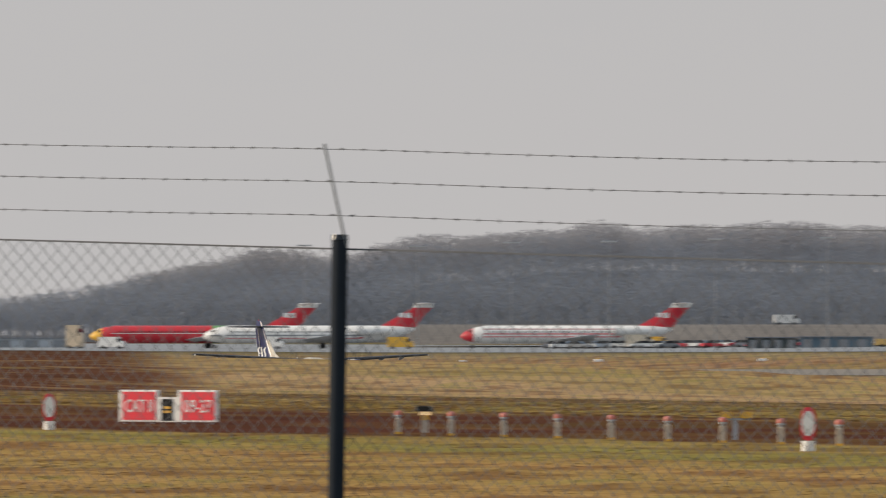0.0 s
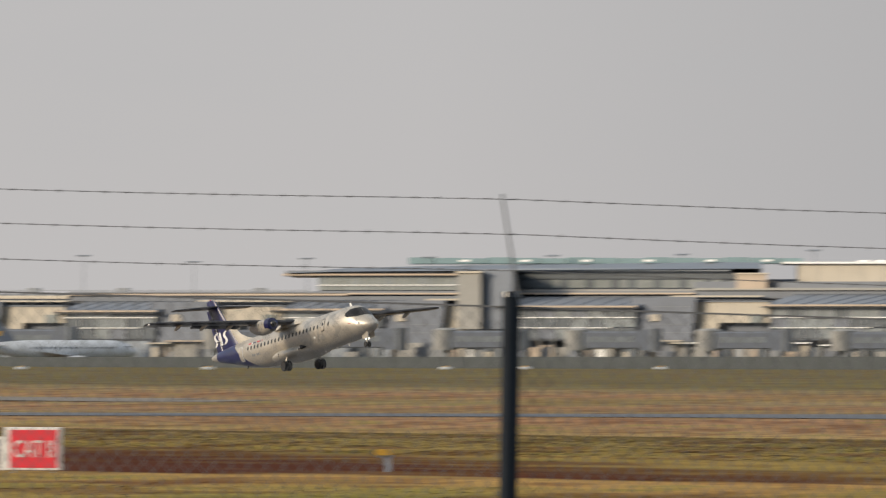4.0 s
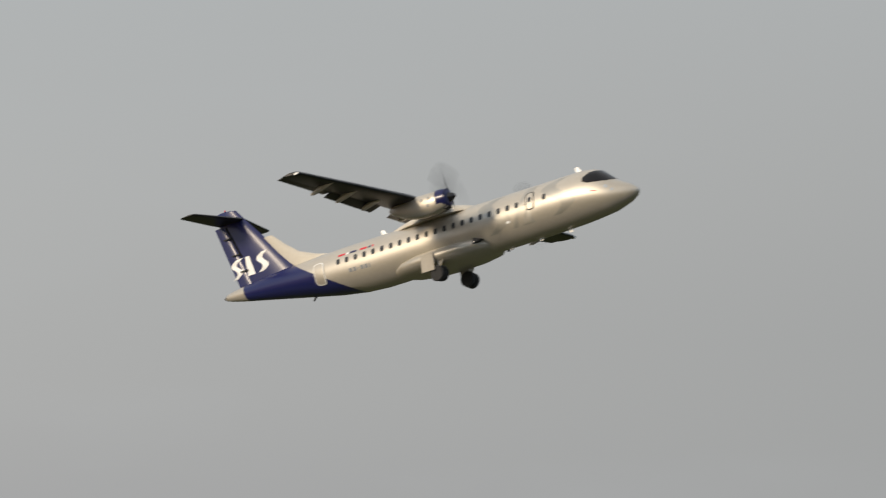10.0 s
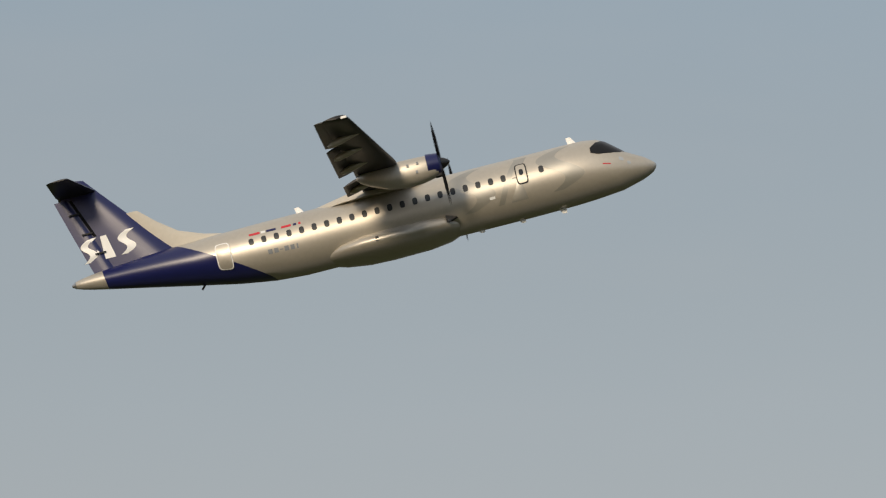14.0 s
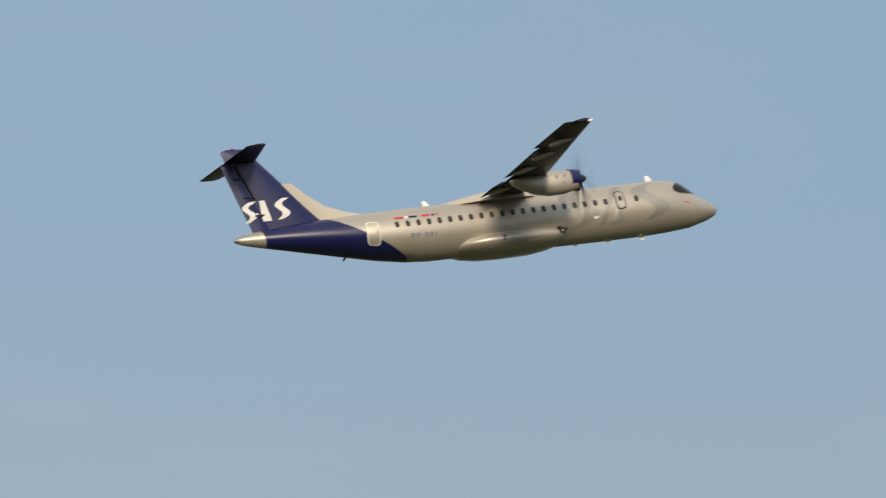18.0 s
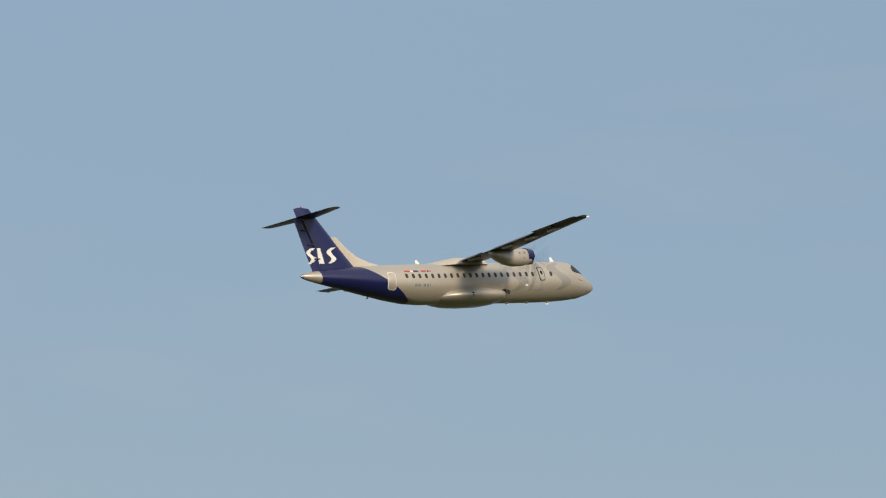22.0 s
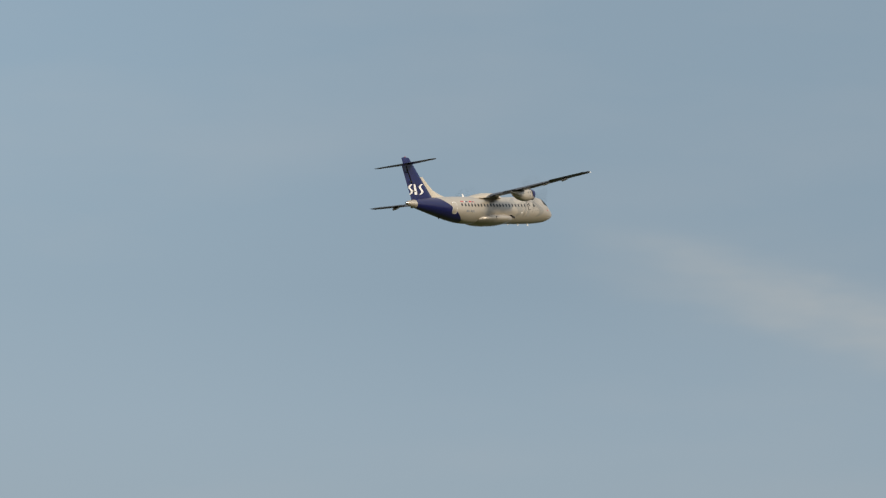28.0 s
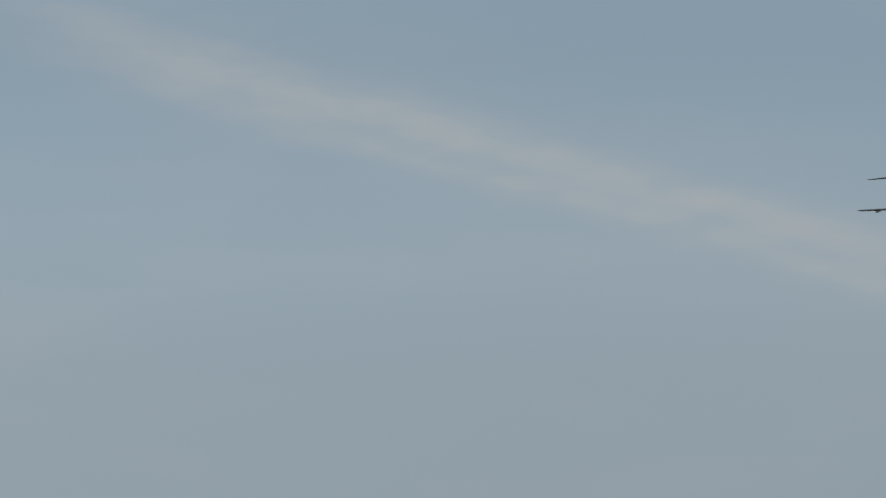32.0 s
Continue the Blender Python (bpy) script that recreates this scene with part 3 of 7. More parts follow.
FOIL = [(1.0, 0.0), (0.8, 0.035), (0.55, 0.075), (0.3, 0.1), (0.12, 0.085), (0.03, 0.05), (0.0, 0.0), (0.03, -0.03), (0.12, -0.045), (0.3, -0.05), (0.55, -0.04), (0.8, -0.02)]


def foil(s_le, y, z, chord, thick=1.0, twist=0.0):
    """Wing section at span y: leading edge s_le."""
    out = []
    for f, h in FOIL:
        out.append(Vector((OX - s_le - f * chord, y, z - OZ + h * chord * thick - f * chord * twist)))
    return out


def fin_foil(s_le, z, chord, thick):
    return [Vector((OX - s_le - f * chord, h * chord * thick, z - OZ)) for f, h in [(1, 0), (0.6, 0.06), (0.3, 0.09), (0.08, 0.06), (0, 0), (0.08, -0.06), (0.3, -0.09), (0.6, -0.06)]]


FIN = [(0.8, 21.5, 3.4, 0.7), (2.6, 23.1, 2.6, 0.75), (4.7, 24.85, 1.75, 0.85), (5.38, 25.4, 1.4, 0.85)]
RUDDER = [(0.75, 24.75, 1.0, 0.9), (2.7, 25.5, 0.85, 0.9), (4.65, 26.3, 0.62, 0.9)]


def fin_half(s, z):
    """Half thickness of the fin or rudder at a place of its side."""
    out = 0.0
    for tab in (FIN, RUDDER):
        le, c, th = lerp_table(tab, z)
        f = (s - le) / c
        if 0 <= f <= 1:
            out = max(out, c * th * lerp_table([(0, 0), (0.08, 0.06), (0.3, 0.09), (0.6, 0.06), (1, 0)], f)[0])
    return out


def build_turboprop():
    p = thing("turboprop_airliner", "silver-beige twin-turboprop airliner with a navy tail, taking off from the runway", "airplane")
    bm = bmesh.new()
    st = [0.0, 0.06, 0.2, 0.45, 0.7, 1.0, 1.27, 1.5, 1.7, 1.9, 2.1, 2.4, 3.0, 3.8, 5.0, 6.5, 8, 10, 12, 14, 15.5, 16.5]
    loft(bm, [skin_ring(s, 0.0) for s in st] + [skin_ring(17.6, 0.5), skin_ring(18.6, 1.0), skin_ring(19.9, 1.6)])
    part("fuselage", bm, M["silver"], p)
    bm = bmesh.new()
    loft(bm, [skin_ring(19.9, 1.6), skin_ring(20.8, 1.3), skin_ring(21.8, 0.9), skin_ring(22.8, 0.5), skin_ring(24.0, 0.2), skin_ring(25.3, 0.15)])
    part("rear_fuselage", bm, M["navy"], p, "navy blue rear fuselage")
    bm = bmesh.new()
    loft(bm, [skin_ring(25.3, 0.15), skin_ring(26.0, 0.0), skin_ring(26.5, 0), skin_ring(26.75, 0), skin_ring(26.92, 0)])
    part("tail_cone", bm, M["silver"], p)
    bm = bmesh.new()
    loft(bm, [skin_ring(26.74, 0), skin_ring(26.86, 0), skin_ring(26.93, 0)])
    for v in bm.verts:
        v.co.x -= 0.02
    part("tail_tip", bm, M["metal"], p, "bare metal tail tip")
    # belly fairing and wheel pods
    bm = bmesh.new()
    prof = [(8.6, 0.05, 0.05), (9.1, 0.45, 0.3), (9.8, 0.9, 0.52), (10.8, 1.0, 0.66), (12.5, 1.0, 0.7), (13.6, 0.97, 0.66), (14.6, 0.8, 0.52), (15.4, 0.45, 0.3), (15.9, 0.05, 0.05)]
    loft(bm, [[Vector((OX - s, 1.78 * w * math.cos(a), -1.0 - OZ + 0.92 * h * math.sin(a))) for a in [2 * math.pi * i / 28 for i in range(28)]] for s, w, h in prof])
    part("belly_fairing", bm, M["silver"], p)
    for sg in (-1, 1):
        bm = bmesh.new()
        loft(bm, [[Vector((OX - x, y * sg, z - OZ)) for x, z in ((9.2, -0.84), (9.72, -0.66), (9.72, -1.0))] for y in (1.2, 1.56)])
        part("air_intake", bm, M["rubber"], p)
    # windscreen, side windows, doors
    for sg in (0, 1):
        def mir(o):
            return [(s, t if not sg else 180 - t) for s, t in o]
        part("windscreen", skin_patch(mir([(1.25, 89), (1.28, 66), (1.46, 45), (1.88, 30), (2.4, 23), (2.72, 27), (2.72, 38), (2.42, 53), (2.18, 67), (2.04, 89)]), 0.025, 8), M["screen"], p)
        part("front_door", skin_patch(mir(round_outline(5.96, 16, 0.215, 18.5, 20, 5)), 0.03), M["silver"], p)
        part("door_seal", skin_patch(mir(round_outline(5.96, 16, 0.27, 21, 20, 5)), 0.02), M["screen"], p)
        part("door_window", skin_patch(mir(round_outline(5.96, 18, 0.1, 6)), 0.038), M["glass"], p)
        part("rear_door", skin_patch(mir(round_outline(19.85, -5, 0.31, 28, 20, 5)), 0.05, 8), M["silver"], p)
        part("door_frame", skin_patch(mir(round_outline(19.85, -5, 0.355, 30.5, 20, 5)), 0.035, 8), M["letter"], p)
        for i in range(24):
            s = 5.05 + 0.585 * i if i else 5.05
            if abs(s - 5.85) < 0.45:
                continue
            part("cabin_window", skin_patch(mir(round_outline(s if i else 5.05, 14.5, 0.118, 7.0)), 0.012), M["cabin"], p)
        # registration as plain bars, and the flags
        for a, b, t0, t1 in ((17.86, 17.66, -17, -8), (17.58, 17.38, -17, -8), (17.31, 17.17, -13.5, -11.5), (17.1, 16.9, -17, -8), (16.82, 16.64, -17, -8), (16.54, 16.47, -17, -8)):
            part("registration_bar", skin_patch(mir([(a, t0), (b, t0), (b, t1), (a, t1)]), 0.008), M["darkp"], p)
        for a, b, c in ((18.55, 18.05, "red"), (18.0, 17.8, "letter"), (17.75, 17.3, "navy"), (17.05, 16.6, "red"), (16.5, 16.35, "navy"), (16.25, 16.15, "red")):
            part("flag_stripe", skin_patch(mir([(a, 28), (b, 28), (b, 33), (a, 33)]), 0.008), M[c], p)
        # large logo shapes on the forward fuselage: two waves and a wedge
        for s_c in (4.2, 8.3):
            path = []
            for k in range(25):
                f = k / 24
                path.append((s_c + 0.72 * math.sin(2 * math.pi * f) + 0.6 * (f - 0.5), 58 - 92 * f))
            part("logo_shape", skin_ribbon(mir(path), [0.26 + 0.26 * math.sin(math.pi * k / 24) for k in range(25)]), M["shade"], p)
        part("logo_shape", skin_patch(mir([(5.6, 56), (6.2, 56), (6.4, 10), (6.7, -34), (5.9, -34), (5.65, 8)]), 0.004, 8), M["shade"], p)
        path = [(6.0 + 1.25 * f - 0.1 * f * f, 54 - 88 * f) for f in [k / 20 for k in range(21)]]
        part("logo_shape", skin_ribbon(mir(path), [0.14] * 21), M["shade"], p)
        part("nose_marking", skin_patch(mir([(2.3, 3), (1.95, 3), (1.95, 5), (2.3, 5)]), 0.01), M["red"], p)
    # wing
    for sg in (-1, 1):
        secs = [(11.1, 0.0, 1.42, 2.62), (11.1, 1.4, 1.44, 2.62), (11.15, 4.8, 1.6, 2.57), (11.72, 9.0, 1.84, 2.05), (12.26, 13.0, 2.05, 1.56), (12.36, 13.4, 2.07, 1.42), (12.6, 13.53, 2.08, 1.0)]
        bm = bmesh.new()
        loft(bm, [foil(s, sg * y, z, c * 0.76, 1.25) for s, y, z, c in secs])
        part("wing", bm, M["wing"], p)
        for y0, y1, kind, drop in ((1.5, 3.3, "flap", 0.28), (4.85, 9.1, "flap", 0.28), (9.15, 13.3, "aileron", 0.02)):
            bm = bmesh.new()
            rr = []
            for y in (y0, y1):
                z_, c_ = [(a[2] + (b[2] - a[2]) * (y - a[1]) / (b[1] - a[1]), a[3] + (b[3] - a[3]) * (y - a[1]) / (b[1] - a[1])) for a, b in zip(secs, secs[1:]) if a[1] <= y <= b[1]][0]
                s_ = [a[0] + (b[0] - a[0]) * (y - a[1]) / (b[1] - a[1]) for a, b in zip(secs, secs[1:]) if a[1] <= y <= b[1]][0]
                rr.append(foil(s_ + 0.735 * c_, sg * y, z_ + 0.02, 0.29 * c_, 0.9, drop))
            loft(bm, rr)
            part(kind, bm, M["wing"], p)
        for y in (2.4, 5.9, 8.3, 10.6):
            c_ = 2.2 if y < 7 else 1.9
            z_ = 1.52 + 0.045 * y
            bm = bmesh.new()
            loft(bm, [[Vector((OX - s, sg * y + w * math.cos(a), z_ - OZ - 0.13 - dz + h * math.sin(a))) for a in [2 * math.pi * i / 10 for i in range(10)]] for s, w, h, dz in
                      ((12.1, 0.02, 0.02, 0), (12.5, 0.1, 0.12, 0.03), (13.0, 0.13, 0.17, 0.12), (13.4, 0.12, 0.14, 0.22), (13.6, 0.05, 0.06, 0.27))])
            part("flap_fairing", bm, M["silver"], p)
        bm = B((OX - 12.6, OX - 12.35, sg * 13.48 - 0.04, sg * 13.5 + 0.04, 2.0 - OZ, 2.1 - OZ))
        part("wingtip_light", bm, M["letter"], p)
        # engine
        bm = bmesh.new()
        rings = []
        for s, w, h, zc in ((9.4, 0.42, 0.46, 1.12), (9.6, 0.47, 0.52, 1.1), (10.2, 0.52, 0.6, 1.06), (11.0, 0.52, 0.62, 1.06), (11.8, 0.48, 0.54, 1.12), (12.5, 0.36, 0.36, 1.24), (12.95, 0.18, 0.18, 1.34), (13.1, 0.04, 0.04, 1.38)):
            rings.append([Vector((OX - s, sg * 4.0 + w * math.copysign(abs(math.cos(a)) ** 0.8, math.cos(a)), zc - OZ + h * math.copysign(abs(math.sin(a)) ** 0.8, math.sin(a)))) for a in [2 * math.pi * i / 24 for i in range(24)]])
        loft(bm, rings)
        nac = part("nacelle", bm, M["silver"], p)
        bm = bmesh.new()
        spin(bm, [(OX - 9.85, 0.555), (OX - 9.6, 0.53), (OX - 9.3, 0.49), (OX - 9.22, 0.36)], "x", 24, (0, sg * 4.0, 1.15 - OZ))
        part("engine_cowl_ring", bm, M["navy"], nac, "navy blue cowl ring")
        bm = bmesh.new()
        box(bm, OX - 9.6, OX - 9.28, sg * 4.0 - 0.2, sg * 4.0 + 0.2, 0.58 - OZ, 0.78 - OZ)
        part("chin_intake", bm, M["rubber"], nac)
        # propeller: hub with six blades, turns about its own axis
        bm = bmesh.new()
        spin(bm, [(0.42, 0.02), (0.36, 0.1), (0.22, 0.2), (0.05, 0.27), (-0.1, 0.29)], "x", 20)
        pr = part("propeller", bm, M["black"], p)
        PROPS.append((pr, sg))
        for k in range(6):
            bm = bmesh.new()
            R = pose(0, 0, 0, 60 * k)
            rings = []
            for r, c, tw in ((0.22, 0.08, 70), (0.5, 0.11, 62), (0.9, 0.14, 52), (1.4, 0.14, 42), (1.8, 0.11, 36), (1.96, 0.05, 34)):
                t = radians(tw)
                ring = []
                for f, h in ((-0.5, 0), (-0.1, 0.05), (0.5, 0), (-0.1, -0.05)):
                    a, b_ = f * c, h * c * 1.6
                    ring.append(R @ Vector((a * math.sin(t) + b_ * math.cos(t), a * math.cos(t) - b_ * math.sin(t), r)))
                rings.append(ring)
            loft(bm, rings)
            part("blade", bm, M["blade"], pr)
    # small fittings: exhausts, panels, belly aerials, tail bumper, nose lamps, fin hinge fairings
    for sg in (-1, 1):
        for s_, z_ in ((10.25, 1.3), (10.7, 1.28), (10.35, 0.92)):
            part("cowl_latch", B((OX - s_ - 0.05, OX - s_ + 0.05, sg * 4.53 - 0.012, sg * 4.53 + 0.012, z_ - OZ - 0.07, z_ - OZ + 0.07)), M["darkp"], p, smooth=False)
        for z_ in (1.9, 2.9, 3.9):
            s_ = 24.85 + (z_ - 0.75) * 0.4
            part("rudder_hinge", B((OX - s_ - 0.28, OX - s_ + 0.22, sg * 0.13 - 0.02, sg * 0.13 + 0.02, z_ - OZ - 0.035, z_ - OZ + 0.035)), M["rubber"], p, smooth=False)
        bm = bmesh.new()
        spin(bm, [(-0.05, 0.02), (-0.03, 0.09), (0.03, 0.09), (0.05, 0.02)], "y", 12, (OX - 9.6, sg * 1.72, -0.98 - OZ))
        part("landing_light", bm, M["glass"], p)
        part("side_light", skin_patch([(7.6, -14 if sg < 0 else 194), (7.35, -14 if sg < 0 else 194), (7.35, -19 if sg < 0 else 199), (7.6, -19 if sg < 0 else 199)], 0.012), M["letter"], p)
        part("static_port", skin_patch(round_outline(1.45, 20 if sg < 0 else 160, 0.1, 6), 0.008), M["greyp"], p)
        part("static_port", skin_patch(round_outline(1.15, 10 if sg < 0 else 170, 0.08, 6), 0.008), M["greyp"], p)
        part("pod_vent", B((OX - 13.0, OX - 12.85, sg * 1.73 - 0.02, sg * 1.73 + 0.02, -1.08 - OZ, -0.85 - OZ)), M["black"], p, smooth=False)
    for s_, r in ((4.4, 0.2), (6.3, 0.16), (8.2, 0.14)):
        bm = bmesh.new()
        loft(bm, [[Vector((OX - s_ - f * c, w, z - OZ)) for f, w in ((0, 0), (0.5, 0.03), (1, 0), (0.5, -0.03))] for c, z in ((0.36, -1.34), (0.2, -1.38 - r))])
        part("belly_aerial", bm, M["letter"], p)
    bm = bmesh.new()
    tube(bm, (OX - 21.0, 0, -0.62 - OZ), (OX - 21.25, 0, -0.9 - OZ), 0.06, 0.05)
    part("tail_bumper", bm, M["black"], p)
    # wing root fairing on the roof
    bm = bmesh.new()
    loft(bm, [[Vector((OX - s, w * math.cos(a), 1.18 - OZ + h * math.sin(a))) for a in [math.pi * i / 14 for i in range(15)]] for s, w, h in
              ((9.9, 0.4, 0.2), (10.6, 1.0, 0.42), (11.4, 1.25, 0.62), (13.0, 1.25, 0.62), (14.0, 1.1, 0.48), (15.0, 0.7, 0.32), (15.9, 0.3, 0.18))])
    part("wing_fairing", bm, M["fillet"], p)
    # fin, rudder, dorsal fillet, tailplane
    bm = bmesh.new()
    loft(bm, [fin_foil(21.5, 0.8, 3.4, 0.7), fin_foil(23.1, 2.6, 2.6, 0.75), fin_foil(24.85, 4.7, 1.75, 0.85), fin_foil(25.4, 5.38, 1.4, 0.85), fin_foil(25.75, 5.45, 0.8, 0.35), fin_foil(26.05, 5.48, 0.35, 0.2)])
    part("fin", bm, M["navy"], p, "navy blue tail fin")
    bm = bmesh.new()
    loft(bm, [fin_foil(24.75, 0.75, 1.0, 0.9), fin_foil(25.5, 2.7, 0.85, 0.9), fin_foil(26.3, 4.65, 0.62, 0.9)])
    part("rudder", bm, M["navy"], p)
    bm = bmesh.new()
    loft(bm, [fin_foil(18.6, 1.15, 4.6, 0.4), fin_foil(20.6, 1.62, 2.9, 0.55), fin_foil(21.7, 2.05, 1.9, 0.75), fin_foil(22.55, 2.7, 1.2, 1.0), fin_foil(23.3, 3.4, 0.8, 1.0)])
    part("dorsal_fillet", bm, M["fillet"], p)
    # white wave, wedge and wave across the fin
    for sg in (-1, 1):
        for x0 in (25.78, 24.03):
            bm = bmesh.new()
            rows = []
            for k in range(19):
                f = k / 18
                z = 1.58 - OZ + 1.08 * f
                xc = OX - x0 - 0.27 * math.sin(2 * math.pi * (f - 0.5)) + 0.42 * (f - 0.5)
                w = 0.2 + 0.06 * math.sin(math.pi * f)
                y = fin_half(OX - xc, z + OZ)
                rows.append([bm.verts.new((xc + w * g, sg * (y + (0.012 if abs(g) < 1 else -0.02)), z)) for g in (-1, -0.97, 0, 0.97, 1)])
            for a, b in zip(rows, rows[1:]):
                for i in range(4):
                    bm.faces.new((a[i], a[i + 1], b[i + 1], b[i]))
            part("logo_mark", bm, M["letter"], p)
        bm = bmesh.new()
        rows = []
        for k in range(13):
            f = k / 12
            z = 1.58 - OZ + 1.08 * f
            xl = OX - 25.2 - 0.02 * f
            xr = OX - 24.45 - 0.4 * f
            y = fin_half(OX - (xl + xr) / 2, z + OZ)
            rows.append([bm.verts.new((xl + (xr - xl) * g, sg * (y + (0.012 if 0 < g < 1 else -0.02)), z)) for g in (0, 0.03, 0.5, 0.97, 1)])
        for a, b in zip(rows, rows[1:]):
            for i in range(4):
                bm.faces.new((a[i], a[i + 1], b[i + 1], b[i]))
        part("logo_mark", bm, M["letter"], p)
        # dark gap along the rudder hinge
        bm = bmesh.new()
        rows = []
        for k in range(13):
            z = 2.72 + 1.88 * k / 12
            sx = 24.62 + 0.4 * (z - 0.75)
            y = max(fin_half(sx, z), 0.05)
            rows.append([bm.verts.new((OX - sx + dx, sg * (y + dy), z - OZ)) for dx, dy in ((-0.09, -0.02), (-0.07, 0.012), (0.05, 0.012), (0.07, -0.02))])
        for a, b in zip(rows, rows[1:]):
            for i in range(3):
                bm.faces.new((a[i], a[i + 1], b[i + 1], b[i]))
        part("hinge_gap", bm, M["blade"], p)
    for sg in (-1, 1):
        bm = bmesh.new()
        loft(bm, [foil(24.95, 0, 4.78, 1.75, 0.9), foil(25.05, sg * 0.5, 4.78, 1.7, 0.9), foil(25.7, sg * 3.5, 4.78, 1.05, 0.8), foil(25.85, sg * 3.65, 4.78, 0.75, 0.6)])
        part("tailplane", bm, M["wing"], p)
    bm = bmesh.new()
    spin(bm, [(0, 0.05), (0.06, 0.045), (0.1, 0.01)], "z", 10, (OX - 26.1, 0, 5.48 - OZ))
    part("beacon", bm, M["red"], p)
    for s, h in ((3.55, 0.34), (16.2, 0.3)):
        bm = bmesh.new()
        loft(bm, [[Vector((OX - s - dx + f * c, w, z - OZ)) for f, w in ((0, 0), (0.5, 0.03), (1, 0), (0.5, -0.03))] for dx, c, z in ((0.1, 0.4, 1.38), (0.16, 0.22, 1.42 + h))])
        part("aerial", bm, M["letter"], p)
    # landing gear
    for sg in (-1, 1):
        bm = bmesh.new()
        tube(bm, (0, 0, 0), (-0.1, sg * 0.12, -0.75), 0.11, 0.09)
        tube(bm, (-0.1, sg * 0.12, -0.7), (0.35, sg * 0.1, 0.05), 0.05)
        g = part("main_gear", bm, M["silver"], p)
        GEAR.append((g, sg))
        for dy in (-0.2, 0.2):
            bm = bmesh.new()
            spin(bm, [(-0.14, 0.22), (-0.14, 0.38), (-0.08, 0.43), (0.08, 0.43), (0.14, 0.38), (0.14, 0.22)], "y", 24, (-0.1, sg * 0.12 + dy, -0.82))
            part("tyre", bm, M["rubber"], g)
            bm = bmesh.new()
            spin(bm, [(-0.12, 0.06), (-0.11, 0.21), (0.11, 0.21), (0.12, 0.06)], "y", 16, (-0.1, sg * 0.12 + dy, -0.82))
            part("hub", bm, M["metal"], g)
        bm = B((-0.58, 0.24, -0.02, 0.02, -0.98, 0.0))
        bmesh.ops.bevel(bm, geom=bm.edges[:], offset=0.015, segments=1, affect="EDGES")
        d_ = part("gear_door", bm, M["doorpaint"], p, smooth=False)
        GEAR_DOORS.append((d_, sg))
    bm = bmesh.new()
    tube(bm, (0, 0, 0), (0.1, 0, -0.85), 0.07, 0.06)
    tube(bm, (-0.5, 0, 0), (0.08, 0, -0.6), 0.04)
    box(bm, 0.0, 0.9, 0.3, 0.33, -0.45, 0.05)
    box(bm, 0.0, 0.9, -0.33, -0.3, -0.45, 0.05)
    g = part("nose_gear", bm, M["silver"], p)
    GEAR.append((g, 0))
    for dy in (-0.16, 0.16):
        bm = bmesh.new()
        spin(bm, [(-0.08, 0.1), (-0.08, 0.2), (-0.05, 0.23), (0.05, 0.23), (0.08, 0.2), (0.08, 0.1)], "y", 18, (0.12, dy, -0.9))
        part("tyre", bm, M["rubber"], g)
        bm = bmesh.new()
        spin(bm, [(0, 0.02), (0.01, 0.07), (0.06, 0.07)], "x", 10, (0.16, dy * 0.9, -0.45))
        part("landing_light", bm, M["lamp"], g)
    return p


PROPS, GEAR, GEAR_DOORS = [], [], []
PLANE = build_turboprop()


# ---- perimeter fence ----
M["wire"] = material("weathered_wire", (0.13, 0.13, 0.135), 0.6, 0.3, 0.2, 3, 40)
M["arm"] = material("painted_arm", (0.25, 0.25, 0.255), 0.7, 0.0, 0.2, 3, 40)
FD = Vector((math.cos(radians(22)), -math.sin(radians(22)), 0))
FN = Vector((math.sin(radians(22)), math.cos(radians(22)), 0))


def fence_at(s, off=0.0):
    return FN * (29.0 + off) + FD * s


def fence_top(s):
    return 2.94 + 0.384 - 0.029 * (s + 14.77) - 0.0046 * max(0.0, s + 8.9)


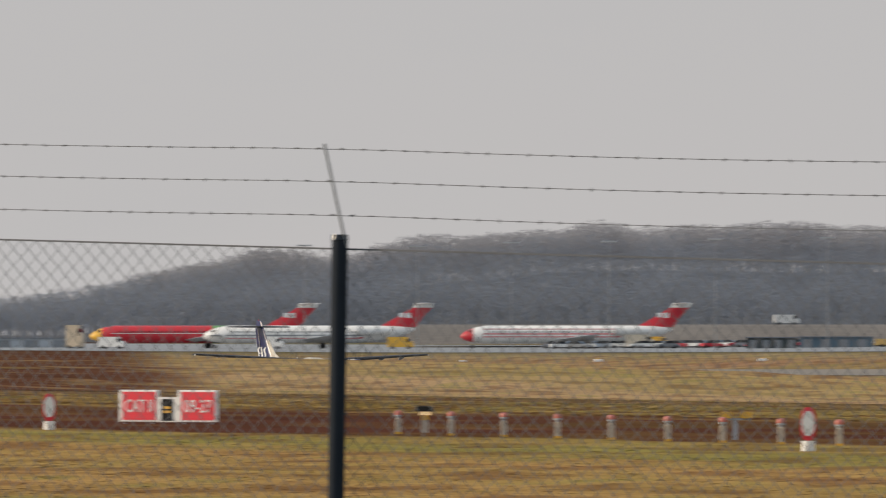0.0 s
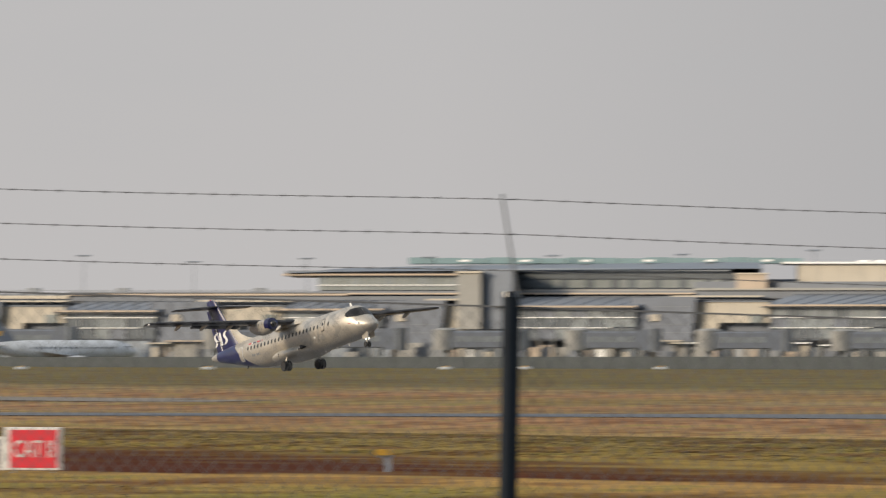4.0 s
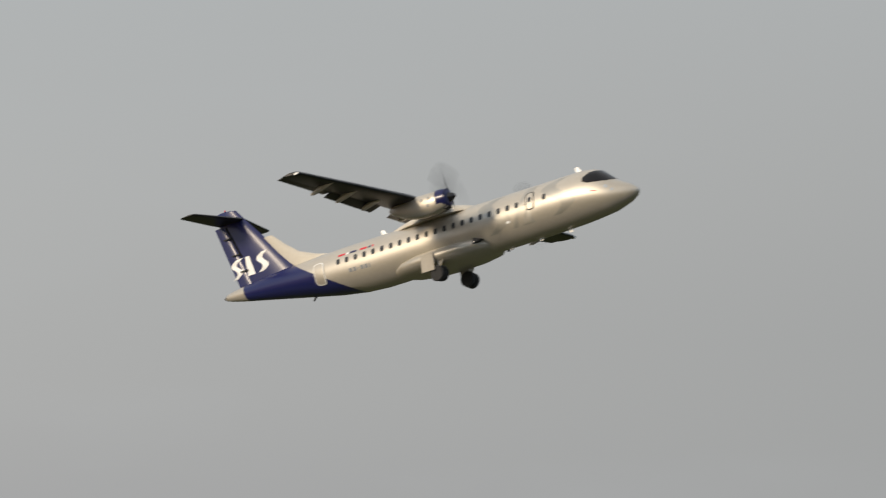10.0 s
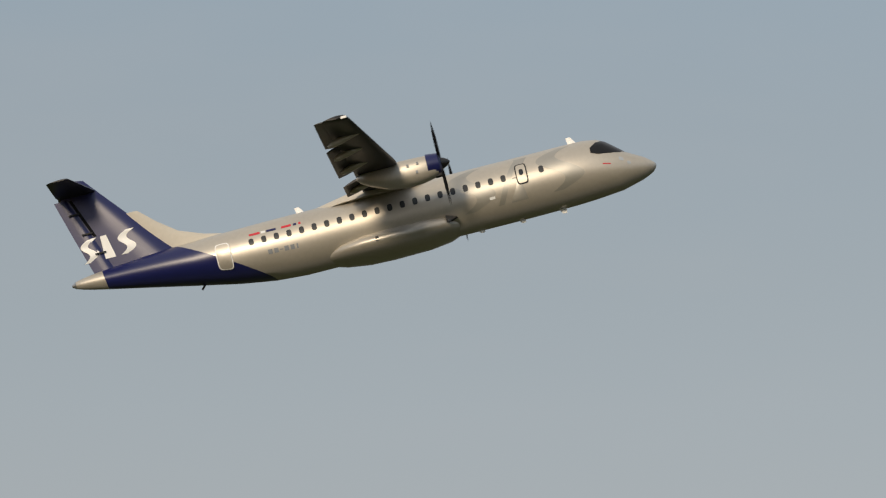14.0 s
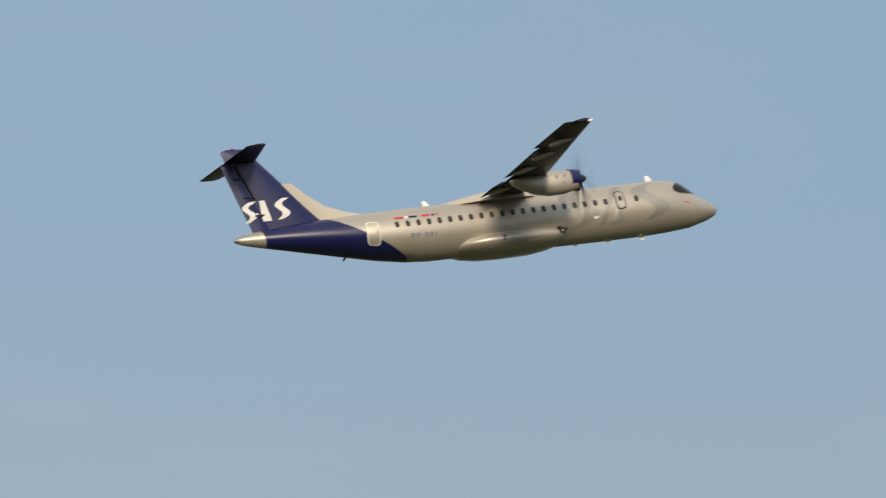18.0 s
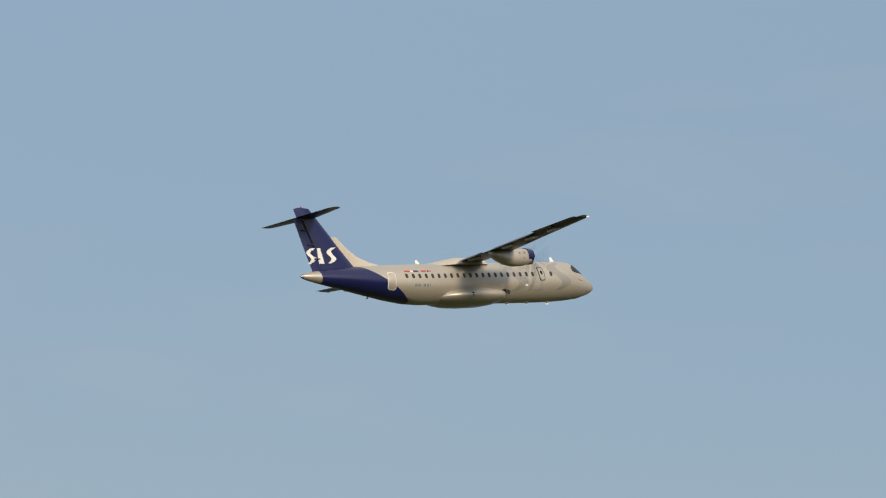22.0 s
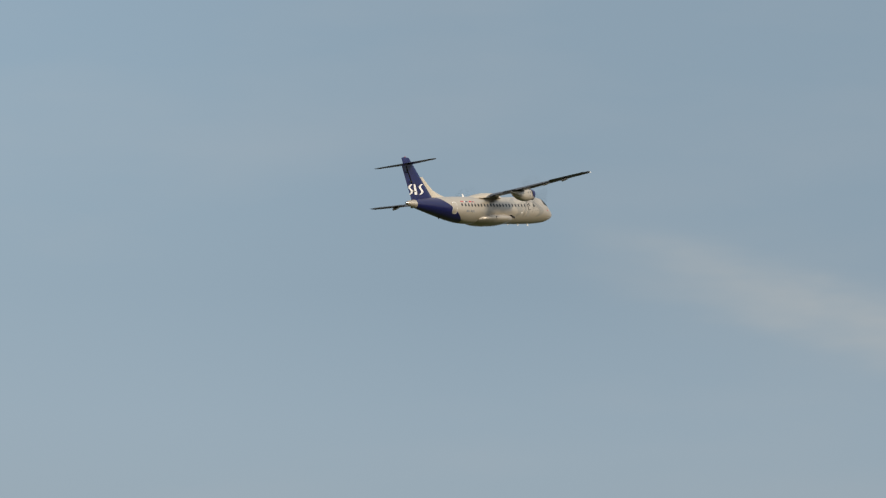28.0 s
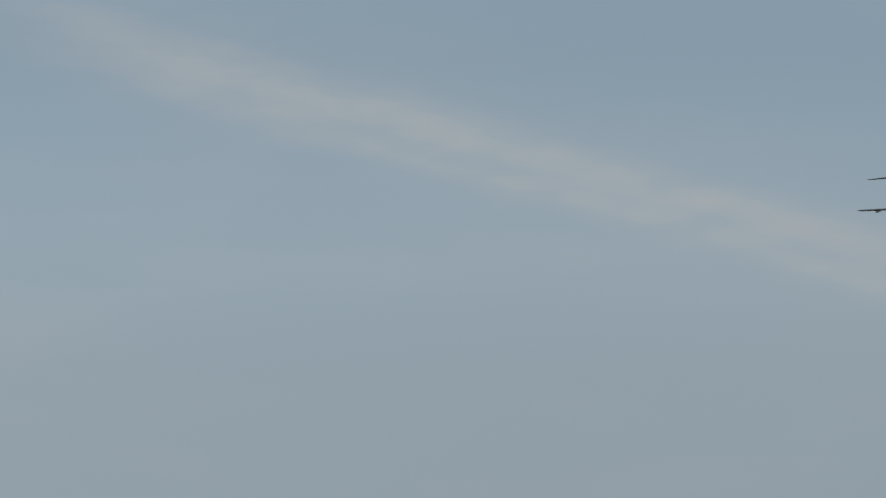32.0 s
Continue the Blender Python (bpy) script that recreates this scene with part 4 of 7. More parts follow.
def build_fence():
    f = thing("chain_link_fence", "chain-link perimeter fence on dark steel posts with three barbed wires", "fence", kind="structure")
    s0, step, n = -14.76 - 3.11 * 3, 3.11, 13
    rng = random.Random(3)
    for k in range(n):
        s = s0 + step * k
        p = fence_at(s)
        top = fence_top(s)
        lean = FD * 0.042
        base = p - lean + Vector((0, 0, 0))
        bm = bmesh.new()
        a = Vector((base.x, base.y, ground_z(p.x, p.y) - 0.05))
        b = Vector((p.x, p.y, top - 0.016))
        tube(bm, a, b, 0.034, 0.034, 14)
        part("post", bm, M["post"], f)
        bm = bmesh.new()
        tube(bm, b, b + Vector((0, 0, 0.022)), 0.037, 0.033, 14)
        part("post_cap", bm, M["black"], f)
        bm = bmesh.new()
        tube(bm, b + FD * 0.03 + Vector((0, 0, -0.03)), b + FD * 0.01 - FN * 0.16 + Vector((0, 0, 0.39)), 0.0055, 0.005, 8)
        part("extension_arm", bm, M["arm"], f)
    L = step * (n - 1)
    for dz, off in ((0.356, -0.145), (0.224, -0.09), (0.086, -0.035)):
        bm = bmesh.new()
        prev = None
        m = int(L / 0.5)
        pts = []
        for i in range(m + 1):
            s = s0 + L * i / m
            sag = 0.012 * math.sin(math.pi * ((s - s0) / step % 1))
            pts.append(fence_at(s, off) + Vector((0, 0, fence_top(s) + dz - sag)))
        for a, b in zip(pts, pts[1:]):
            tube(bm, a, b, 0.002, n=4)
        s = s0
        while s < s0 + L:
            p = fence_at(s, off) + Vector((0, 0, fence_top(s) + dz - 0.012 * math.sin(math.pi * ((s - s0) / step % 1))))
            r = Vector((rng.uniform(-1, 1), rng.uniform(-1, 1), rng.uniform(-1, 1))).normalized() * 0.009
            tube(bm, p - r, p + r, 0.0018, n=3)
            tube(bm, p - FD * 0.012, p + FD * 0.012, 0.003, n=4)
            s += 0.095 + rng.uniform(-0.01, 0.01)
        part("barbed_wire", bm, M["wire"], f)
    bm = bmesh.new()
    for i in range(int(L)):
        a, b = s0 + i, s0 + min(i + 1, L)
        for dz in (-0.053, -1.15):
            tube(bm, fence_at(a, 0.04) + Vector((0, 0, fence_top(a) + dz)), fence_at(b, 0.04) + Vector((0, 0, fence_top(b) + dz)), 0.005, n=4)
    part("line_wire", bm, M["wire"], f)
    # woven mesh: two families of slanting wires
    vs, fs = [], []
    pitch, h = 0.071, 2.2
    for fam in (1, -1):
        k = -int(h / pitch) - 2
        while k * pitch < L + h:
            a_s, b_s = k * pitch, k * pitch + h
            c0, c1 = max(0.0, a_s), min(L, b_s)
            if c1 > c0:
                q = []
                for c in (c0, c1):
                    hz = (c - a_s) if fam == 1 else h - (c - a_s)
                    q.append(fence_at(s0 + c, 0.045 + 0.002 * fam) + Vector((0, 0, fence_top(s0 + c) - 0.053 - h + hz)))
                i = len(vs)
                for p in q:
                    for d in (Vector((0, 0, 0.0017)), FD * 0.0015 - Vector((0, 0, 0.0010)), -FD * 0.0015 - Vector((0, 0, 0.0010))):
                        vs.append(p + d + FN * (0.0012 if d.z > 0 else 0))
                fs += [(i, i + 1, i + 4, i + 3), (i + 1, i + 2, i + 5, i + 4), (i + 2, i, i + 3, i + 5)]
            k += 1
    me = bpy.data.meshes.new("wire_mesh")
    me.from_pydata([tuple(v) for v in vs], [], fs)
    me.materials.append(M["wire"])
    ob = new("wire_mesh", me)
    ob.parent = f


build_fence()


# ---- lamps, markers and signs beside the runway ----
def on_q(u, q):
    """Place on the ground at a panorama column, on the line q along the runway."""
    a = radians(u_az(u))
    d = q / (NRM.x * math.sin(a) + NRM.y * math.cos(a))
    return polar(u_az(u), d)


def at_place(p, az=None):
    """Upright pose at p, its front (-y) to the camera side unless az is given."""
    a = math.degrees(math.atan2(p.x, p.y)) if az is None else az
    return pose(p.x, p.y, p.z, 0, 0, -a)


def build_field_lamps():
    first = None
    for u in (-334, -240, -147, -52, 43, 143, 240, 343, 446, 555):
        p = on_q(u, 98)
        if first is None:
            t = thing("approach_lamp", "small red-topped lamp on a grey wooden post in the grass", "airfield lamp", at_place(p), "row of approach lamps")
            bm = B((-0.085, 0.085, -0.07, 0.07, -0.05, 0.44))
            bmesh.ops.bevel(bm, geom=bm.edges[:], offset=0.012, segments=1, affect="EDGES")
            part("post", bm, M["wood"], t)
            bm = bmesh.new()
            spin(bm, [(0.44, 0.05), (0.49, 0.06), (0.5, 0.1), (0.54, 0.1)], "z", 12)
            part("lamp_base", bm, M["greyp"], t)
            bm = bmesh.new()
            spin(bm, [(0.54, 0.1), (0.6, 0.11), (0.65, 0.08), (0.67, 0.02)], "z", 12)
            part("lamp_head", bm, M["redlamp"], t, "pale red lamp head")
            bm = B((-0.09, 0.09, -0.08, 0.08, -0.05, 0.06))
            part("foot", bm, M["yellow"], t, "yellow painted foot")
            first = t
        else:
            copy_thing(first, at_place(p))
    first = None
    for u in (-287, 610):
        p = on_q(u, 100)
        if first is None:
            t = thing("flashing_lamp", "black hooded lamp on a yellow and grey post", "airfield lamp", at_place(p), "hooded lamps")
            part("post", B((-0.1, 0.1, -0.08, 0.08, -0.05, 0.36)), M["wood"], t)
            part("collar", B((-0.105, 0.105, -0.085, 0.085, 0.36, 0.5)), M["yellow"], t, "yellow collar")
            part("lamp_strip", B((-0.16, 0.17, -0.1, 0.1, 0.5, 0.6)), M["warmwhite"], t)
            bm = bmesh.new()
            loft(bm, [[Vector((x * w, y * 0.15, z)) for x, y in ((-1, -1), (1, -1), (1, 1), (-1, 1))] for w, z in ((0.24, 0.6), (0.26, 0.66), (0.24, 0.72), (0.15, 0.76))])
            part("hood", bm, M["black"], t, "black hood", smooth=False)
            first = t
        else:
            copy_thing(first, at_place(p))
    first = None
    for u, q in ((262, 101),):
        p = on_q(u, q)
        if first is None:
            t = thing("twin_lamp", "pair of yellow lamp boxes on a grey post", "airfield lamp", at_place(p), "twin lamps")
            part("post", B((-0.06, 0.06, -0.05, 0.05, -0.05, 0.55)), M["greyp"], t)
            part("crossbar", B((-0.35, 0.4, -0.03, 0.03, 0.52, 0.57)), M["greyp"], t)
            for x in (-0.24, 0.3):
                bm = bmesh.new()
                loft(bm, [[Vector((x + a * w, b * 0.1, z)) for a, b in ((-1, -1), (1, -1), (1, 1), (-1, 1))] for w, z in ((0.1, 0.57), (0.14, 0.6), (0.14, 0.72), (0.1, 0.75))])
                part("lamp_box", bm, M["yellow"], t, smooth=False)
            first = t
        else:
            copy_thing(first, at_place(p))
    t = thing("field_lamp", "single yellow lamp box on a low grey post in the grass", "airfield lamp", at_place(on_q(1938, 107)))
    part("post", B((-0.07, 0.07, -0.06, 0.06, -0.05, 0.34)), M["greyp"], t)
    part("bracket", B((-0.26, 0.1, -0.03, 0.03, 0.34, 0.39)), M["greyp"], t)
    bm = bmesh.new()
    loft(bm, [[Vector((-0.1 + a * w, b * 0.11, z)) for a, b in ((-1, -1), (1, -1), (1, 1), (-1, 1))] for w, z in ((0.12, 0.39), (0.2, 0.42), (0.2, 0.5), (0.13, 0.53))])
    part("lamp_box", bm, M["yellow"], t, "yellow lamp box", smooth=False)
    first = None
    for u in (-951, 391):
        p = on_q(u, 93)
        if first is None:
            t = thing("marker_board", "red board with a white oval on a white ringed foot", "marker", at_place(p), "marker boards")
            bm = bmesh.new()
            spin(bm, [(-0.05, 0.16), (0.1, 0.165), (0.105, 0.155), (0.13, 0.155), (0.135, 0.165), (0.25, 0.16)], "z", 18)
            part("foot", bm, M["white"], t)
            bm = bmesh.new()
            loft(bm, [[Vector((0.19 * w * math.cos(a), y, 0.66 + 0.41 * w * math.copysign(abs(math.sin(a)) ** 0.6, math.sin(a)))) for a in [2 * math.pi * i / 28 for i in range(28)]] for w, y in ((0.96, 0.03), (1, 0.02), (1, -0.02), (0.96, -0.03))])
            part("board", bm, M["red"], t)
            bm = bmesh.new()
            loft(bm, [[Vector((0.16 * w * math.cos(a), y, 0.67 + 0.31 * w * math.sin(a))) for a in [2 * math.pi * i / 28 for i in range(28)]] for w, y in ((1, -0.025), (0.98, -0.042))])
            part("oval", bm, M["letter"], t, "white oval")
            first = t
        else:
            copy_thing(first, at_place(p))


M["redlamp"] = material("red_lamp_glass", (0.55, 0.16, 0.12), 0.4, 0, 0.2)
M["warmwhite"] = material("warm_lens", (0.9, 0.6, 0.3), 0.4, 0, 0.2, emit=0.6)


def text_mesh(s, height, width):
    cu = bpy.data.curves.new("writing", "FONT")
    cu.body, cu.size, cu.align_x, cu.align_y, cu.extrude = s, 1.0, "CENTER", "CENTER", 0.01
    cu.resolution_u = 3
    tmp = bpy.data.objects.new("writing", cu)
    scene.collection.objects.link(tmp)
    dg = bpy.context.evaluated_depsgraph_get()
    me = bpy.data.meshes.new_from_object(tmp.evaluated_get(dg))
    bpy.data.objects.remove(tmp)
    xs = [v.co.x for v in me.vertices]
    ys = [v.co.y for v in me.vertices]
    w, h = max(xs) - min(xs), max(ys) - min(ys)
    cx, cy = (max(xs) + min(xs)) / 2, (max(ys) + min(ys)) / 2
    for v in me.vertices:
        x, y, z = v.co
        v.co = ((x - cx) / w * width, -z, (y - cy) / h * height)
    return me


def build_sign(u, q, words, az, label):
    p = on_q(u, q)
    t = thing("runway_sign", label, "sign", at_place(p, az), "runway signs")
    for x, word in ((-1.06, words[0]), (1.06, words[1])):
        bm = B((x - 0.69, x + 0.69, -0.09, 0.09, 0.06, 1.06))
        bmesh.ops.bevel(bm, geom=bm.edges[:], offset=0.015, segments=1, affect="EDGES")
        c = part("cabinet", bm, M["white"], t, "white sign cabinet", smooth=False)
        part("red_face", B((x - 0.55, x + 0.64, -0.1, -0.088, 0.12, 1.0)), M["signred"], c, "red face", smooth=False)
        me = text_mesh(word, 0.4, 0.98)
        me.materials.append(M["letter"])
        ob = new("lettering", me)
        ob.parent = c
        ob.matrix_basis = pose(x + 0.05, -0.106, 0.56)
        for dx in (-0.5, 0.5):
            bm = bmesh.new()
            tube(bm, (x + dx, 0, -0.05), (x + dx, 0, 0.08), 0.04)
            part("leg", bm, M["greyp"], t)
    c = part("middle_cabinet", B((-0.36, 0.36, -0.08, 0.08, 0.06, 0.84)), M["white"], t, "cream sign cabinet", smooth=False)
    part("black_face", B((-0.21, 0.21, -0.092, -0.078, 0.1, 0.78)), M["black"], c, "black face", smooth=False)
    part("yellow_bar", B((-0.13, 0.12, -0.1, -0.09, 0.34, 0.42), (-0.1, 0.1, -0.1, -0.09, 0.47, 0.55)), M["yellow"], c, smooth=False)


M["signred"] = material("sign_red", (0.74, 0.03, 0.05), 0.5, 0, 0.06)
build_field_lamps()
build_sign(1237, 99, ("09-27", "CAT II"), 25.0, "pair of red runway signs with white lettering beside a black panel")
build_sign(-740, 102, ("CAT II", "09-27"), 24.0, "pair of red runway signs with white lettering beside a black panel")


# ---- wooded hill ----
def twig_material(name, color, gaps=0.4):
    """Thin twigs: part of the light passes between and through them."""
    m = material(name, color, 0.95, 0, 0.15, 0.02, 0.2)
    nt = m.node_tree
    b, out = nt.nodes["Principled BSDF"], nt.nodes["Material Output"]
    b.inputs["Specular IOR Level"].default_value = 0.1
    tr, mx = nt.nodes.new("ShaderNodeBsdfTranslucent"), nt.nodes.new("ShaderNodeMixShader")
    mx.inputs[0].default_value = 0.3
    nt.links.new(b.inputs["Base Color"].links[0].from_socket, tr.inputs[0])
    # a crown's fine twigs answer the light together, not face by face
    geo, va, vb = nt.nodes.new("ShaderNodeNewGeometry"), nt.nodes.new("ShaderNodeVectorMath"), nt.nodes.new("ShaderNodeVectorMath")
    va.operation, va.inputs[3].default_value = "SCALE", 0.12
    nt.links.new(geo.outputs["Normal"], va.inputs[0])
    vb.operation, vb.inputs[1].default_value = "ADD", (-0.25, -0.45, 0.55)
    nt.links.new(va.outputs[0], vb.inputs[0])
    nt.links.new(vb.outputs[0], b.inputs["Normal"])
    nt.links.new(b.outputs[0], mx.inputs[1]), nt.links.new(tr.outputs[0], mx.inputs[2])
    clear, see = nt.nodes.new("ShaderNodeBsdfTransparent"), nt.nodes.new("ShaderNodeMixShader")
    see.inputs[0].default_value = gaps
    nt.links.new(mx.outputs[0], see.inputs[1]), nt.links.new(clear.outputs[0], see.inputs[2])
    nt.links.new(see.outputs[0], out.inputs[0])
    return m


HILL = [(-2600, 52), (-1800, 55), (-1200, 50), (-1000, 60), (-840, 80), (-740, 102), (-640, 124), (-500, 137), (-400, 141), (-280, 161), (-100, 178), (60, 186), (360, 182), (530, 182),
        (784, 172), (900, 162), (1000, 150), (1100, 134), (1190, 124), (1225, 96), (1260, 70), (1500, 60), (2400, 50), (3600, 40)]


HK = 1.28


def hill_z(az, d):
    u = 784 + radians(az) * 14067
    up = lerp_table(HILL, u)[0]
    top = 2.94 + up / 14067 * 2250 * HK - 13.0 * HK
    f = smooth01(1800 * HK, 2230 * HK, d)
    return max(0.1, 0.2 + (max(top, 0.5) - 0.2) * f)


def tree_template(rng, h=14.0, twigs=130, w=5.0, size=1.3):
    """Triangles of one bare tree: a tapered trunk, limbs and a fan of twigs."""
    vs, fs = [], []

    def stick(a, b, r0, r1, n=4):
        d = (b - a).normalized()
        u = d.orthogonal().normalized()
        v = d.cross(u)
        i = len(vs)
        for p, r in ((a, r0), (b, r1)):
            for k in range(n):
                t = 2 * math.pi * k / n
                vs.append(p + r * (math.cos(t) * u + math.sin(t) * v))
        for k in range(n):
            j = (k + 1) % n
            fs.append((i + k, i + j, i + n + j, i + n + k))

    stick(Vector((0, 0, -0.5)), Vector((rng.uniform(-0.4, 0.4), rng.uniform(-0.4, 0.4), h * 0.55)), 0.28, 0.16)
    ends = []
    for k in range(9):
        a = rng.uniform(0, 2 * math.pi)
        z0 = h * rng.uniform(0.25, 0.55)
        e = Vector((math.cos(a) * w * rng.uniform(0.3, 0.8), math.sin(a) * w * rng.uniform(0.3, 0.8), h * rng.uniform(0.55, 0.95)))
        stick(Vector((0, 0, z0)), e, 0.12, 0.04, 3)
        ends.append(e)
    nt = len(fs)
    for k in range(twigs):
        a, c = rng.uniform(0, 2 * math.pi), rng.uniform(-0.75, 1)
        r = w * rng.uniform(0.25, 1.0) ** 0.5 * math.sqrt(1 - 0.8 * c * c)
        p = Vector((math.cos(a) * r, math.sin(a) * r, h * (0.55 + 0.45 * c)))
        d = Vector((rng.uniform(-1, 1), rng.uniform(-1, 1), rng.uniform(-0.2, 1))).normalized() * size * rng.uniform(0.6, 1.4)
        s = d.orthogonal().normalized() * size * 0.2
        s.rotate(Euler((rng.uniform(0, 6), rng.uniform(0, 6), 0)))
        i = len(vs)
        vs.extend((p - s, p + s, p + d))
        fs.append((i, i + 1, i + 2))
    return vs, fs, nt


def stuff_mesh(name, places, temps, mat, label, cat):
    V, Fc, base = [], [], 0
    arr = [(np.array([tuple(v) for v in t[0]]), t[1]) for t in temps]
    rng = random.Random(9)
    for p, sc in places:
        v, f = arr[rng.randrange(len(arr))]
        a = rng.uniform(0, 6.28)
        R = np.array([[math.cos(a), -math.sin(a), 0], [math.sin(a), math.cos(a), 0], [0, 0, 1]])
        V.append(v @ R.T * sc + np.array(p))
        Fc += [tuple(i + base for i in q) for q in f]
        base += len(v)
    me = bpy.data.meshes.new(name)
    me.from_pydata(np.concatenate(V).tolist(), [], Fc)
    me.materials.append(mat)
    return tagged(new(name, me), label, cat, kind="stuff")


def build_hill():
    bm = bmesh.new()
    prev = None
    for i in range(101):
        az = -13 + 0.25 * i
        row = []
        for d in (1790, 1850, 1900, 1960, 2020, 2080, 2140, 2200, 2260, 2400, 2700):
            p = polar(az, d * HK, hill_z(az, d * HK) if d > 1790 else -2.5)
            row.append(bm.verts.new(p))
        if prev:
            for a in range(10):
                bm.faces.new((prev[a], prev[a + 1], row[a + 1], row[a]))
        prev = row
    tagged(new("hill", finish("hill", bm, M["litter"])), "low hill of leaf litter under the wood, coloured dark as in shade", "hill", kind="structure")
    rng = random.Random(5)
    temps = [tree_template(rng, 13.5, 760, 4.9, 0.62) for _ in range(6)]
    low, high = [], []
    for d in (1830, 1870, 1915, 1960, 2005, 2050, 2100, 2150, 2200, 2245):
        az = -12.5
        while az < 8:
            az += rng.uniform(0.05, 0.13) * (1 if d < 2140 else 0.55)
            dd = (d + rng.uniform(-18, 18)) * HK
            u = 784 + radians(az) * 14067
            if u > 1245:
                continue
            p = polar(az, dd, hill_z(az, dd) - 0.2)
            (low if dd < 2110 * HK else high).append((tuple(p), (0.93 + 0.2 * noise.noise((az * 2.6, dd * 0.003, 0)) + rng.uniform(-0.07, 0.07)) * HK if u > -800 else (2.94 + lerp_table(HILL, u)[0] / 14067 * dd - p.z) / 13.5 * rng.uniform(0.75, 1.03)))
    az = -12.5
    while az < -5.6:
        az += rng.uniform(0.02, 0.05)
        dd = rng.uniform(1815, 1850) * HK
        low.append((tuple(polar(az, dd, hill_z(az, dd) - 0.2)), rng.uniform(0.3, 0.55)))
    stuff_mesh("woodland", high, temps, M["hazed_bark"], "bare winter trees along the crest of the hill, hazed grey in colour", "woodland")
    stuff_mesh("woodland_edge", low, temps, M["hazed_mixed"], "dense mixed trees on the hillside, hazed pale blue-grey in colour", "woodland")


# litter colour darkened so that gaps between the crowns look shaded
M["litter"] = material("shaded_leaf_litter", (0.06, 0.064, 0.072), 0.95, 0, 0.3, 0.03, 0.3)
# distance haze is put into the hillside twig colour as pale blue-grey
M["hazed_mixed"] = twig_material("hazed_mixed_twigs", (0.255, 0.285, 0.34))
M["belt"] = twig_material("belt_twigs", (0.128, 0.14, 0.16), 0.1)
M["ever"] = twig_material("evergreen", (0.17, 0.2, 0.195), 0.1)
# crest twigs carry the same haze in a paler grey
M["hazed_bark"] = twig_material("hazed_bare_twigs", (0.275, 0.275, 0.30))
build_hill()


# ---- trees and building beyond the terminal ----
def build_right_side():
    rng = random.Random(21)
    protos = []
    for k in range(6):
        t = thing("tree", "bare brown winter tree in the belt behind the hangar", "tree", group="belt of trees")
        vs, fs, nt = tree_template(rng, 13.0, 2600, 4.6, 0.45)
        for nm, a, b, mt in (("trunk", 0, nt, "belt"), ("crown", nt, len(fs), "belt")):
            me = bpy.data.meshes.new(nm)
            used = sorted({i for f in fs[a:b] for i in f})
            ix = {i: j for j, i in enumerate(used)}
            me.from_pydata([tuple(vs[i]) for i in used], [], [tuple(ix[i] for i in f) for f in fs[a:b]])
            me.materials.append(M[mt])
            ob = new(nm, me)
            ob.parent = t
        protos.append([t, False])
    ev = thing("tree", "dark evergreen tree standing out of the belt", "tree", group="belt of trees")
    bm = bmesh.new()
    tube(bm, (0, 0, -0.5), (0, 0, 11), 0.3, 0.08)
    part("trunk", bm, M["hazed_bark"], ev)
    V, Fc = [], []
    for k in range(2200):
        z = rng.uniform(0.12, 1.0)
        r = 4.2 * (1.05 - z) ** 0.7 * rng.uniform(0.4, 1.0) + 0.2
        a = rng.uniform(0, 6.28)
        p = Vector((r * math.cos(a), r * math.sin(a), 14 * z))
        d = Vector((math.cos(a), math.sin(a), rng.uniform(-0.6, 0.5))) * rng.uniform(0.35, 0.75)
        s = d.orthogonal().normalized() * 0.28
        i = len(V)
        V += [tuple(p - s), tuple(p + s), tuple(p + d)]
        Fc.append((i, i + 1, i + 2))
    me = bpy.data.meshes.new("crown")
    me.from_pydata(V, [], Fc)
    me.materials.append(M["ever"])
    ob = new("crown", me)
    ob.parent = ev
    protos.append([ev, False])

    def put(pr, u, up, d):
        z0 = polar(u_az(u), d).z - 0.1
        h = 2.94 + up / 14067 * d - z0
        p = polar(u_az(u), d, z0)
        sc = h / (13.0 if pr is not protos[6] else 14.0)
        m = pose(p.x, p.y, p.z, 0, 0, rng.uniform(0, 360))
        if not pr[1]:
            pr[0].matrix_basis = m
            o = pr[0]
            pr[1] = True
        else:
            o = copy_thing(pr[0], m)
        o.scale = (sc * rng.uniform(0.95, 1.2), sc * rng.uniform(0.95, 1.2), sc)

    TOP = [(3100, 105), (3413, 112), (3663, 132), (3850, 165), (3910, 180), (4050, 172), (4110, 195), (4210, 192), (4310, 178), (4510, 180), (4660, 190), (4800, 172), (4980, 175), (5200, 182), (5420, 210), (5560, 195), (6200, 180)]
    u = 3340
    while u < 6150:
        up = lerp_table(TOP, u)[0]
        for d in (905, 950):
            put(protos[rng.randrange(6)], u + rng.uniform(-20, 20), up * rng.uniform(0.86, 1.03), d + rng.uniform(-14, 14))
        u += rng.uniform(32, 56)
    for u, up in ((3880, 172), (3915, 187), (3960, 176), (5430, 205)):
        put(protos[6], u, up, 880)
    # undergrowth closes the belt below the crowns
    temps = [tree_template(rng, 6.0, 800, 4.0, 0.5) for _ in range(4)]
    pl = [(tuple(polar(u_az(3340 + 10.6 * i + rng.uniform(-6, 6)), 925 + rng.uniform(-50, 30))), rng.uniform(1.0, 1.5)) for i in range(265)]
    stuff_mesh("undergrowth", pl, temps, M["belt"], "tangled brown undergrowth below the belt of trees", "undergrowth")
    # lattice mast
    p = polar(u_az(4275), 1200)
    t = thing("lattice_mast", "tall grey steel lattice mast behind the trees", "mast", at_place(p))
    H_, w = 2.94 + 357 / 14067 * 1200 - p.z, 1.25
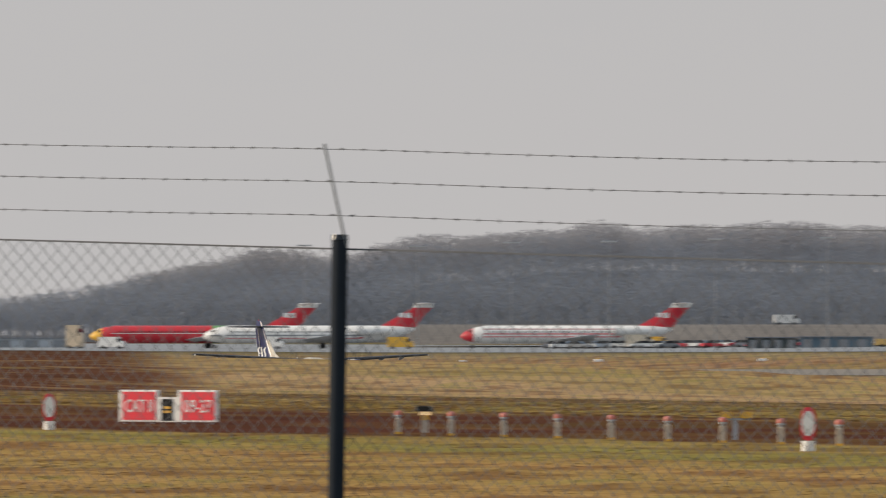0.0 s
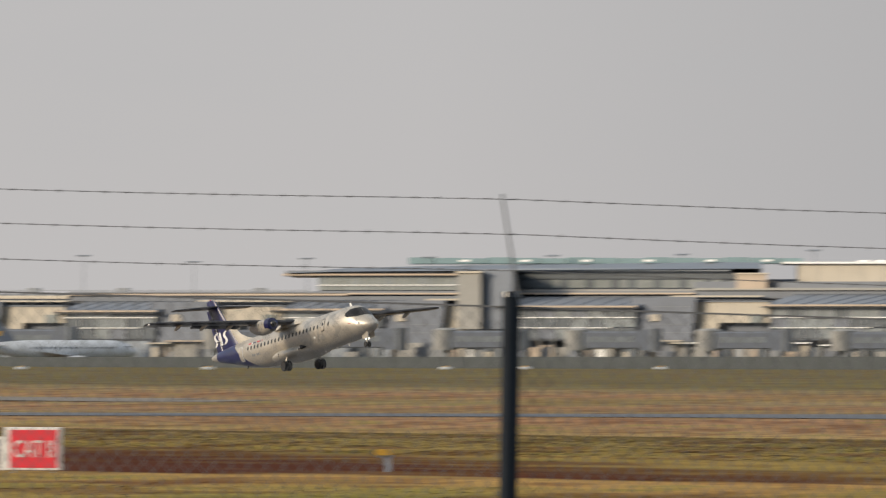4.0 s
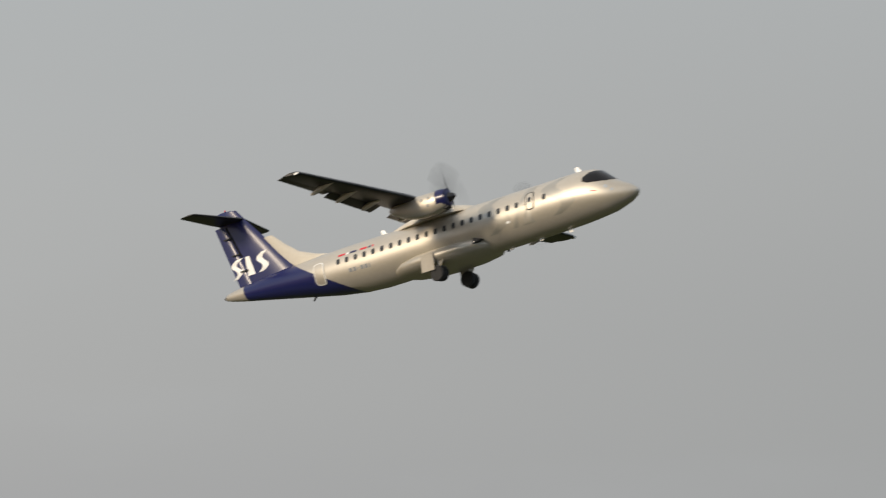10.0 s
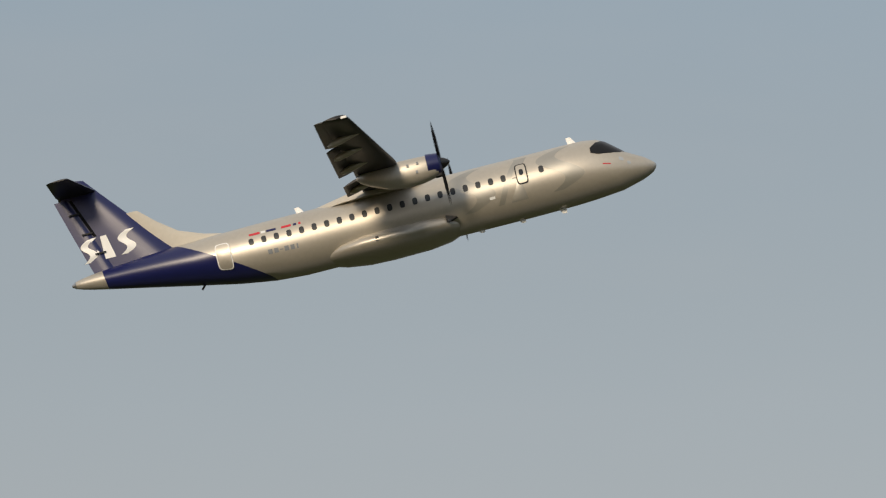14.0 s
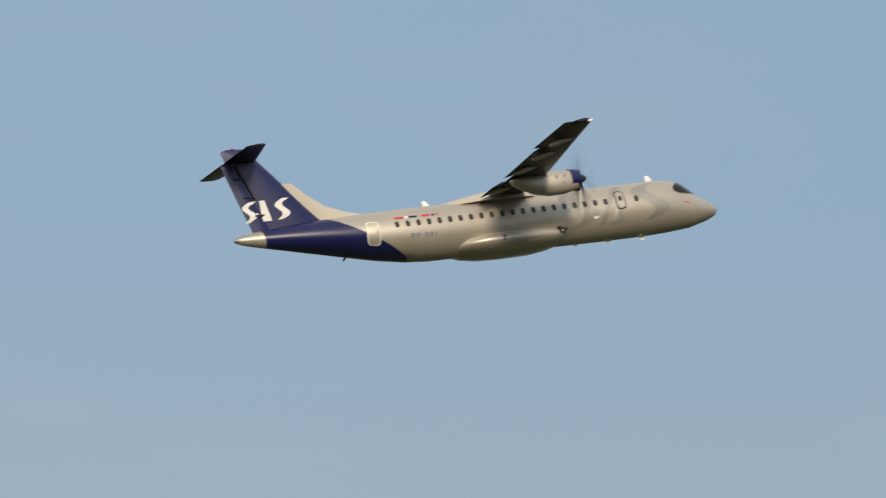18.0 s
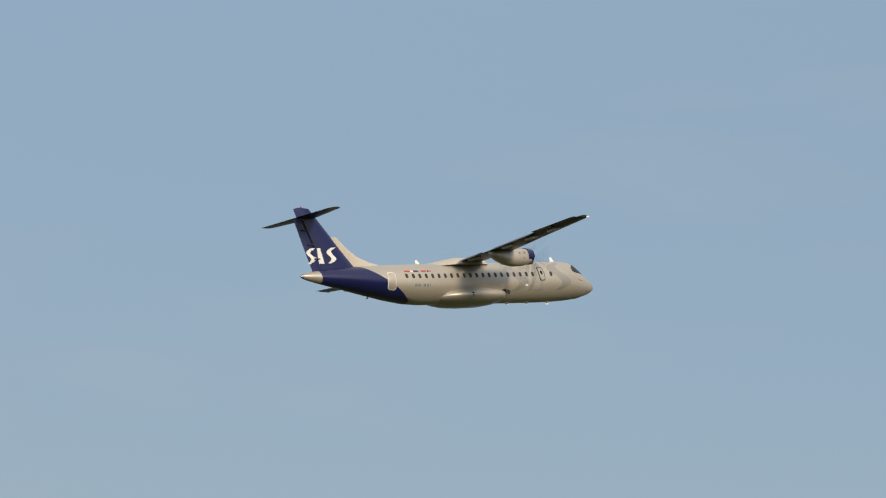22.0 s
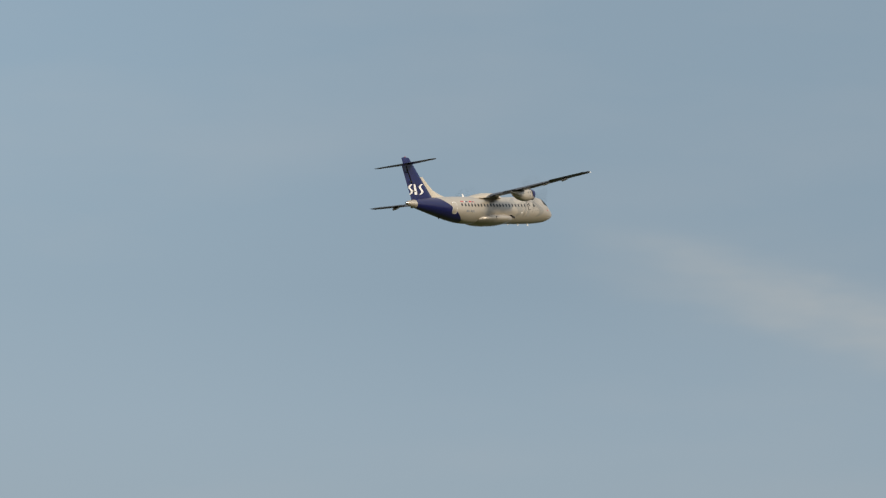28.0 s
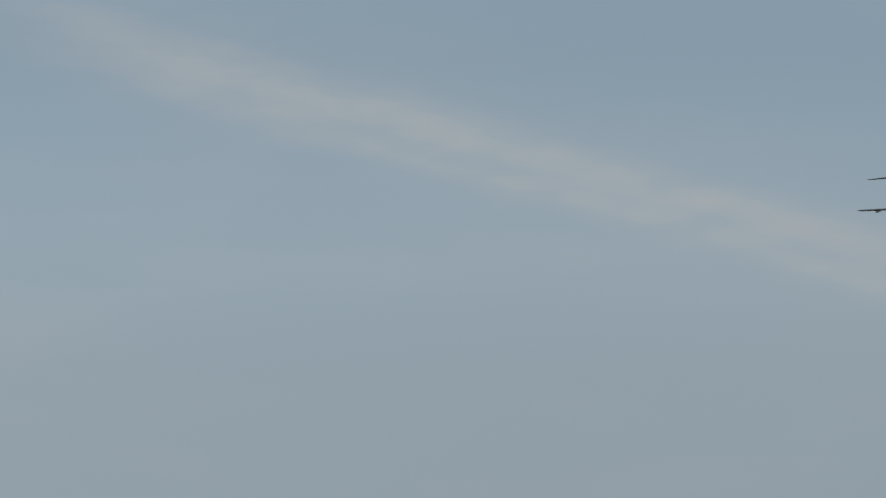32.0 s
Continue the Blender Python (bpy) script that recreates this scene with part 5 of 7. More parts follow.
    for x in (-1, 1):
        for y in (-1, 1):
            bm = bmesh.new()
            tube(bm, (x * w, y * w, -0.2), (x * w, y * w, H_), 0.1, 0.09, 6)
            part("leg", bm, M["roof"], t)
    n = 14
    for i in range(n):
        z0, z1 = H_ * i / n, H_ * (i + 1) / n
        for x0, y0, x1, y1 in ((-1, -1, 1, -1), (1, -1, 1, 1), (1, 1, -1, 1), (-1, 1, -1, -1)):
            for nm, a, b, r in (("brace", (x0 * w, y0 * w, z0), (x1 * w, y1 * w, z1), 0.06), ("brace", (x1 * w, y1 * w, z0), (x0 * w, y0 * w, z1), 0.07), ("crossbar", (x0 * w, y0 * w, z1), (x1 * w, y1 * w, z1), 0.06)):
                bm = bmesh.new()
                tube(bm, a, b, r, n=4)
                part(nm, bm, M["steel"], t)
    part("platform", B((-1.5, 1.5, -1.5, 1.5, H_, H_ + 0.25)), M["steel"], t)
    # long hangar with a pale gable
    t = thing("hangar", "long dark blue-grey shed with a pale end bay and flat roof", "building", at_place(polar(u_az(3790), 800, 0.1), u_az(3790)))

    def X(u):
        return 800 * math.tan(radians(u_az(u) - u_az(3790)))
    h = 2.94 + 92 / 14067 * 800
    part("wall", B((X(3520), X(3945), 0, 18, -3, h)), M["hangarblue"], t, smooth=False)
    part("end_wall", B((X(3945), X(4063), -0.4, 18, -3, h - 0.1)), M["endbay"], t, "pale blue end wall", smooth=False)
    part("roof_edge", B((X(3515), X(4068), -0.7, 18.5, h, h + 0.2)), M["hangarblue"], t, smooth=False)
    for i in range(12):
        x = X(3535) + (X(3930) - X(3535)) * i / 12
        part("roller_door", B((x, x + 1.55, -0.06, 0.02, -2.4, 4.2)), M["greyp"] if i % 3 else M["darkp"], t, smooth=False)
    for i in range(4):
        x = X(3950) + 1.5 * i
        part("panel_stripe", B((x, x + 1.1, -0.46, -0.39, h - 1.5 - 0.4 * (i % 2), h - 1.1)), M["bluish"], t, smooth=False)
    t = thing("low_building", "low pale grey building with a flat roof beside the hangar", "building", at_place(polar(u_az(3400), 790, 0.1), u_az(3400)))
    part("wall", B((-9, 6.1, 0, 10, -3, h - 0.3)), M["pale"], t, smooth=False)
    part("roof_edge", B((-9.3, 6.4, -0.3, 10.2, h - 0.3, h)), M["roof"], t, smooth=False)
    for i in range(5):
        part("window", B((-8 + 2.8 * i, -6.6 + 2.8 * i, -0.05, 0.03, 2.0, 3.4)), M["pane"], t, smooth=False)


M["darkblue"] = material("blue_grey_cladding", (0.16, 0.18, 0.215), 0.6, 0, 0.2, 0.3, 3)
M["hangarblue"] = material("blue_cladding", (0.095, 0.145, 0.185), 0.6, 0, 0.2, 0.3, 3)
M["endbay"] = material("pale_blue_cladding", (0.36, 0.41, 0.45), 0.6, 0, 0.1, 0.3, 3)
M["pale"] = material("pale_cladding", (0.33, 0.36, 0.385), 0.6, 0, 0.1, 0.3, 3)
build_right_side()


# ---- apron and parked aircraft ----
strip("apron", 560, 860, -2300, 60, M["concrete"], "pale grey concrete apron in front of the terminal", "apron", 0.06, 20, 0.9)


def up_z(y, d):
    """Height at distance d of a panorama row (590 is the horizon)."""
    return 2.94 + (590 - y) / 14067 * d


def jet_ring(s, zc, w, h, n=20):
    return [Vector((-s, w * math.cos(2 * math.pi * i / n), zc + h * math.sin(2 * math.pi * i / n))) for i in range(n)]


JET = [(0.0, 2.35, 0.05, 0.05), (0.5, 2.4, 0.6, 0.6), (1.5, 2.5, 1.1, 1.1), (3.0, 2.65, 1.5, 1.5), (5.0, 2.75, 1.67, 1.75), (30.0, 2.75, 1.67, 1.75), (34.0, 2.95, 1.5, 1.55), (38.0, 3.35, 1.0, 1.1), (40.5, 3.6, 0.5, 0.6), (41.5, 3.7, 0.1, 0.15)]


def jet_sections(a, b):
    st = sorted({a, b, *[r[0] for r in JET if a < r[0] < b]})
    return [jet_ring(s, *lerp_table(JET, s)) for s in st]


def swept(bm, root, tip, c0, c1, t=0.12):
    """Slab wing from leading-edge points."""
    rings = []
    for p, c in ((root, c0), (tip, c1)):
        p = Vector(p)
        rings.append([p + Vector((-f * c, 0, h * c * t)) for f, h in ((0, 0), (0.3, 0.5), (1, 0), (0.3, -0.5))])
    loft(bm, rings)


def build_tjet(label, m, body, nose, rear, stripes, group):
    """Rear-engined airliner with a T-tail; nose at the origin, pointing +x."""
    t = thing("parked_airliner", label, "airplane", m, group)
    for nm, a, b, mt in (("nose", 0, 2.6, nose), ("fuselage", 2.6, 24.5, body), ("mid_fuselage", 24.5, 28.5, rear[0]), ("rear_fuselage", 28.5, 41.5, rear[1])):
        bm = bmesh.new()
        loft(bm, jet_sections(a, b))
        part(nm, bm, M[mt], t)
    for z, h, c in stripes:
        for sg in (-1, 1):
            w = 1.67 * math.sqrt(max(0, 1 - ((z - 2.75) / 1.75) ** 2))
            part("stripe", B((-31.5, -4.6, sg * w - 0.03, sg * w + 0.03, z, z + h)), M[c], t, smooth=False)
    for sg in (-1, 1):
        for i in range(30):
            part("cabin_window", B((-6.2 - 0.82 * i, -5.92 - 0.82 * i, sg * 1.64 - 0.03, sg * 1.64 + 0.03, 3.1, 3.45)), M["glass"], t, smooth=False)
        part("cockpit_window", B((-2.6, -1.7, sg * 0.95 - 0.12, sg * 0.95 + 0.12, 3.15, 3.55)), M["glass"], t, smooth=False)
        bm = bmesh.new()
        swept(bm, (-19, sg * 1.2, 1.7), (-26.5, sg * 16.4, 2.7), 7.0, 1.6)
        part("wing", bm, M["roof"], t)
        bm = bmesh.new()
        spin(bm, [(-31.0, 0.62), (-30.6, 0.85), (-33, 0.9), (-36, 0.75), (-37.2, 0.5)], "x", 16, (0, sg * 2.45, 3.5))
        e = part("engine", bm, M["white"], t)
        bm = bmesh.new()
        spin(bm, [(-30.62, 0.6), (-30.58, 0.86), (-30.9, 0.9)], "x", 16, (0, sg * 2.45, 3.5))
        part("engine_lip", bm, M["metal"], e)
        bm = bmesh.new()
        swept(bm, (-41.4, 0, 8.75), (-44.0, sg * 6.1, 8.9), 3.4, 1.4, 0.1)
        part("tailplane", bm, M["white"], t)
        bm = bmesh.new()
        tube(bm, (-23.6, sg * 2.5, 0.4), (-23.4, sg * 2.3, 1.9), 0.14)
        g = part("main_gear", bm, M["steel"], t)
        bm = bmesh.new()
        spin(bm, [(-0.35, 0.3), (-0.32, 0.55), (0.32, 0.55), (0.35, 0.3)], "y", 14, (-23.6, sg * 2.5, 0.55))
        part("tyre", bm, M["rubber"], g)
    bm = bmesh.new()
    tube(bm, (-2.4, 0, 0.3), (-2.3, 0, 1.6), 0.1)
    g = part("nose_gear", bm, M["steel"], t)
    bm = bmesh.new()
    spin(bm, [(-0.25, 0.2), (-0.22, 0.36), (0.22, 0.36), (0.25, 0.2)], "y", 12, (-2.4, 0, 0.36))
    part("tyre", bm, M["rubber"], g)
    bm = bmesh.new()
    rings = []
    for s, z, c, w in ((34.6, 4.2, 7.2, 0.3), (38.2, 6.2, 5.0, 0.24), (41.2, 8.0, 3.8, 0.18)):
        rings.append([Vector((-s - f * c, y * w, z)) for f, y in ((0, 0), (0.25, 1), (0.7, 0.8), (1, 0), (0.7, -0.8), (0.25, -1))])
    loft(bm, rings)
    fin = part("fin", bm, M["red"], t, "red tail fin")
    bm = bmesh.new()
    rings = []
    for s, z, c, w in ((41.25, 8.02, 3.85, 0.2), (41.7, 8.9, 3.6, 0.22)):
        rings.append([Vector((-s - f * c, y * w, z)) for f, y in ((0, 0), (0.25, 1), (0.7, 0.8), (1, 0), (0.7, -0.8), (0.25, -1))])
    loft(bm, rings)
    part("fin_cap", bm, M["letter"], fin, "white fin cap")
    for k in range(2):
        part("logo_mark", B((-40.9 + 1.3 * k, -39.9 + 1.3 * k, -0.27, 0.27, 6.0 + 0.1 * k, 7.0)), M["letter"], fin, smooth=False)
    return t


def park(u, d, hdg):
    p = polar(u_az(u), d)
    return pose(p.x, p.y, p.z + 0.06, 0, 0, 90 - hdg)


build_tjet("red airliner with a yellow nose and green band", park(-880, 1575, -90), "red", "yellow", ("green", "yellow"), [(2.9, 0.12, "letter")], "parked airliners")
build_tjet("white airliner with a broad red stripe and red tail fin", park(-680, 1560, -92), "white", "white", ("white", "white"), [(1.95, 0.55, "red"), (2.5, 0.2, "darkp")], "parked airliners")
build_tjet("white airliner with thin red stripes, red nose and red tail fin", park(-224, 1560, -90), "white", "red", ("white", "white"), [(2.2, 0.16, "red"), (2.75, 0.2, "red"), (3.75, 0.12, "red")], "parked airliners")


TK = 1.7


def build_airliner():
    """Pale twin-jet parked at the pier, nose to the right."""
    f = nearer(1400)
    p = polar(u_az(1496), 975 * TK * f)
    t = thing("parked_airliner", "pale grey twin-jet with a dark blue tail at the pier", "airplane", pose(p.x, p.y, p.z + 0.1, 0, 0, -2))
    t.scale = (TK * f, TK * f, TK * f)
    bm = bmesh.new()
    prof = [(0, 1.75, 0.05), (0.35, 1.75, 0.45), (1.0, 1.8, 0.82), (2.2, 1.9, 1.12), (3.5, 1.95, 1.25), (13.0, 1.95, 1.25), (15.5, 2.1, 1.0), (17.8, 2.4, 0.5), (18.9, 2.5, 0.1)]
    loft(bm, [jet_ring(s, z, r, r) for s, z, r in prof])
    part("fuselage", bm, M["palejet"], t)
    for sg in (-1, 1):
        bm = bmesh.new()
        swept(bm, (-7.6, sg * 0.9, 1.2), (-11.5, sg * 8.5, 1.75), 3.6, 0.8)
        part("wing", bm, M["roof"], t)
        bm = bmesh.new()
        spin(bm, [(-6.6, 0.4), (-6.5, 0.5), (-7.6, 0.55), (-8.8, 0.35)], "x", 16, (0, sg * 2.9, 0.78))
        part("engine", bm, M["palejet"], t)
        bm = bmesh.new()
        swept(bm, (-16.4, sg * 0.3, 2.5), (-18.2, sg * 3.3, 2.7), 1.9, 0.8, 0.1)
        part("tailplane", bm, M["palejet"], t)
        for i in range(17):
            part("cabin_window", B((-3.0 - 0.62 * i, -2.78 - 0.62 * i, sg * 1.22 - 0.03, sg * 1.22 + 0.03, 2.15, 2.38)), M["glass"], t, smooth=False)
        part("cockpit_window", B((-1.5, -0.85, sg * 0.6 - 0.1, sg * 0.6 + 0.1, 2.2, 2.45)), M["glass"], t, smooth=False)
        bm = bmesh.new()
        spin(bm, [(-0.2, 0.2), (-0.18, 0.4), (0.18, 0.4), (0.2, 0.2)], "y", 12, (-9.6, sg * 1.3, 0.4))
        tube(bm, (-9.6, sg * 1.3, 0.4), (-9.5, sg * 1.0, 1.2), 0.1)
        part("main_gear", bm, M["rubber"], t)
    bm = bmesh.new()
    spin(bm, [(-0.15, 0.15), (-0.13, 0.3), (0.13, 0.3), (0.15, 0.15)], "y", 12, (-2.0, 0, 0.3))
    tube(bm, (-2.0, 0, 0.3), (-2.0, 0, 1.0), 0.07)
    part("nose_gear", bm, M["rubber"], t)
    bm = bmesh.new()
    loft(bm, [[Vector((-s - f * c, y * w, z)) for f, y in ((0, 0), (0.25, 1), (0.7, 0.8), (1, 0), (0.7, -0.8), (0.25, -1))] for s, z, c, w in ((14.6, 2.7, 4.0, 0.15), (17.3, 5.8, 1.7, 0.1))])
    f = part("fin", bm, M["darkblue"], t, "dark blue tail fin")
    part("tail_mark", B((-17.6, -16.7, -0.16, 0.16, 3.7, 4.3)), M["yellow"], f, smooth=False)


M["palejet"] = material("pale_grey_paint", (0.5, 0.53, 0.56), 0.45, 0, 0.06, 0.5, 6)
def build_commuter():
    """Small striped-tail turboprop beyond the apron, tail to the left."""
    d = 1250
    p = polar(u_az(846), d)
    t = thing("commuter_plane", "white commuter plane with a red and white striped tail", "airplane", pose(p.x, p.y, p.z + 0.06, 0, 0, 4))
    bm = bmesh.new()
    loft(bm, [jet_ring(s, z, r, r) for s, z, r in ((0, 1.5, 0.05), (0.6, 1.5, 0.6), (2, 1.55, 0.95), (9, 1.55, 0.95), (11.5, 1.8, 0.5), (13.2, 2.0, 0.1))])
    part("fuselage", bm, M["white"], t)
    for sg in (-1, 1):
        bm = bmesh.new()
        swept(bm, (-4.6, 0, 2.5), (-5.0, sg * 9, 2.7), 1.8, 1.0)
        part("wing", bm, M["roof"], t)
        bm = bmesh.new()
        spin(bm, [(-3.3, 0.2), (-3.2, 0.4), (-5, 0.42), (-6.6, 0.1)], "x", 12, (0, sg * 3, 2.3))
        part("engine", bm, M["darkp"], t)
        bm = bmesh.new()
        swept(bm, (-12.0, 0, 5.0), (-12.4, sg * 2.8, 5.0), 1.2, 0.8, 0.1)
        part("tailplane", bm, M["letter"], t)
        bm = bmesh.new()
        spin(bm, [(-0.2, 0.15), (-0.15, 0.35), (0.15, 0.35), (0.2, 0.15)], "y", 12, (-5.6, sg * 1.6, 0.35))
        tube(bm, (-5.6, sg * 1.6, 0.35), (-5.4, sg * 1.3, 1.2), 0.09)
        part("main_gear", bm, M["rubber"], t)
        for i in range(9):
            part("cabin_window", B((-2.6 - 0.7 * i, -2.3 - 0.7 * i, sg * 0.93 - 0.03, sg * 0.93 + 0.03, 1.75, 2.05)), M["glass"], t, smooth=False)
    bm = bmesh.new()
    spin(bm, [(-0.12, 0.1), (-0.1, 0.25), (0.1, 0.25), (0.12, 0.1)], "y", 12, (-1.2, 0, 0.25))
    tube(bm, (-1.2, 0, 0.25), (-1.2, 0, 0.9), 0.06)
    part("nose_gear", bm, M["rubber"], t)
    z, cols = 2.1, ("letter", "red", "letter", "red", "letter", "letter")
    for i, c in enumerate(cols):
        z0, z1 = 2.1 + 0.5 * i, 2.1 + 0.5 * (i + 1)
        bm = bmesh.new()
        loft(bm, [[Vector((-s - f * ch, y * 0.12, zz)) for f, y in ((0, 0), (0.3, 1), (1, 0), (0.3, -1))] for s, ch, zz in ((10.0 + 0.62 * (z0 - 2.1), 3.2 - 0.5 * (z0 - 2.1), z0), (10.0 + 0.62 * (z1 - 2.1), 3.2 - 0.5 * (z1 - 2.1), z1))])
        part("fin_band", bm, M[c], t)


build_commuter()


# ---- terminal ----
TA, TD = 7.0, 1010.0


def term_thing(name, label, cat, d=TD, group=""):
    p = polar(TA, d * TK, 0.0)
    return thing(name, label, cat, pose(p.x, p.y, 0, 0, 0, -TA), group)


def TX(u, d):
    return d * TK * math.tan(radians(u_az(u) - TA))


def TZ(y, u, d):
    return 2.94 + (590 - y) / 14067 * d * TK / math.cos(radians(u_az(u) - TA))


def nearer(u):
    """The front of the terminal stands aslant, nearer towards its right end: its distance over that of a square front."""
    th = radians(u_az(u) - TA)
    return 1 / (math.cos(th) + math.sin(th) * math.tan(radians(50))) * math.cos(th)


def stand_aslant(t):
    """Moves every point of a part along its line of sight from the field onto the slanting front."""
    eye = Vector(EYE)
    m = t.matrix_basis
    for o in t.children:
        for v in o.data.vertices:
            w = m @ v.co
            f = nearer(784 + math.atan2(w.x, w.y) * 14067)
            v.co = m.inverted() @ (eye + (w - eye) * f)
        o.data.update()


def tbox(t, name, u0, u1, y0, y1, near, deep, mat, label="", base=TD):
    """Block of the terminal between panorama columns and rows; near: how far in front of its line."""
    d = base - near
    um = (u0 + u1) / 2
    return part(name, B((TX(u0, d), TX(u1, d), -near * TK, (deep - near) * TK, TZ(y1, um, d), TZ(y0, um, d))), M[mat], t, label, smooth=False)


# each bay of the pier: eaves from, eaves to, ridge end, eaves row, ridge row, stair tower from, to, panel to
BAYS = [(957, 1155, 1216, 529, 508, 1160, 1255, 1366), (1345, 1527, 1594, 528, 508, 1533, 1633, 1752), (1727, 1928, 1975, 525, 506, 1930, 2039, 2100),
        (2125, 2377, 2436, 520, 500, 2379, 2484, 2613), (2598, 2834, 2972, 518, 495, 2836, 2960, 2975)]


def build_terminal():
    t = term_thing("terminal_pier", "long slate-grey terminal pier with stepped roofs, dark glazing and cream panels", "building")
    tbox(t, "wall", 960, 2990, 545, 640, -6, 24, "gunmetal")
    tbox(t, "upper_wall", 1095, 2985, 508, 546, -9, 22, "roofdark")
    tbox(t, "fascia", 1093, 1372, 500.5, 506, -8, 30, "cream", "cream roof fascia")
    tbox(t, "fascia", 1372, 1866, 497, 500.5, -8, 30, "sand", "sand-coloured roof fascia")
    tbox(t, "fascia", 1866, 2480, 495.5, 498.5, -8, 30, "sand", "sand-coloured roof fascia")
    tbox(t, "fascia", 2480, 2987, 487, 491.5, -8, 30, "sandgrey", "sand-grey roof fascia")
    tbox(t, "roof", 1093, 1372, 497.5, 500.5, -9, 28, "roofdark")
    tbox(t, "roof", 1372, 2480, 493, 496, -9, 28, "roofdark")
    tbox(t, "roof", 2480, 2987, 476, 487, -10, 26, "roofdark")
    tbox(t, "lower_roof", 1093, 1372, 506, 512, -8.6, 20, "roofdark")
    tbox(t, "lower_roof", 1372, 2480, 501.5, 510, -8.6, 20, "roofdark")
    tbox(t, "lower_roof", 2480, 2987, 492.5, 506, -8.6, 20, "roofdark")
    for u0, u1, y in ((1216, 1372, 509), (1600, 1766, 508.5), (2005, 2105, 506), (2440, 2600, 500.5)):
        tbox(t, "second_fascia", u0, u1, y, y + 3, -2, 6, "cream", "thin cream fascia")
    for i in range(26):
        u = 1098 + 28 * i
        tbox(t, "railing_post", u, u + 1.0, 491, 497.6, -14, 0.1, "darkp")
    tbox(t, "railing", 1098, 1800, 490.6, 491.6, -14, 0.1, "darkp")
    for u in (1300, 1458, 1700):
        tbox(t, "roof_unit", u, u + 20, 487, 497, -16, 4, "darkp")
    rng = random.Random(4)
    for k, (a, b, r, ye, yr, t0, t1, pe) in enumerate(BAYS):
        # mono-pitch roof whose end runs back aslant
        d = TD - 2
        z0, z1, dep = TZ(ye, a, d), TZ(yr, a, d + 10), 12 * TK
        x0, x1, x2, x3 = TX(a, d), TX(b, d), TX(r, d + 10), TX(a + 70, d + 10)
        bm = bmesh.new()
        lo = [(x0, 0, z0), (x1, 0, z0), (x2, dep, z1), (x3, dep, z1)]
        v = [bm.verts.new((x, y - 2 * TK, z - dz)) for dz in (0, 0.5) for x, y, z in lo]
        for f in ((0, 1, 2, 3), (7, 6, 5, 4), (0, 4, 5, 1), (1, 5, 6, 2), (2, 6, 7, 3), (3, 7, 4, 0)):
            bm.faces.new([v[i] for i in f])
        part("sloping_roof", bm, M["roofdark"], t, smooth=False)
        n = 7
        for i in range(1, n):
            f = i / n
            pa, pb = Vector(lo[0]).lerp(Vector(lo[1]), f), Vector(lo[3]).lerp(Vector(lo[2]), f)
            bm = bmesh.new()
            tube(bm, pa + Vector((0, -2 * TK, 0.03)), pb + Vector((0, -2 * TK, 0.03)), 0.1, n=4)
            part("roof_seam", bm, M["gunmetal"], t, smooth=False)
        tbox(t, "eave", a, b, ye - 1.6, ye + 1.8, 2.6, 0.5, "sand", "sand-coloured eaves")
        # glazed wall under the roof: dark panes between pale transoms and mullions
        n = max(4, int((b - a - 20) / 26))
        w = (b - a - 20) / n
        for i in range(n):
            u = a + 20 + w * i
            for y0, y1 in ((ye + 4, 538.5), (541, 556.5), (559, 577)):
                tbox(t, "glass_panel", u + 0.8, u + w - 0.8, y0, y1, 0.6, 0.3, rng.choice(("darkglass", "darkglass", "pane", "darkblue")))
            tbox(t, "mullion", u - 0.6, u + 0.6, ye + 2, 579, 0.9, 0.3, "greyp")
        tbox(t, "transom", a + 18, b, 538.5, 540.6, 1.0, 0.4, "letter", "white transom")
        tbox(t, "transom", a + 18, a + 18 + (b - a) * 0.75, 556.8, 558.6, 1.0, 0.4, "letter", "white transom")
        tbox(t, "backing", a + 16, b, ye + 2, 580, 0.2, 4, "gunmetal")
        # stair tower with leaning sides
        dt = TD - 3
        zb, zm, zt = TZ(640, t0, dt), TZ(575, t0, dt), TZ(yr + 3, t0, dt)
        bm = bmesh.new()
        loft(bm, [[Vector((x, y * TK, z)) for x, y in ((xa, -3), (xb, -3), (xb, 8), (xa, 8))] for xa, xb, z in ((TX(t0 - 2, dt), TX(t1 - 6, dt), zb), (TX(t0, dt), TX(t1 - 8, dt), zm), (TX(t0 + (r - b) * 0.75, dt), TX(t1, dt), zt))])
        part("stair_tower", bm, M["gunmetal"], t, smooth=False)
        tbox(t, "infill_wall", b - 8, t0 + (r - b) + 4, yr + 4, 577, -0.5, 6, "gunmetal")
        tbox(t, "tower_window", t0 + 22, t0 + 38, 534, 546, 3.4, 0.5, "cream", "cream framed window")
        for j, y in enumerate((520, 551, 566)):
            tbox(t, "cladding_joint", t0 + 26, t1 - 10, y, y + 0.7, 3.06, 0.1, "darkp")
        # cream panel beside the tower, its foot broken by doors and ducts
        if pe - t1 > 20:
            tbox(t, "cream_panel", t1 - 4, pe, yr + 12, 549, 1.0, 5, "cream", "cream wall panel")
            tbox(t, "cream_panel", t1 + 2, t1 + 38, 549, 566, 1.1, 5, "cream", "cream wall panel")
            tbox(t, "recess_wall", t1 + 36, pe, 548, 582, -1.0, 4, "gunmetal")
            tbox(t, "parapet", t1 - 2, pe, yr + 9.5, yr + 12, 1.3, 5, "roofdark")
            tbox(t, "panel_box", pe - 34, pe - 14, 534, 549, 1.6, 1, "paleglass")
            tbox(t, "panel_joint", t1 + 30, t1 + 31, yr + 12, 549, 1.04, 0.1, "sandgrey")
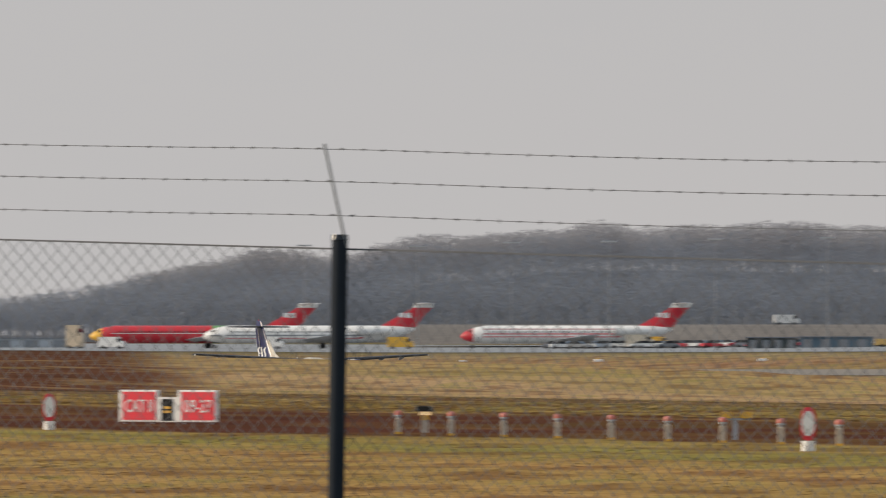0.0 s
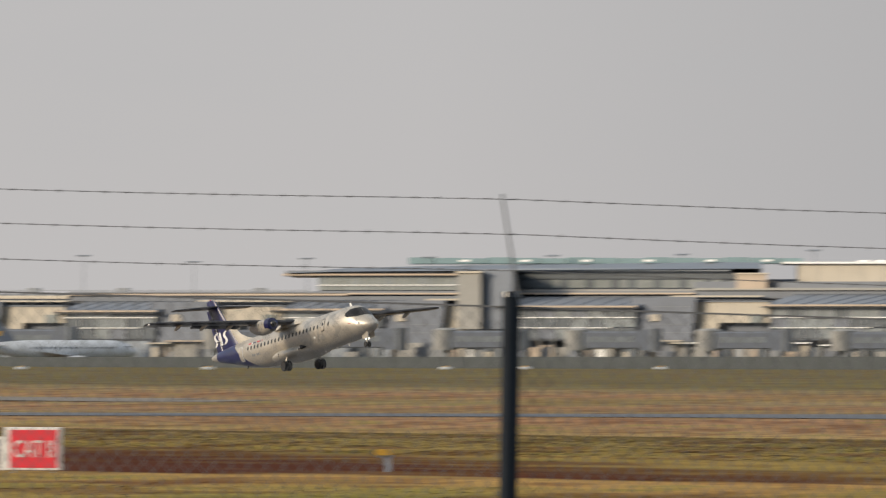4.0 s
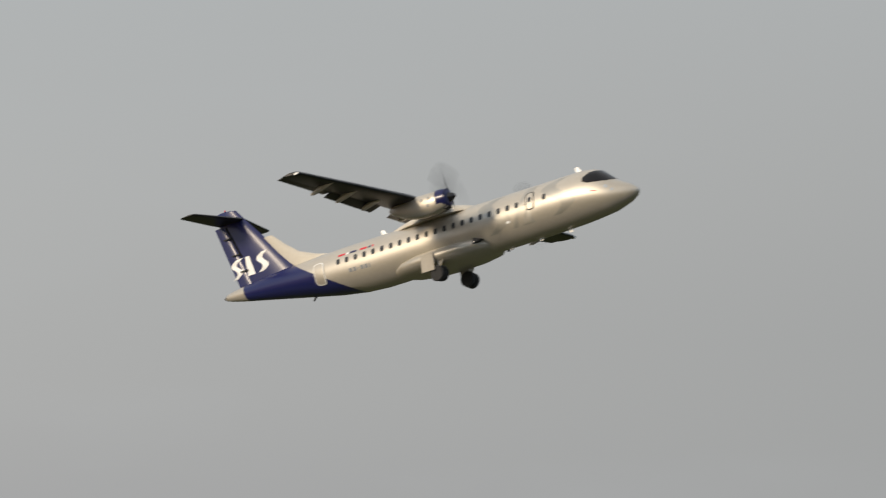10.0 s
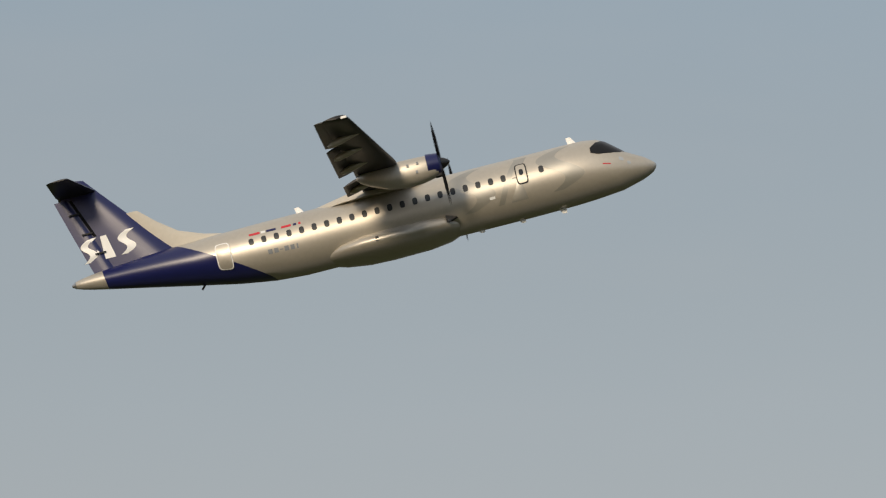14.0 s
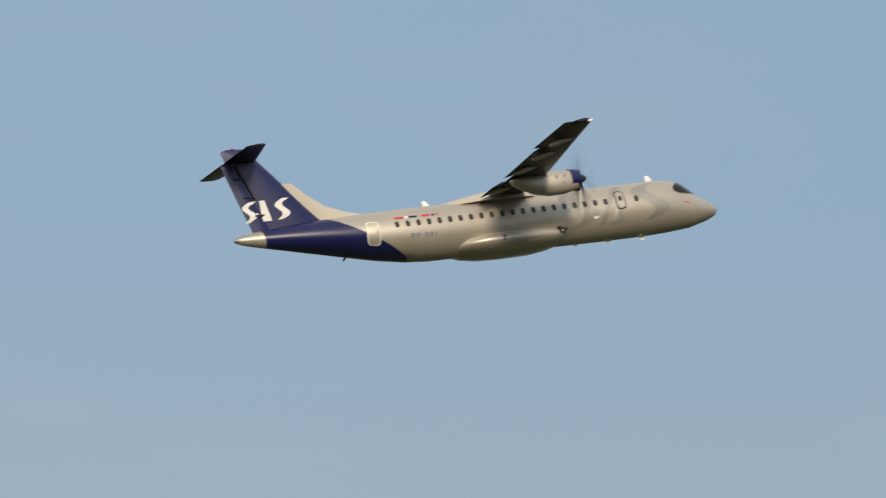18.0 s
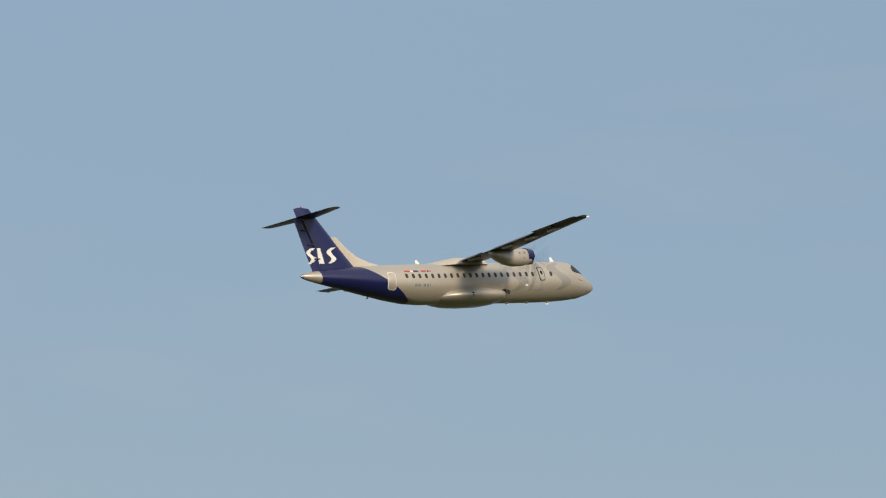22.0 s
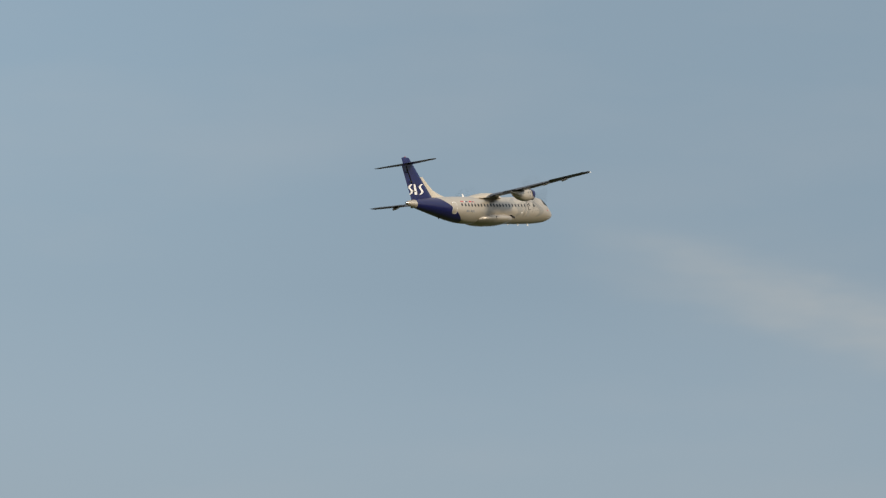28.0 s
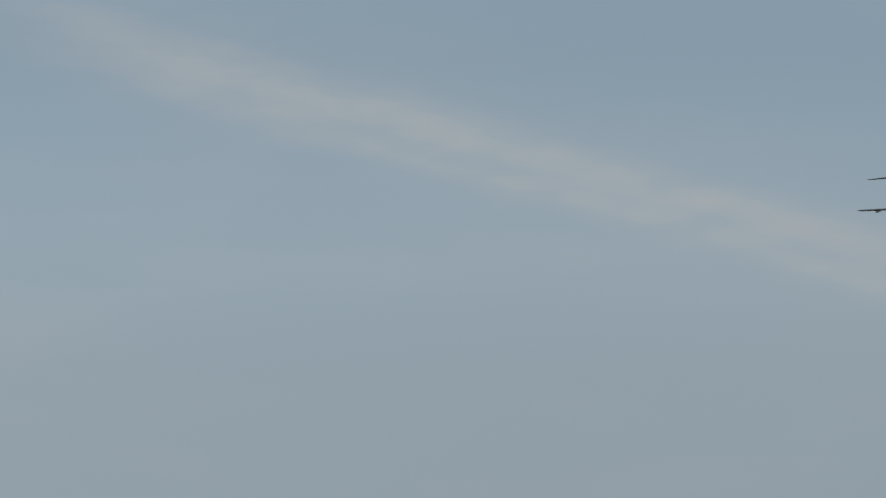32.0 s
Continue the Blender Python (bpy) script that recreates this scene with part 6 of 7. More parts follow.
            tbox(t, "panel_joint", t1 + 64, t1 + 65, yr + 12, 549, 1.04, 0.1, "sandgrey")
    # blue-grey end bay and lift core
    tbox(t, "core", 2061, 2102, 460, 560, 4, 8, "sandgrey", "sand-grey lift core")
    tbox(t, "core_cap", 2058, 2104, 457, 461, 4.4, 9, "cream")
    # ground floor: recessed openings, sunlit cream doors and posts under a pale canopy line
    u = 962
    while u < 2960:
        w = rng.choice((16, 24, 38, 52))
        kind = rng.choice(("darkglass", "gunmetal", "darkp", "cream", "sand", "darkglass", "sandgrey", "slate"))
        top = rng.choice((581, 584, 588, 592))
        tbox(t, "ground_bay", u + 1, u + w - 1, top, 640, 3.4 + rng.choice((0, 0.4, 0.9)), 0.4, kind)
        tbox(t, "column", u - 1, u + 1.2, 579, 640, 4.6, 0.5, rng.choice(("gunmetal", "sandgrey")))
        if rng.random() < 0.35:
            tbox(t, "canopy", u - 4, u + w + 18, top - 4.5, top - 2, 5.4, 2, rng.choice(("cream", "sand", "letter")))
        u += w
    # loose kit along the foot of the pier
    u = 985
    while u < 2960:
        y = rng.choice((592, 596, 600))
        w = rng.choice((6, 9, 14, 20))
        tbox(t, "service_box", u, u + w, y, 640, rng.uniform(8, 14), rng.uniform(1, 2.2), rng.choice(("cream", "letter", "sand", "slate", "darkp", "gunmetal", "sandgrey")))
        u += w + rng.choice((8, 20, 34, 60))
    # upper hall
    D2 = TD + 14
    h = term_thing("terminal_hall", "glazed upper hall with a thin oversailing roof and blue-green rooflights", "building", D2)
    tbox(h, "wall", 1818, 2600, 463, 505, 1.4, 30, "gunmetal", base=D2)
    tbox(h, "roof_slab", 1757, 2543, 456, 460.5, 2, 34, "roofdark", base=D2)
    tbox(h, "roof_edge", 1752, 2100, 461.5, 465, 3.2, 34, "sand", "sand-coloured roof edge", base=D2)
    tbox(h, "roof_edge", 2165, 2543, 453, 457.5, 3.2, 34, "slate", "slate-grey roof edge", base=D2)
    bm = bmesh.new()
    d = D2 - 5
    loft(bm, [[Vector((TX(u, d), y * TK, z)) for y, z in ((-4, TZ(y0, u, d)), (6, TZ(yy, u, d)), (30, TZ(yy, u, d)), (30, TZ(460, u, d)))] for u, y0, yy in ((1757, 460.5, 459), (1850, 458, 451), (1972, 457, 447.5), (2100, 456, 445), (2543, 453, 440), (2600, 453, 441))])
    part("roof_ridge", bm, M["roofdark"], h, smooth=False)
    for i in range(21):
        u = 1814 + 12 * i
        tbox(h, "glass_panel", u + 0.7, u + 11.3, 467, 480.8, 1.9, 0.3, "paleglass" if i % 5 else "pane", base=D2)
        tbox(h, "glass_panel", u + 0.7, u + 11.3, 483, 491, 1.9, 0.3, "paleglass", base=D2)
    tbox(h, "transom", 1814, 2066, 481, 482.8, 2.2, 0.3, "letter", "white transom", base=D2)
    for i in range(26):
        u = 2168 + 15 * i
        m_ = "darkglass" if (i * 7) % 11 < 4 or u < 2215 else "paleglass"
        tbox(h, "glass_panel", u + 0.8, u + 14.2, 460, 471, 1.9, 0.3, "darkglass", base=D2)
        tbox(h, "glass_panel", u + 0.8, u + 14.2, 472.5, 487, 1.9, 0.3, m_, base=D2)
    tbox(h, "floor_edge", 1814, 2066, 492.5, 496, 2.6, 2, "roofdark", base=D2)
    tbox(h, "floor_edge", 2165, 2600, 489.5, 493, 2.6, 2, "sandgrey", "sand-grey floor edge", base=D2)
    tbox(h, "tower", 2102, 2158, 456, 560, 16, 14, "towerblue", "blue-grey lift tower", base=D2)
    tbox(h, "tower_cap", 2106, 2154, 453.5, 456, 15, 12, "towerblue", base=D2)
    for i in range(15):
        u = 1975 + 46.5 * i
        tbox(h, "rooflight", u, u + 45, 433 + (i % 3) * 0.8, 444, -8, 10, "bluish", "blue-green rooflight", base=D2)
    for u in (2065, 2172, 2280, 2390, 2500, 2600):
        tbox(h, "roof_vent", u, u + 18, 437, 440.5, -4, 2, "letter", "white roof vent", base=D2)
    tbox(h, "plant_room", 2555, 2608, 463, 489, 6, 8, "sand", "sand-coloured plant room", base=D2)
    tbox(h, "plant_roof", 2552, 2611, 460.5, 463.2, 6.3, 9, "cream", base=D2)
    # arched hall and end blocks
    D3 = TD + 20
    c = term_thing("arched_hall", "low curved-roof hall with dark glazing and a tall cream wall", "building", D3)
    tbox(c, "cream_wall", 2664, 2852, 444.5, 480, 2, 20, "cream", "tall cream wall", base=D3)
    tbox(c, "roof_edge", 2636, 2856, 441, 444.5, 3, 22, "letter", base=D3)
    for u in (2770, 2800, 2826):
        tbox(c, "roof_vent", u, u + 20, 438, 441, 0, 3, "letter", base=D3)
    for i in range(4):
        tbox(c, "panel_joint", 2700 + 38 * i, 2700.8 + 38 * i, 445, 478, 2.06, 0.1, "sandgrey", base=D3)
    rings = []
    for i in range(21):
        f = i / 20
        u = 2853 + 320 * f
        y = 440.5 - 4.5 * math.sin(math.pi * min(1, f * 1.7)) + 19 * f ** 1.6
        x, z = TX(u, D3 - 3), TZ(y, u, D3 - 3)
        th = 1.0 - 0.5 * f
        rings.append([Vector((x, -3 * TK, z - th)), Vector((x, -3 * TK, z)), Vector((x, 30 * TK, z)), Vector((x, 30 * TK, z - th))])
    bm = bmesh.new()
    loft(bm, rings)
    part("curved_roof", bm, M["towerblue"], c, "blue-grey curved roof")
    for i in range(13):
        u = 2857 + 21 * i
        y = 442 + 13 * (i / 12) ** 1.6
        tbox(c, "glass_panel", u + 0.8, u + 20.2, y, 472, 0.3, 0.4, "darkglass" if i else "pale", base=D3)
        tbox(c, "mullion", u - 0.6, u + 0.6, y, 473, 0.6, 0.3, "gunmetal", base=D3)
    tbox(c, "wall", 2600, 3128, 472, 640, -2, 22, "gunmetal", base=D3)
    tbox(c, "end_wall", 2972, 3024, 484, 640, 18, 14, "pale", "pale end wall", base=D3)
    # white office block
    D4 = TD - 10
    e = term_thing("white_office_block", "white two-storey office block with ribbon windows", "building", D4)
    tbox(e, "wall", 3022, 3480, 494, 640, 0, 16, "pale", base=D4)
    tbox(e, "roof_edge", 3018, 3485, 490, 494, 0.6, 17, "roof", base=D4)
    for i in range(8):
        tbox(e, "window", 3057 + 14 * i, 3070.2 + 14 * i, 509, 529, 0.15, 0.3, "darkglass", base=D4)
    for i in range(11):
        tbox(e, "window", 3200 + 24 * i, 3222 + 24 * i, 509, 527, 0.15, 0.3, "darkglass", base=D4)
    for i in range(18):
        tbox(e, "window", 3040 + 24 * i, 3062 + 24 * i, 542, 553, 0.15, 0.3, "darkglass", base=D4)
    tbox(e, "canopy", 3043, 3330, 556, 569, 6, 6, "cream", "deep cream canopy", base=D4)
    tbox(e, "sign_panel", 3026, 3052, 514, 524, 0.4, 0.3, "cream", base=D4)
    tbox(e, "sign_panel", 3026, 3052, 530, 540, 0.4, 0.3, "cream", base=D4)
    tbox(e, "lower_wall", 3090, 3330, 574, 600, 0.4, 0.4, "cream", "cream lower wall", base=D4)
    for i in range(9):
        tbox(e, "post", 3048 + 34 * i, 3050 + 34 * i, 569, 640, 5.6, 0.4, "sandgrey", base=D4)
    # low screen in front
    D5 = TD - 60
    w = term_thing("blast_fence", "long low dark green-grey blast fence at the edge of the grass", "fence", D5)
    for i in range(62):
        u = 900 + 42 * i
        tbox(w, "panel", u, u + 40.5, 609, 638, 0, 0.3, "hedge", base=D5)
        tbox(w, "panel_post", u + 40.5, u + 42, 608, 638, 0.1, 0.4, "hedge", base=D5)
    for o in (t, h, c, e, w):
        stand_aslant(o)


M["sand"] = material("sand_render", (0.46, 0.375, 0.29), 0.7, 0, 0.12, 0.3, 3)
M["cream"] = material("cream_panel", (0.49, 0.44, 0.355), 0.55, 0, 0.1, 0.3, 3)
M["slate"] = material("slate_panel", (0.27, 0.305, 0.345), 0.55, 0, 0.15, 0.2, 3)
M["paleglass"] = material("pale_glass", (0.265, 0.285, 0.27), 0.25, 0, 0.2, 0.3, 3)
M["ochre"] = material("ochre_paint", (0.55, 0.36, 0.12), 0.55, 0, 0.12)
M["hedge"] = material("green_grey_panel", (0.055, 0.066, 0.068), 0.7, 0, 0.2, 0.3, 3)
M["gunmetal"] = material("slate_cladding", (0.155, 0.175, 0.21), 0.6, 0, 0.15, 0.1, 1.5)
M["roofdark"] = material("dark_roof_sheet", (0.165, 0.183, 0.21), 0.5, 0, 0.12, 0.1, 1.5)
M["towerblue"] = material("tower_cladding", (0.19, 0.215, 0.255), 0.6, 0, 0.12, 0.1, 1.5)
M["darkglass"] = material("dark_facade_glass", (0.14, 0.155, 0.165), 0.25, 0, 0.3, 0.1, 1.0)
M["sandgrey"] = material("sand_grey_panel", (0.30, 0.295, 0.275), 0.65, 0, 0.15, 0.2, 2)
build_terminal()


def build_jet_bridges():
    first = None
    for u in (935, 1075, 1300, 1688, 1880, 2096, 2330, 2562, 2800):
        f = nearer(u)
        p = polar(u_az(u), (TD - 20) * TK * f)
        m = pose(p.x, p.y, p.z, 0, 0, -TA - 20)
        if first:
            copy_thing(first, m).scale = (TK * f * 1.15, TK * f, TK * f)
            continue
        t = thing("jet_bridge", "grey boarding bridge on a drive column beside the pier", "jet bridge", m, "boarding bridges")
        bm = B((-2.6, 3.8, -1.1, 1.1, 2.4, 4.5))
        bmesh.ops.bevel(bm, geom=bm.edges[:], offset=0.12, segments=1, affect="EDGES")
        tn = part("tunnel", bm, M["gunmetal"], t, smooth=False)
        part("roof_strip", B((-2.5, 3.7, -0.9, 0.9, 4.5, 4.62)), M["roofdark"], tn, smooth=False)
        for i in range(5):
            part("window", B((-2.0 + 1.1 * i, -1.3 + 1.1 * i, -1.13, -1.08, 3.2, 3.9)), M["pane"], tn, smooth=False)
        bm = bmesh.new()
        spin(bm, [(2.2, 1.2), (2.2, 1.45), (4.7, 1.45), (4.95, 0.9)], "z", 16, (-3.6, 0, 0))
        part("rotunda", bm, M["sandgrey"], t, "pale grey rotunda")
        part("cab", B((3.8, 5.2, -1.4, 1.4, 2.2, 4.8)), M["gunmetal"], t, smooth=False)
        part("cab_hood", B((5.2, 5.6, -1.5, 1.5, 2.1, 4.9)), M["darkp"], t, "dark folding hood", smooth=False)
        bm = bmesh.new()
        tube(bm, (-3.6, 0, -0.1), (-3.6, 0, 2.3), 0.45, 0.35, 12)
        part("column", bm, M["pale"], t)
        for y in (-0.8, 0.8):
            part("drive_leg", B((2.6, 2.95, y - 0.15, y + 0.15, 0.4, 2.5)), M["pale"], t, smooth=False)
            bm = bmesh.new()
            spin(bm, [(-0.18, 0.2), (-0.16, 0.5), (0.16, 0.5), (0.18, 0.2)], "y", 14, (2.78, y, 0.5))
            part("wheel", bm, M["rubber"], t)
        bm = bmesh.new()
        for i in range(8):
            box(bm, 4.2 + 0.28 * i, 4.5 + 0.28 * i, 1.5, 2.3, 2.2 - 0.28 * i, 2.26 - 0.28 * i)
        part("stair", bm, M["steel"], t, smooth=False)
        t.scale = (TK * f * 1.15, TK * f, TK * f)
        first = t


build_jet_bridges()
build_airliner()


# ---- car park building, shafts, vehicles and masts ----
def build_far_blocks():
    d = 2110
    p = polar(u_az(850), d, 0.1)
    t = thing("parking_block", "dark blue-grey parking block with two beige lift shafts", "building", at_place(p, u_az(850)))

    def X(u, dd=d):
        return dd * math.tan(radians(u_az(u) - u_az(850)))
    z = up_z(487, d)
    part("wall", B((X(772), X(1160), 0, 25, -2.5, z)), M["darkblue"], t, smooth=False)
    part("roof_edge", B((X(770), X(1165), -0.5, 25.5, z, z + 0.4)), M["greyp"], t, smooth=False)
    for i in range(19):
        u = 778 + 20 * i
        part("pilaster", B((X(u), X(u) + 0.35, -0.25, 0.02, -2.5, z)), M["darkp"], t, smooth=False)
    for y in (505, 523, 541):
        for i in range(9):
            u = 778 + 40 * i
            part("window_band", B((X(u + 3), X(u + 37), -0.1, 0.02, up_z(y + 8, d), up_z(y, d))), M["pane"], t, smooth=False)
    for u0, u1, u2 in ((645, 660, 692), (722, 736, 767)):
        zt = up_z(475, d)
        xa, xb, xc = X(u0), X(u1 + 3), X(u2)
        bm = bmesh.new()
        loft(bm, [[Vector((x, y, z_)) for x, y in ((xb, 0.8), (xc, -4), (xc, 6), (xb, 6))] for z_ in (-2, zt)])
        part("shaft", bm, M["sand"], t, "beige lift shaft", smooth=False)
        bm = bmesh.new()
        loft(bm, [[Vector((x, y, z_)) for x, y in ((xb - 0.2, 0.6), (xc + 0.2, -4.2), (xc + 0.2, 6.1), (xb - 0.2, 6.1))] for z_ in (zt, zt + 0.3)])
        part("shaft_cap", bm, M["roof"], t, smooth=False)
        # the shaft's shaded side, its shade given by a grey-brown colour
        part("shaft_side", B((xa, xb, 1.2, 6, -2, zt - 0.3)), M["dun"], t, "shaded left side of the lift shaft, coloured grey-brown", smooth=False)
    for u in (628, 718, 790, 900):
        part("white_canopy", B((X(u), X(u + 34), -14, -9, up_z(553, d), up_z(550, d))), M["letter"], t, smooth=False)
        part("canopy_post", B((X(u + 16), X(u + 18), -12, -11.7, 0, up_z(553, d))), M["steel"], t, smooth=False)
    s = thing("service_building", "low brown-grey service building below the lift shafts", "building", at_place(polar(u_az(690), 1350, 0.1), u_az(690)))

    def X2(u):
        return 1350 * math.tan(radians(u_az(u) - u_az(690)))
    rs = random.Random(8)
    u = 598
    while u < 960:
        w = rs.choice((26, 38, 52))
        h = up_z(rs.choice((556, 560, 565)), 1350)
        part("wall", B((X2(u), X2(min(u + w, 970)), 0, 9, -1.5, h)), M[rs.choice(("dun", "dun", "slate", "bank"))], s, smooth=False)
        part("roof", B((X2(u) - 0.1, X2(min(u + w, 970)) + 0.1, -0.3, 9.2, h, h + 0.18)), M["greyp"], s, smooth=False)
        for k in range(rs.choice((1, 2))):
            part("door", B((X2(u + 5 + 14 * k), X2(u + 13 + 14 * k), -0.06, 0.02, 0, h * rs.uniform(0.4, 0.6))), M[rs.choice(("greyp", "cream", "pane"))], s, smooth=False)
        u += w
    # long low sheds behind the cars
    for u0, u1, y0, dd, mt, lab in ((282, 372, 598, 1420, "hedge", "long low dark green shed behind the parked cars"), (376, 505, 597, 1450, "hangarblue", "long low blue-grey shed behind the parked cars"), (-1100, -900, 600, 1650, "greyp", "low grey shed at the edge of the apron")):
        p = polar(u_az((u0 + u1) / 2), dd)
        s = thing("storage_shed", lab, "shed", at_place(p))
        w = (u1 - u0) / 14067 * dd / 2
        h = 0.75 * (up_z(y0, dd) - p.z)
        part("wall", B((-w, w, 0, 8, 0, h)), M[mt], s, smooth=False)
        part("roof", B((-w - 0.2, w + 0.2, -0.3, 8.3, h, h + 0.15)), M["darkblue"], s, smooth=False)
        for i in range(4):
            part("door", B((-w + 0.6 + i * w / 2, -w + 0.6 + i * w / 2 + w / 4, -0.06, 0.02, 0, h * 0.8)), M["darkp"], s, smooth=False)
    # earth bank in front of the wood
    bm = bmesh.new()
    prev = None
    for i in range(45):
        az = -4.5 + 0.12 * i
        row = [bm.verts.new(polar(az, dd, zz)) for dd, zz in ((1640, 0.0), (1665, 3.1), (1690, 4.0), (1760, 4.1), (1810, 0.0))]
        if prev:
            for a in range(4):
                bm.faces.new((prev[a], prev[a + 1], row[a + 1], row[a]))
        prev = row
    tagged(new("earth_bank", finish("earth_bank", bm, M["bank"])), "brown earth bank below the wooded hill", "bank", kind="structure")


M["dun"] = material("dun_render", (0.33, 0.31, 0.295), 0.85, 0, 0.2, 0.2, 2)
M["bank"] = material("bank_grass", (0.135, 0.118, 0.102), 0.95, 0, 0.3, 0.05, 0.5)
build_far_blocks()


def build_vehicle(label, cat, name, m, length, width, height, body, cabin, group, box_van=False):
    t = thing(name, label, cat, m, group)
    hw, hl = width / 2, length / 2
    bm = bmesh.new()
    if box_van:
        prof = [(-hl, 0.35), (-hl, height), (hl * 0.55, height), (hl * 0.62, height * 0.72), (hl * 0.9, height * 0.62), (hl, height * 0.45), (hl, 0.35)]
    else:
        prof = [(-hl, 0.35), (-hl * 0.98, height * 0.62), (-hl * 0.7, height * 0.66), (hl * 0.45, height * 0.64), (hl * 0.95, height * 0.52), (hl, 0.35)]
    loft(bm, [[Vector((x, y * f, z)) for x, z in prof] for y, f in ((-hw, 1), (hw, 1))])
    part("body", bm, M[body], t)
    bm = bmesh.new()
    if box_van:
        box(bm, hl * 0.5, hl * 0.72, -hw - 0.02, hw + 0.02, height * 0.55, height * 0.85)
    else:
        loft(bm, [[Vector((x, y, z)) for x, z in ((-hl * 0.75, height * 0.64), (-hl * 0.5, height), (hl * 0.15, height), (hl * 0.48, height * 0.64))] for y in (-hw * 0.88, hw * 0.88)])
    part("cabin_glass", bm, M[cabin], t)
    for x in (-hl * 0.62, hl * 0.62):
        for y in (-hw, hw):
            bm = bmesh.new()
            spin(bm, [(-0.1, 0.15), (-0.09, 0.32), (0.09, 0.32), (0.1, 0.15)], "y", 12, (x, y, 0.32))
            part("wheel", bm, M["rubber"], t)
    return t


def build_vehicles():
    rng = random.Random(12)
    cols = [("white", "white"), ("greyp", "grey"), ("metal", "silver"), ("darkp", "dark"), ("red", "red"), ("darkblue", "dark blue")]
    protos = {}
    for i in range(44):
        u = -60 + 15.5 * i + rng.uniform(-3, 3)
        d = 1500 + rng.uniform(-30, 60)
        p = polar(u_az(u), d)
        c = rng.choice(cols + cols[:1] * 3)
        m = pose(p.x, p.y, p.z + 0.06, 0, 0, rng.uniform(-25, 25) + (180 if rng.random() < 0.5 else 0))
        if c[0] in protos:
            copy_thing(protos[c[0]], m)
        else:
            protos[c[0]] = build_vehicle("%s car in the rows behind the apron" % c[1], "car", "parked_car", m, 4.3, 1.8, 1.45, c[0], "glass", "parked cars")
    for u, d, nm, lab, L_, w, h, c in ((545, 1440, "bus", "yellow airport bus on the apron edge", 7.5, 2.3, 1.5, "ochre"), (120, 1530, "tow_truck", "yellow tow truck beside the parked airliner", 6, 2.4, 2.2, "yellow"),
                                       (-840, 1540, "service_van", "white service van under the red airliner", 5, 2, 2.3, "white"), (-560, 1530, "service_van", "white service van beside the parked airliners", 5, 2, 2.3, "white"),
                                       (-330, 1530, "service_van", "yellow service van beside the parked airliners", 5, 2, 2.3, "yellow"), (95, 1520, "service_van", "cream service truck beside the parked airliner", 5.5, 2.2, 2.6, "cream"),
                                       (-905, 1560, "box_truck", "beige box truck behind the red airliner", 3.2, 2.3, 4.6, "beige"), (353, 1740, "box_truck", "white box truck on the earth bank", 5.5, 2.3, 2.2, "white"),
                                       (940, 1300, "service_van", "white service van by the parking block", 5, 2, 2.3, "white"), (1010, 1200, "service_van", "white service van by the pier", 5, 2, 2.3, "white")):
        p = polar(u_az(u), d)
        z = p.z + 0.06 if u != 353 else 4.05
        build_vehicle(lab, "vehicle", nm, pose(p.x, p.y, z, 0, 0, rng.uniform(-12, 12)), L_, w, h, c, "glass", "", True)
    first = None
    for u in (-220, 20, 310, 560, 760, 990, 1290, 1620, 2040, 2180, 2420, 2600, 2740, 2880):
        p = on_q(u, 480) if u < 1000 else polar(u_az(u), 944 * TK)
        if first is None:
            t = thing("taxi_light", "low white marker block beside the taxiway", "airfield lamp", at_place(p), "taxiway markers")
            bm = B((-0.55, 0.55, -0.3, 0.3, -0.05, 0.3))
            bmesh.ops.bevel(bm, geom=bm.edges[:], offset=0.06, segments=1, affect="EDGES")
            part("block", bm, M["letter"], t)
            part("lens", B((-0.2, 0.2, -0.1, 0.1, 0.3, 0.42)), M["yellow"], t)
            first = t
        else:
            o = copy_thing(first, at_place(p))
            if u > 1000:
                o.scale = (TK * 1.3, TK, TK)
    first = None
    for u, y in ((-500, 441), (-300, 443), (-134, 436), (39, 434), (227, 430), (425, 428), (640, 440), (865, 446), (1213, 446), (1400, 430), (1595, 441), (1795, 435), (2011, 433), (2230, 430), (2459, 428), (2692, 421), (2935, 417), (3180, 415)):
        d = 1300 if u < 900 else 1790
        p = polar(u_az(u), d)
        h = up_z(y, d) - p.z
        m = pose(p.x, p.y, p.z, 0, 0, -u_az(u))
        if first is None:
            t = thing("floodlight_mast", "slim grey floodlight mast with a flat head", "mast", m, "floodlight masts")
            bm = bmesh.new()
            tube(bm, (0, 0, -0.2), (0, 0, h), 0.1, 0.05, 8)
            part("pole", bm, M["darkp"], t)
            bm = bmesh.new()
            loft(bm, [[Vector((x * 1.25, y_, z)) for x, y_ in ((-1, -0.3), (1, -0.3), (1, 0.3), (-1, 0.3))] for z in (h, h + 0.12)])
            part("head", bm, M["roof"], t, smooth=False)
            for k in range(4):
                part("lamp", B((-1.1 + 0.6 * k, -0.75 + 0.6 * k, -0.34, -0.1, h - 0.16, h)), M["metal"], t, smooth=False)
            first, h0 = t, h
        else:
            o = copy_thing(first, m)
            o.scale = (d / 1300, d / 1300, h / h0)


build_vehicles()


